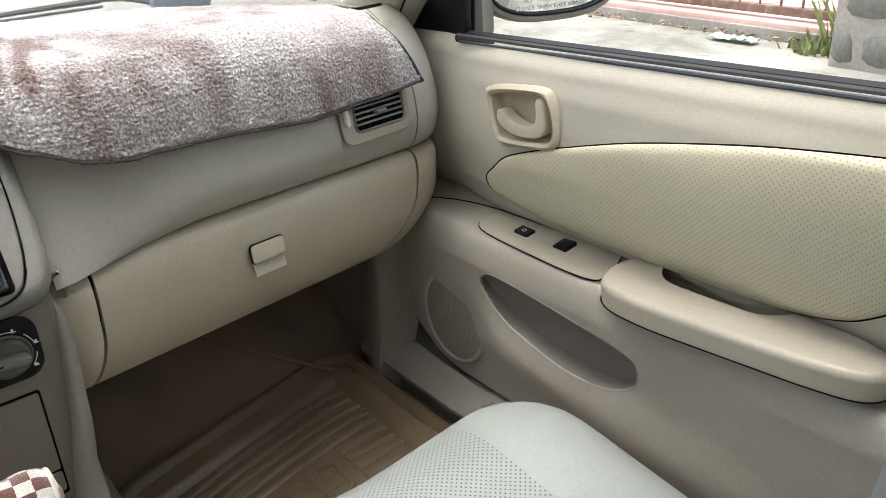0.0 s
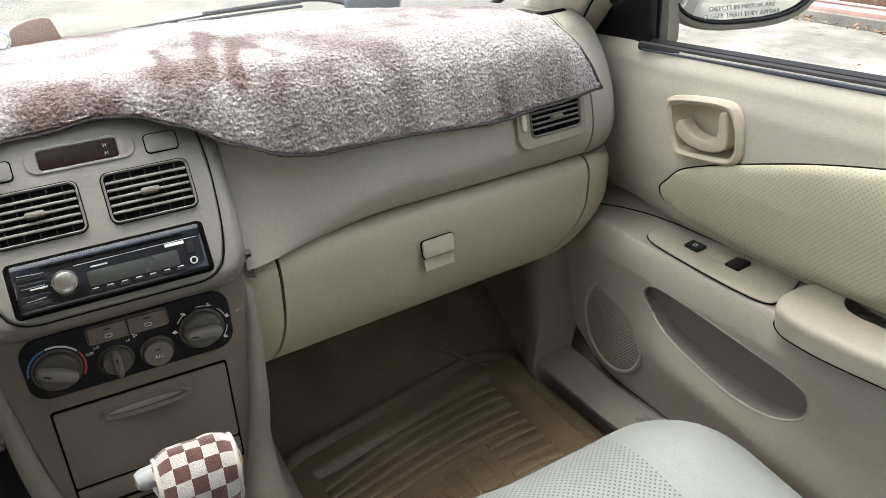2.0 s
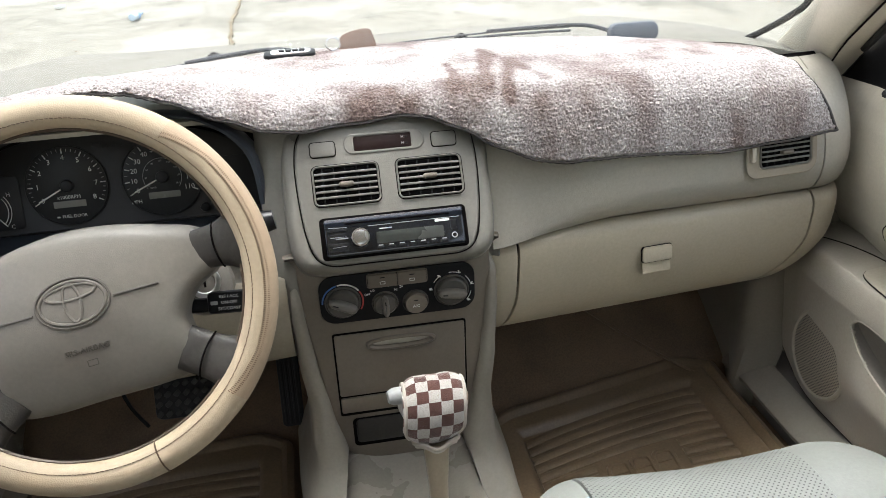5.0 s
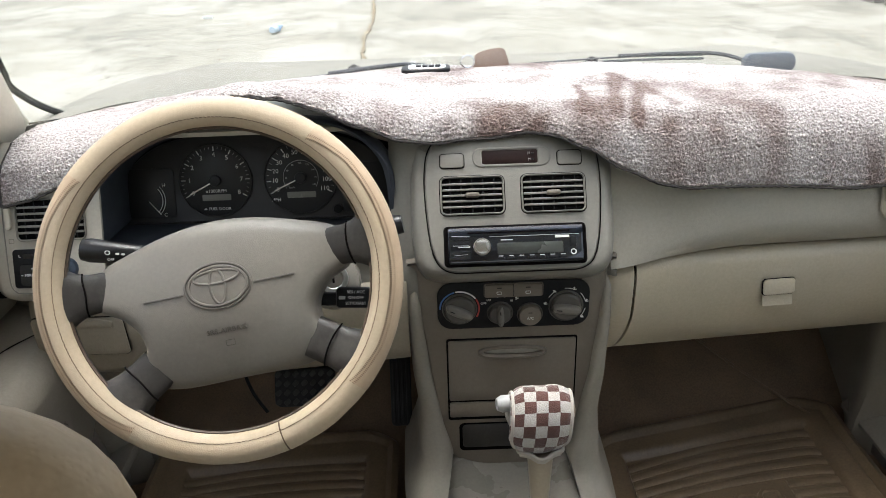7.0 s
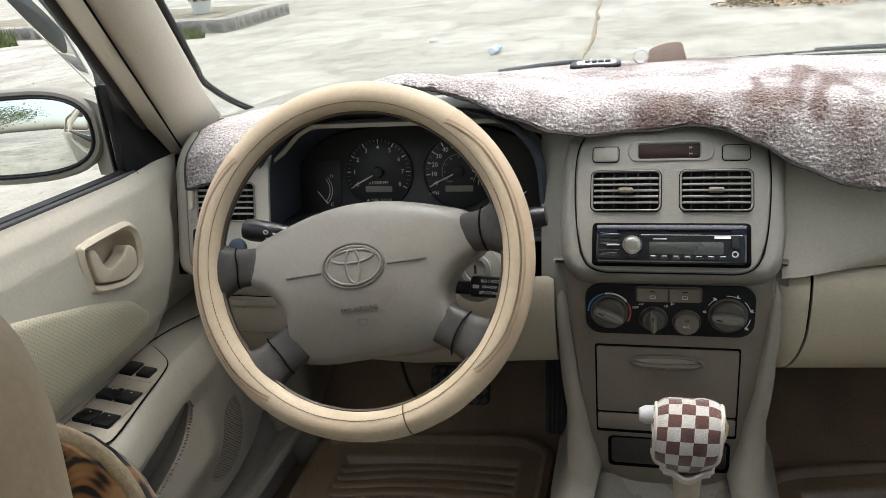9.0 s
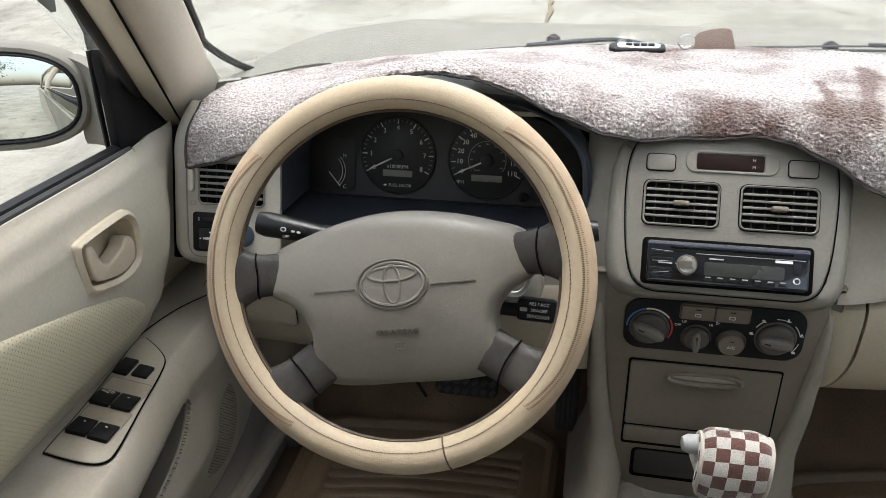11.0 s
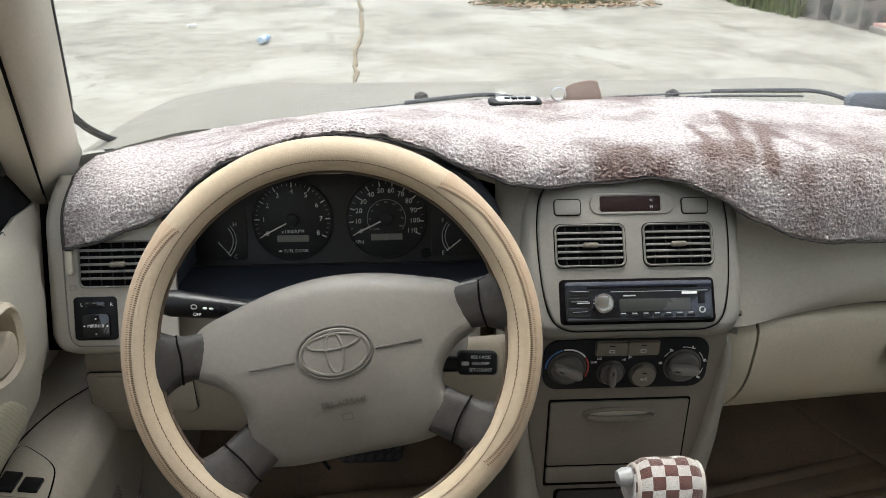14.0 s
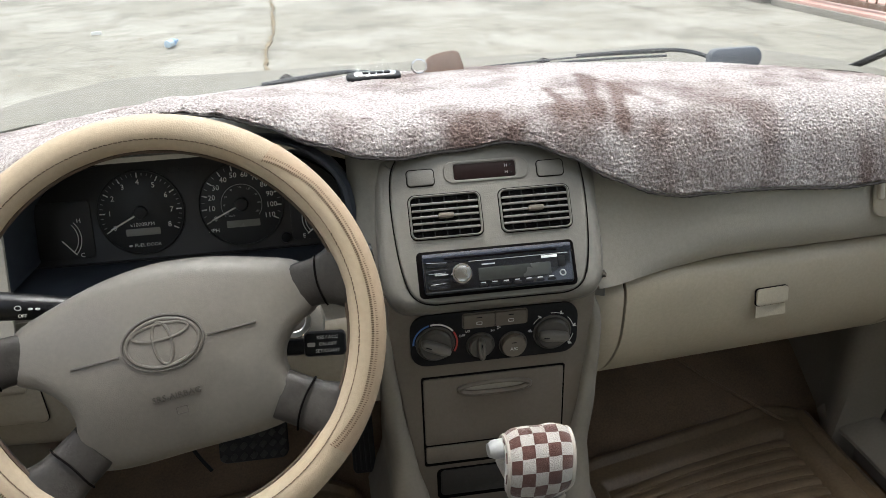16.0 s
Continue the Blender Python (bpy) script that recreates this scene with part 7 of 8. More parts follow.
    for q, lift in ((1.0, 0.003), (0.995, -0.003), (0.98, -0.0065), (0.955, -0.0085), (0.91, -0.0105), (0.85, -0.0115), (0.7, -0.0125), (0.5, -0.0135), (0.3, -0.014), (0.1, -0.014)):
        ring = []
        for p in ins:
            z = cz + (p.y - cz) * q
            y = cy + (p.x - cy) * (1 - (1 - q) * 0.999)
            ring.append(P(y, z, ins_d(y, z) + lift))
        rings.append(ring)
    leather = part("leather_insert", loft(Mesh(), rings), INSERT, e, "perforated cream leather door insert", 60)
    part("insert_seam", tube(Mesh(), [p + V(-s * 0.0055, 0, 0) for p in rings[0]], 0.0011, 5, True), DARK, leather)

    # inner handle: deep bowl, rim and lever
    part("handle_rim", ring_plate(Mesh(), HO, HI, 0.010 if s > 0 else 0.012, 0.0045, H @ pose(0, 0, -0.003)), HANDLE, e, "rounded rim of the door handle")
    m = Mesh()
    loft(m, [[H @ V(x * q, y * q, z) for x, y in HI] for q, z in ((1.0, 0.004), (0.985, -0.010), (0.93, -0.017), (0.8, -0.020))], caps=False)
    m.add([H @ V(x * 0.8, y * 0.8, -0.020) for x, y in HI], [tuple(range(len(HI)))])
    part("handle_bowl", m, HANDLE, e, "shaded bowl behind the handle", 60)
    lever = [tuple(p) for p in smooth_loop(lever, 3)]
    part("handle_lever", plate(Mesh(), lever, 0.018, 0.003, H @ pose(0, 0, -0.012), steps=3), HANDLE, e, "moulded beige pull lever", 60)
    part("handle_screw", plate(Mesh(), oval(0.006, 0.006, 12), 0.001, 0.0003, H @ pose(0.02 if s > 0 else -0.004, 0.02 if s > 0 else 0.014, -0.0185)), BLACK, e)

    # window seal and mirror triangle
    ty = 0.083 if s > 0 else 0.0
    pts = [P(y, belt(y) - 0.002, 0.031) for y in (0.778 + ty, 0.6, 0.4, 0.2, 0.0, -0.12)]
    part("inner_seal", tube(Mesh(), pts, 0.0065, 8), BLACK_SOFT, e, "black window seal")
    # the lip's blue is reflected sky put into its colour
    part("seal_lip", tube(Mesh(), [p + V(-s * 0.008, -0.012 if k == 0 else 0, -0.002) for k, p in enumerate(pts)], [0.0012] + [0.003] * (len(pts) - 1), 8), mat("sky_tinted_seal", (0.035, 0.04, 0.055), 0.4, bump=0.0), e)
    part("outer_seal", tube(Mesh(), [p + V(s * 0.022, 0, -0.004) for p in pts], 0.011, 8), BLACK, e)
    part("outer_skin", box(Mesh(), (0.03, 1.1, 0.58), pose(s * 0.815, 0.40, 0.28), 0.01), PAINT, e, "champagne outer door skin")
    part("mirror_triangle", plate(Mesh(), [((y + ty) * -s, z) for y, z in ((p[0], p[1]) for p in smooth_loop([(0.786, 0.874), (0.781, 0.94), (0.776, 1.005), (0.788, 1.012), (0.815, 0.985), (0.855, 0.935), (0.893, 0.893), (0.912, 0.870), (0.855, 0.862)], 3))], 0.012, 0.005,
                                   frame_of((s * 0.768, 0, 0), (0, -s, 0), (0, 0, 1))), BLACK, e, "black plastic triangle below the mirror")
    part("window_frame", strip(Mesh(), [(s * 0.779, 0.789 + ty, 0.872), (s * 0.776, 0.784 + ty, 0.94), (s * 0.770, 0.779 + ty, 1.012)], 0.008, 0.012, (0, 1, 0), 0.004, (1, 0, 0)), BLACK_SOFT, e, "black window channel")
    part("frame_upper", strip(Mesh(), [pillar_line(s, z, 2) + V(s * 0.010, -0.002, 0) for z in (0.935, 1.06, 1.14, 1.22, 1.30, 1.34)], 0.011, 0.012, (0.0, 0.9, 0.5), 0.012, (1, 0, 0.3)), BLACK_SOFT, e, "black window frame")

    # outside mirror
    mir = part("door_mirror", Mesh(), PAINT, e, "champagne door mirror")
    m = Mesh()
    MY, MZ, MX = (0.882, 0.95, 0.955) if s > 0 else (0.805, 0.936, 0.950)
    ml = oval(0.235, 0.138 if s > 0 else 0.122, 36, e=2.7)
    MM = frame_of((s * MX, MY, MZ), (1, -0.34 if s > 0 else 0.3, 0), (0, 0.07, 1))
    rings = []
    for q, g, z in ((1.0, 0.0, 0.003), (1.0, 0.002, 0.006), (1.0, 0.007, 0.005), (1.0, 0.010, 0.0), (1.0, 0.011, -0.012), (1.0, 0.009, -0.04), (0.9, 0.006, -0.075), (0.65, 0, -0.1), (0.3, 0, -0.112)):
        rings.append([MM @ V(x * q, y * q, z) for x, y in inset(ml, -g)])
    loft(m, rings, caps=False)
    mir.data = m.data("door_mirror")
    mir.data.materials.append(PAINT)
    part("mirror_seal", ring_plate(Mesh(), ml, [(x * 0.955, y * 0.93) for x, y in ml], 0.004, 0.002, MM @ pose(0, 0, 0.003)), BLACK, mir)
    part("mirror_glass", plate(Mesh(), [(x * 0.965, y * 0.945) for x, y in ml], 0.002, 0.0005, MM @ pose(0, 0, 0.0)), MIRROR, mir, "mirror glass")
    def foot_at(u, v):
        z = lerp(0.858, lerp(0.985, 0.965, u), v)
        x, y = lerp(0.852, 0.782, u), lerp(0.846, 0.801, u) + ty
        return V(s * x, y + 0.012 * math.sin(u * math.pi) + quarter(z - 0.858, 0.012, 0.02), z + 0.004 * (1 - v) * u)

    part("mirror_foot", sheet(Mesh(), foot_at, 14, 20, 0.02), PAINT, mir, "painted mirror foot", 60)
    if s > 0:
        for tx, y in (("OBJECTS IN MIRROR ARE", -0.045), ("CLOSER THAN THEY APPEAR", -0.056)):
            lettering("letter", tx, 0.0095, MM @ pose(-0.005, y, 0.0025), GREY_INK, mir)

    # switches on the ledge
    L0 = frame_of((s * 0.7, 0.0, 0.6252), (0, -1, 0) if s > 0 else (0, 1, 0), (s * 1, 0, 0.147))

    def LP(y, x):
        return L0 @ pose(y * (-1 if s > 0 else 1), (x - 0.70) * 1.0, 0.0)

    if s > 0:
        pl_ = [tuple(p) for p in smooth_loop([(-0.775, -0.002), (-0.79, 0.03), (-0.775, 0.05), (-0.70, 0.055), (-0.58, 0.062), (-0.565, 0.055), (-0.553, 0.01), (-0.57, -0.008), (-0.66, -0.010)], 5)]
    else:
        pl_ = [tuple(p) for p in smooth_loop([(0.728, 0.046), (0.722, 0.030), (0.700, 0.001), (0.672, -0.0105), (0.60, -0.0225), (0.53, -0.0345), (0.506, -0.033), (0.497, -0.014), (0.497, 0.030), (0.505, 0.036), (0.569, 0.038), (0.65, 0.044), (0.71, 0.05)], 5)]
    part("switch_gap", plate(Mesh(), inset(pl_, -0.0010 if s > 0 else -0.0017), 0.0014, 0.0003, L0), DARK, e)
    plate_ = part("switch_plate", plate(Mesh(), pl_, 0.0026, 0.001, L0), GRIP, e, "beige window switch plate")

    def switch(y, x, w, h, tilt=0, mt=BLACK, lab="black window switch"):
        o = part("switch", plate(Mesh(), rrect(w, h, 0.002), 0.0052, 0.001, LP(y, x) @ pose(0, 0, 0.001, 0, tilt, 0)), mt, plate_, lab)
        return o

    if s > 0:
        k = switch(0.713, 0.726, 0.026, 0.018, 0, BLACK, "black door lock switch")
        part("mark", ring_plate(Mesh(), rrect(0.006, 0.006, 0.001, 2), rrect(0.0045, 0.0045, 0.0005, 2), 0.0003, 0.0001, LP(0.713, 0.726) @ pose(0, 0, 0.0062)), WHITE_INK, k)
        switch(0.642, 0.732, 0.024, 0.024, -6)
        part("switch_well", plate(Mesh(), rrect(0.024, 0.026, 0.004), 0.0008, 0.0003, LP(0.667, 0.732) @ pose(0, 0, 0.0024)), DOOR_LOW, plate_)
    else:
        switch(0.662, 0.733, 0.032, 0.020)
        switch(0.660, 0.708, 0.023, 0.021)
        for y, x, w in ((0.599, 0.7245, 0.029), (0.599, 0.6965, 0.029), (0.545, 0.7205, 0.029), (0.544, 0.6925, 0.029)):
            k = switch(y, x, w, 0.0255, 6)
            part("mark", plate(Mesh(), rrect(0.0015, 0.003, 0.0004, 1), 0.0003, 0.0001, LP(y, x) @ pose(0.007, 0, 0.0062)), WHITE_INK, k)
        lettering("letter", "AUTO", 0.006, LP(0.604, 0.7245) @ pose(0.004, 0, 0.0066, 0, 0, -90), WHITE_INK, plate_)
        for y, x in ((0.613, 0.7105), (0.558, 0.7065)):
            # toned darker than the plate so the wells read as sunken
            part("switch_well", plate(Mesh(), rrect(0.054, 0.056, 0.005), 0.0004, 0.0001, LP(y, x) @ pose(0, 0, 0.0024)), KNEE, plate_, "sunken well of the window switches")
            part("well_gap", tube(Mesh(), [LP(y, x) @ V(p[0], p[1], 0.0026) for p in rrect(0.054, 0.056, 0.005)], 0.0006, 4, True), POCKET, plate_)

    # pull grip behind the switches
    if s > 0:
        plan = [(0.650, 0.475), (0.655, 0.507), (0.670, 0.531), (0.695, 0.543), (0.724, 0.543), (0.748, 0.532), (0.752, 0.490), (0.748, 0.474), (0.735, 0.468), (0.726, 0.456), (0.724, 0.43), (0.724, 0.385),
                (0.726, 0.350), (0.735, 0.334), (0.745, 0.327), (0.749, 0.30), (0.746, 0.26), (0.737, 0.222), (0.716, 0.198), (0.690, 0.196), (0.671, 0.216), (0.662, 0.26), (0.657, 0.32), (0.652, 0.39), (0.649, 0.44)]
        plan = [tuple(p) for p in smooth_loop(plan, 5)]
        G0 = frame_of((0.69, 0.37, 0.627), (1, 0, 0.06), (0, 1, -0.045)) @ pose(-0.69, -0.37, 0)
        grip = part("pull_grip", plate(Mesh(), inset(plan, 0.004), 0.031, 0.010, G0, steps=7), GRIP, e, "rounded beige pull grip with a finger slot", 70)
        part("grip_gap", tube(Mesh(), [G0 @ V(x, y, 0.001) for x, y in inset(plan, 0.0032)], 0.0008, 6, True), DARK, grip, "dark joint round the grip")
        slot = [tuple(p) for p in smooth_loop([(0.718, 0.458), (0.747, 0.466), (0.752, 0.44), (0.752, 0.37), (0.748, 0.336), (0.720, 0.340), (0.714, 0.385)], 4)]
        part("finger_slot", plate(Mesh(), slot, 0.004, 0.001, G0 @ pose(0, 0, 0.012)), DOOR_LOW, e, "floor of the finger slot")
        part("slot_rib", tube(Mesh(), [G0 @ V(x, y, 0.017) for x, y in ((0.738, 0.458), (0.736, 0.42), (0.736, 0.38), (0.735, 0.345))], 0.0014, 5), DOOR_LOW, e)
        part("slot_shadow_gap", tube(Mesh(), [G0 @ V(x, y, 0.0158) for x, y in ((0.7395, 0.458), (0.7385, 0.42), (0.7385, 0.38), (0.7375, 0.345))], 0.0011, 5), DARK, e)
        part("screw_cap", plate(Mesh(), oval(0.006, 0.006, 10), 0.001, 0.0003, G0 @ pose(0.738, 0.462, 0.024)), DARK, grip)
    return e


SPEAKER = dotted("pierced_grille", (0.31, 0.275, 0.225), (0.06, 0.055, 0.045), 0.0042, turn=(45, 0, 0), flat=(0, 1, 1), size=0.3, rough=0.55)
MIRROR = mat("mirror_silver", (0.82, 0.86, 0.84), 0.02, 1.0, var=0.01, bump=0.0, rvar=0.0)
door(1, 0.0, "passenger_door", "beige car door panel with leather insert, map pocket and pull grip")
door(-1, -0.06, "driver_door", "beige car door panel with leather insert and four window switches")

# rain visor above the driver's window: a clear plate with smoked ends
VISOR = mat("smoked_acrylic", (0.05, 0.06, 0.06), 0.2, bump=0.0, var=0.05)
visor = thing("rain_visor", (-0.79, 0.66, 1.17), "clear acrylic rain visor with smoked grey ends", "rain visor")
VP = frame_of((-0.79, 0.014, -0.022), (0, 1, 0), (0, 0, 1))
clear = part("pane", plate(Mesh(), [(0.52, 1.30), (0.685, 1.13), (0.785, 1.026), (0.807, 1.008), (0.828, 1.018), (0.80, 1.055), (0.757, 1.122), (0.58, 1.33)], 0.002, 0.0005, VP), GLASS, visor, "clear acrylic plate")
clear.visible_shadow = False
part("smoked_end", plate(Mesh(), [tuple(p) for p in smooth_loop([(0.788, 1.026), (0.807, 1.009), (0.827, 1.018), (0.80, 1.055), (0.757, 1.122), (0.58, 1.33), (0.57, 1.325), (0.742, 1.12), (0.782, 1.058), (0.785, 1.04)], 3)], 0.0005, 0.0001, VP @ pose(0, 0, 0.0025)), VISOR, visor, "smoked grey end and edge")
part("smoked_patch", plate(Mesh(), [tuple(p) for p in smooth_loop([(0.735, 1.084), (0.745, 1.104), (0.735, 1.122), (0.69, 1.165), (0.66, 1.175), (0.66, 1.158)], 3)], 0.0005, 0.0001, VP @ pose(0, 0, 0.0025)), VISOR, visor, "smoked grey patch")

# ---- seats ----
TIGER = bpy.data.materials.new("tiger_print_plush")
TIGER.use_nodes = True
tn, tk = TIGER.node_tree.nodes, TIGER.node_tree.links
tb = tn["Principled BSDF"]
ttc = tn.new("ShaderNodeTexCoord")
tw = tn.new("ShaderNodeTexNoise")
tw.inputs["Scale"].default_value, tw.inputs["Detail"].default_value, tw.inputs["Distortion"].default_value = 26.0, 2.5, 1.6
tk.new(ttc.outputs["Object"], tw.inputs["Vector"])
tr = tn.new("ShaderNodeValToRGB")
tr.color_ramp.elements[0].position, tr.color_ramp.elements[0].color = 0.49, (0.012, 0.007, 0.004, 1)
tr.color_ramp.elements[1].position, tr.color_ramp.elements[1].color = 0.54, (0.27, 0.12, 0.035, 1)
e2 = tr.color_ramp.elements.new(0.62)
e2.color = (0.36, 0.2, 0.08, 1)
tk.new(tw.outputs["Fac"], tr.inputs["Fac"])
tk.new(tr.outputs[0], tb.inputs["Base Color"])
tb.inputs["Roughness"].default_value = 0.95
tb.inputs["Sheen Weight"].default_value = 0.3
TAN = mat("tan_headrest_leather", (0.42, 0.33, 0.23), 0.5, cells=True, grain=420, bump=0.15, var=0.08)


def pillow(m, M, w, h, d, e=3.2, n=36, layers=9, bulge=1.0):
    """A rounded cushion, w wide, h high and d deep, centred on the pose."""
    rings = []
    for k in range(layers + 1):
        a = lerp(-math.pi / 2, math.pi / 2, k / layers)
        q = max(0.02, math.cos(a) ** 0.5)
        rings.append([M @ V(x * q, y * q, d / 2 * math.sin(a) * bulge) for x, y in oval(w, h, n, e=e)])
    return loft(m, rings)


SEAM = mat("grey_leather_seam", (0.17, 0.17, 0.155), 0.7, bump=0.0)


def seat_cushion(cx, y0, y1, w, z, name, label):
    e = thing(name, (cx, (y0 + y1) / 2, 0.27), label, "car seat", group="front seats")

    def shape(u, v, side=0.0):
        a = lerp(-1, 1, u)
        y = lerp(y1, y0, v)
        fr = max(0.0, 1 - v * 5.2)
        rnd = math.sqrt(max(0, 1 - fr ** 2))
        zz = z - 0.03 * v + 0.011 * math.exp(-((abs(a) - 0.76) / 0.17) ** 2) - 0.010 * (1 - min(1, abs(a) / 0.6)) - 0.03 * v
        ed = max(0.0, (abs(a) - 0.82) / 0.18)
        zz -= 0.10 * ed ** 2
        zz -= 0.11 * (1 - rnd)
        yc = y - 0.13 * abs(a) ** 8 * (1 - v)
        return V(cx + a * w / 2 * (1 - 0.06 * fr ** 2), yc, zz)

    part("base", loft(Mesh(), [[V(cx + x * q, (y0 + y1) / 2 - 0.02 + y * q, zz) for x, y in rrect(w * 0.94, (y1 - y0) * 0.92, 0.08, 6)] for zz, q in ((0.28, 0.9), (0.34, 0.97), (0.42, 1.0), (z - 0.09, 1.0))]), LEATHER, e, "pale seat base")
    part("cushion_centre", sheet(Mesh(), lambda u, v: shape(lerp(0.163, 0.757, u), v) + V(0, 0, 0.001), 40, 50, 0.03), LEATHER_DOT, e, "perforated pale leather seat centre", 60)
    part("cushion_bolster", sheet(Mesh(), lambda u, v: shape(lerp(0.761, 1.0, u), v), 24, 50, 0.03), LEATHER, e, "smooth pale leather side bolster", 60)
    part("cushion_bolster", sheet(Mesh(), lambda u, v: shape(lerp(0.0, 0.159, u), v), 18, 50, 0.03), LEATHER, e, "smooth pale leather side bolster", 60)
    for u0 in (0.161, 0.759):
        part("seam", tube(Mesh(), [shape(u0, k / 40) + V(0, 0, 0.0004) for k in range(41)], 0.0018, 6), SEAM, e)
    part("centre_seam", tube(Mesh(), [shape(0.445, k / 40) + V(0, 0, 0.0018) for k in range(41)], 0.0011, 5), SEAM, e)
    part("edge_piping", tube(Mesh(), [shape(0.935, k / 40) + V(0, 0, 0.001) for k in range(41)], 0.0016, 5), LEATHER, e)
    return e


ps = seat_cushion(0.347, 0.05, 0.606, 0.494, 0.503, "passenger_seat", "pale perforated leather passenger seat")
part("backrest", pillow(Mesh(), pose(0.37, -0.06, 0.72, 78, 0, 0), 0.48, 0.62, 0.16), LEATHER, ps, "pale leather backrest")
ds = seat_cushion(-0.37, 0.05, 0.52, 0.49, 0.44, "driver_seat", "driver's seat with a tiger print back cover and tan headrest")
part("backrest", pillow(Mesh(), pose(-0.39, 0.05, 0.63, 82, 0, 0), 0.24, 0.42, 0.10, 2.4), LEATHER, ds, "pale leather backrest")
CREAM = mat("cream_plush", (0.48, 0.38, 0.24), 0.95, var=0.2, fine=300, grain=350, bump=0.8)
BC = pose(-0.395, 0.075, 0.688, 82, 0, 0)
part("back_cover", pillow(Mesh(), BC, 0.245, 0.50, 0.10, 4.5), TIGER, ds, "tiger print plush back cover")
part("cover_rim", tube(Mesh(), [BC @ V(x * 0.97, y * 0.985, 0.0) for x, y in oval(0.245, 0.50, 48, e=4.5)], 0.0062, 10, True), CREAM, ds, "cream plush rim of the back cover")
part("headrest", pillow(Mesh(), pose(-0.314, -0.05, 1.003, 84, 0, 0), 0.25, 0.195, 0.085, 4.0), TAN, ds, "tan leather headrest")
for x in (-0.36, -0.27):
    part("headrest_post", tube(Mesh(), [(x, 0.02, 0.80), (x, -0.05, 0.94)], 0.006, 8), CHROME, ds)

# ---- floor mats ----


def floor_mat(cx, y0, y1, w, z, skew, name, seed):
    e = thing(name, (cx, (y0 + y1) / 2, z), "brown moulded rubber floor mat with raised ribs and a lip", "floor mat", group="floor mats")

    def at(u, v):
        x = cx + lerp(-w / 2, w / 2, u)
        y = lerp(y1 + skew * (u - 0.5) - 0.05 * max(0.0, (u - 0.82) / 0.18) ** 2 - 0.03 * max(0.0, (0.12 - u) / 0.12) ** 2, y0, v)
        d = min(min(u, 1 - u) * w, v * (y1 - y0))
        h = ramp(d, [(0.0, 0.024), (0.008, 0.030), (0.016, 0.017), (0.05, 0.014), (0.06, 0.002), (0.2, 0.0)])
        return V(x, y, z + h + 0.05 * max(0.0, 0.10 - v * (y1 - y0)) + 0.002 * noise.noise(V(x * 6, y * 6, seed)))

    part("sheet", sheet(Mesh(), at, 120, 130, 0.005), MATTING, e, "", 60)
    for k in range(15):
        v = 0.105 + 0.038 * k
        for seg in ((0.13, 0.34), (0.68, 0.87)) if 4 < k < 9 else ((0.13, 0.87),):
            pts = [at(lerp(seg[0], seg[1], q / 16), v + 0.16 * (lerp(seg[0], seg[1], q / 16) - 0.55) ** 2) + V(0, 0, 0.003) for q in range(17)]
            part("rib", strip(Mesh(), pts, 0.0185, 0.0185, (0, 1, 0), 0.011, (0, 0, 1)), MATTING, e)
    for u, v in ((0.42, 0.36), (0.51, 0.36), (0.60, 0.36)):
        loop_ = [at(u + a, v + b) + V(0, 0, 0.004) for a, b in smooth_loop([(-0.035, -0.045), (0.03, -0.045), (0.035, 0.0), (0.03, 0.05), (-0.035, 0.05)], 4)]
        part("raised_loop", tube(Mesh(), loop_, 0.005, 6, True), MATTING, e)
    for v in (0.345, 0.385):
        part("cross_rib", tube(Mesh(), [at(lerp(0.37, 0.65, q / 8), v) + V(0, 0, 0.003) for q in range(9)], 0.004, 6), MATTING, e)


floor_mat(0.392, 0.42, 1.05, 0.475, 0.272, 0.12, "floor_mat", 3)
floor_mat(-0.405, 0.42, 1.03, 0.43, 0.268, 0.04, "floor_mat", 5)

# ---- pedals ----
WORN = mat("worn_grey_rubber", (0.05, 0.048, 0.045), 0.6, var=0.3, bump=0.2)
pedal = thing("brake_pedal", (-0.345, 1.02, 0.4), "black rubber brake pedal with a diamond tread", "pedal")
PD = frame_of((-0.345, 1.0, 0.43), (1, 0, 0.0), (0, 0.5, 1))
part("pad", plate(Mesh(), rrect(0.105, 0.066, 0.012), 0.014, 0.004, PD), BLACK_SOFT, pedal, "black rubber pad")
for i in range(7):
    for j in range(4):
        part("tread", plate(Mesh(), rrect(0.011, 0.008, 0.002, 2), 0.003, 0.001, PD @ pose(-0.045 + i * 0.015, -0.024 + j * 0.016, 0.0135, 0, 0, 45)), WORN, pedal)
part("arm", tube(Mesh(), [PD @ V(0.03, 0, -0.005), V(-0.32, 1.12, 0.6), V(-0.32, 1.14, 0.7)], 0.01, 8), BLACK, pedal)
acc = thing("accelerator_pedal", (-0.178, 1.02, 0.36), "narrow black ribbed accelerator pedal", "pedal")
PA = frame_of((-0.178, 1.0, 0.42), (1, 0, 0), (0, 0.4, 1))
part("pad", plate(Mesh(), rrect(0.036, 0.13, 0.008), 0.012, 0.003, PA), BLACK_SOFT, acc)
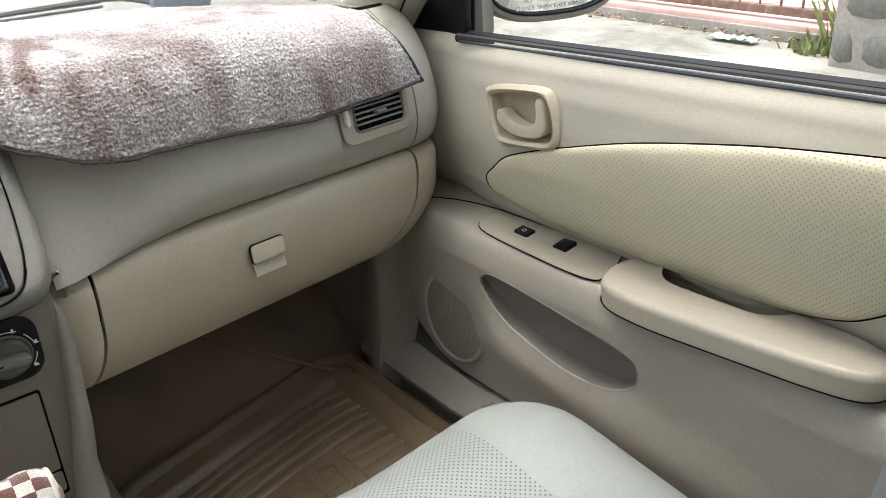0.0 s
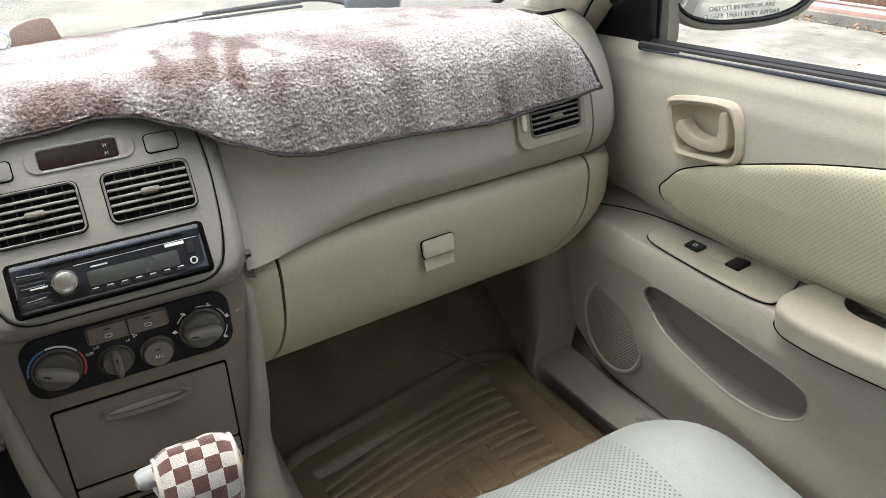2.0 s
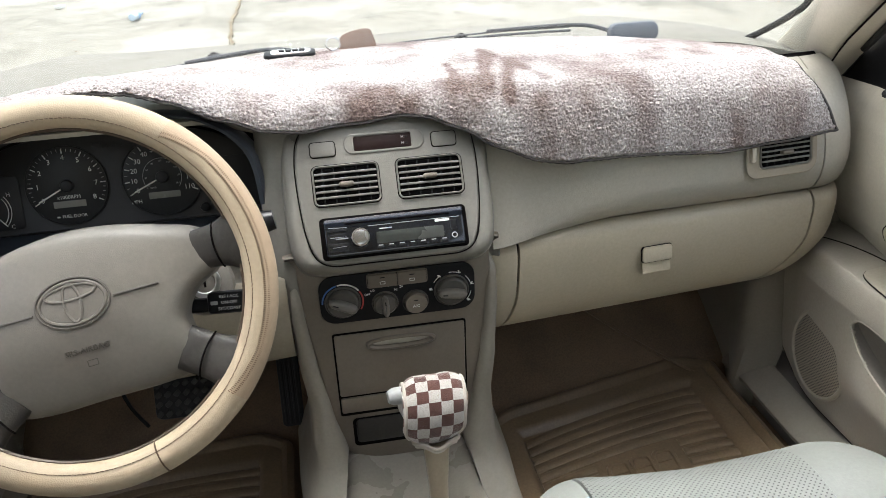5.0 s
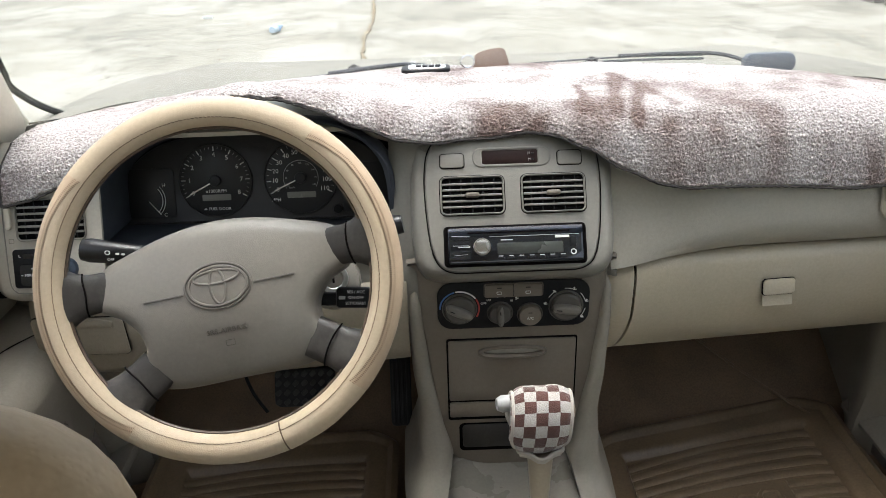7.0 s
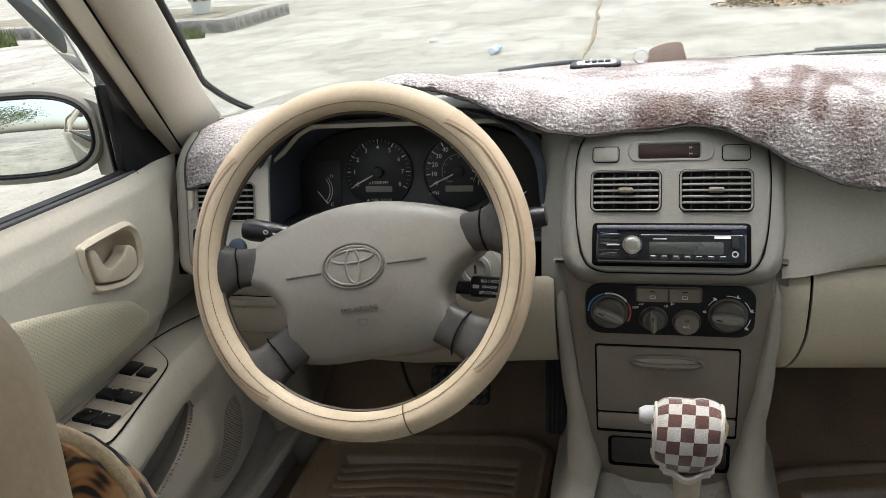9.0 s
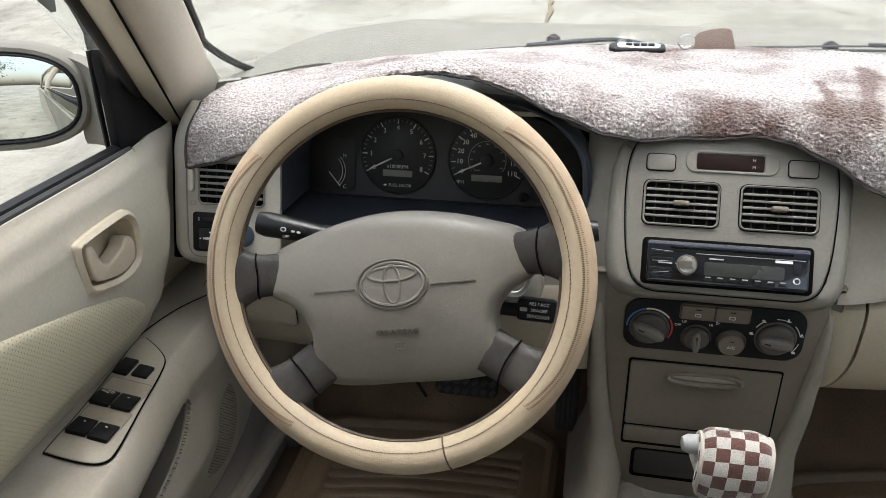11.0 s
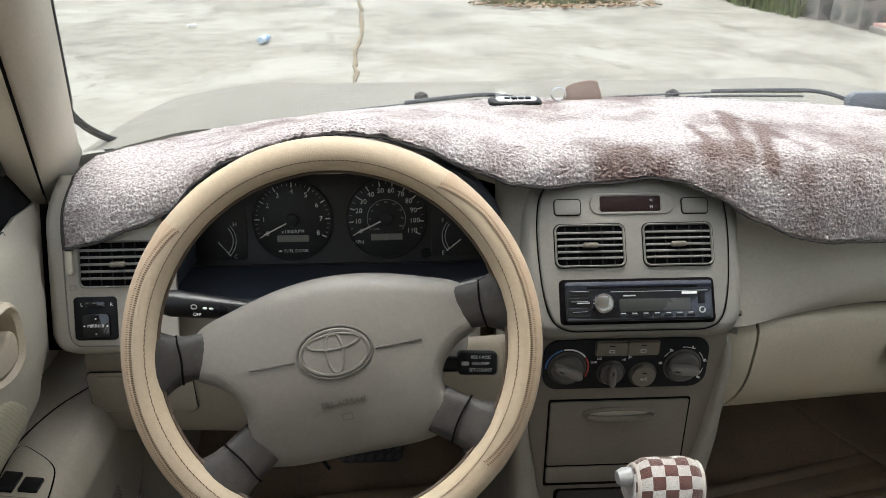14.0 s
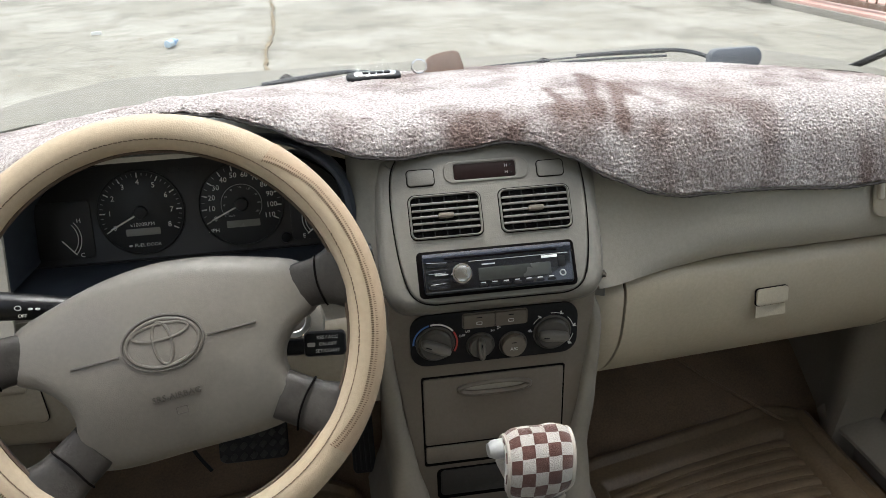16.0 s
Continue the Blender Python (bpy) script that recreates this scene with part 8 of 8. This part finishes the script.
for j in range(4):
    part("ridge", plate(Mesh(), rrect(0.004, 0.12, 0.001, 2), 0.003, 0.001, PA @ pose(-0.0115 + j * 0.0077, 0, 0.0118)), BLACK_SOFT, acc)
cable = thing("footwell_cable", (-0.45, 1.05, 0.45), "thin dark loose cable hanging in the driver's footwell", "cable")
part("wire", tube(Mesh(), smooth_loop([(-0.44, 1.02, 0.56), (-0.45, 1.0, 0.49), (-0.435, 0.98, 0.44), (-0.41, 0.97, 0.40)], 6, False), 0.003, 6), BLACK, cable)

# ---- keys on the dash cover ----
keys = thing("car_keys", (-0.07, 1.135, 0.955), "black car key with ring and brown leather tag on plush", "keys")
kx, ky, kz = -0.113, 1.118, 0.9495
fobm = frame_of((kx, ky, kz), (1, 0.02, 0), (0, 1, 0.12))
part("remote", plate(Mesh(), rrect(0.080, 0.036, 0.010), 0.011, 0.004, fobm, steps=3), BLACK, keys, "black key remote")
part("remote_trim", plate(Mesh(), rrect(0.062, 0.026, 0.008), 0.002, 0.0008, fobm @ pose(0.002, -0.001, 0.0105)), SILVER, keys, "silver remote face")
for k in range(4):
    part("remote_button", plate(Mesh(), rrect(0.009, 0.012, 0.002, 2), 0.002, 0.0006, fobm @ pose(-0.012 + k * 0.0105, -0.002, 0.0122)), BLACK, keys)
m = Mesh()
tube(m, [V(-0.044 + 0.011 * math.cos(a), 1.13, 0.964 + 0.011 * math.sin(a)) for a in (2 * math.pi * k / 24 for k in range(24))], 0.0014, 6, True)
part("ring", m, CHROME, keys, "steel split ring")
TAG = mat("brown_tag_leather", (0.2, 0.125, 0.09), 0.6, cells=True, grain=350, bump=0.25)
TM = frame_of((-0.004, 1.142, 0.964), (1, 0, 0.06), (-0.06, 0.35, 1))
part("tag", plate(Mesh(), [tuple(p) for p in smooth_loop([(-0.026, -0.018), (0.026, -0.018), (0.027, 0.01), (0.02, 0.018), (0.0, 0.018), (-0.022, 0.012), (-0.027, 0.0)], 5)], 0.005, 0.002, TM @ pose(-0.002, 0, -0.002)), TAG, keys, "brown stitched leather tag")
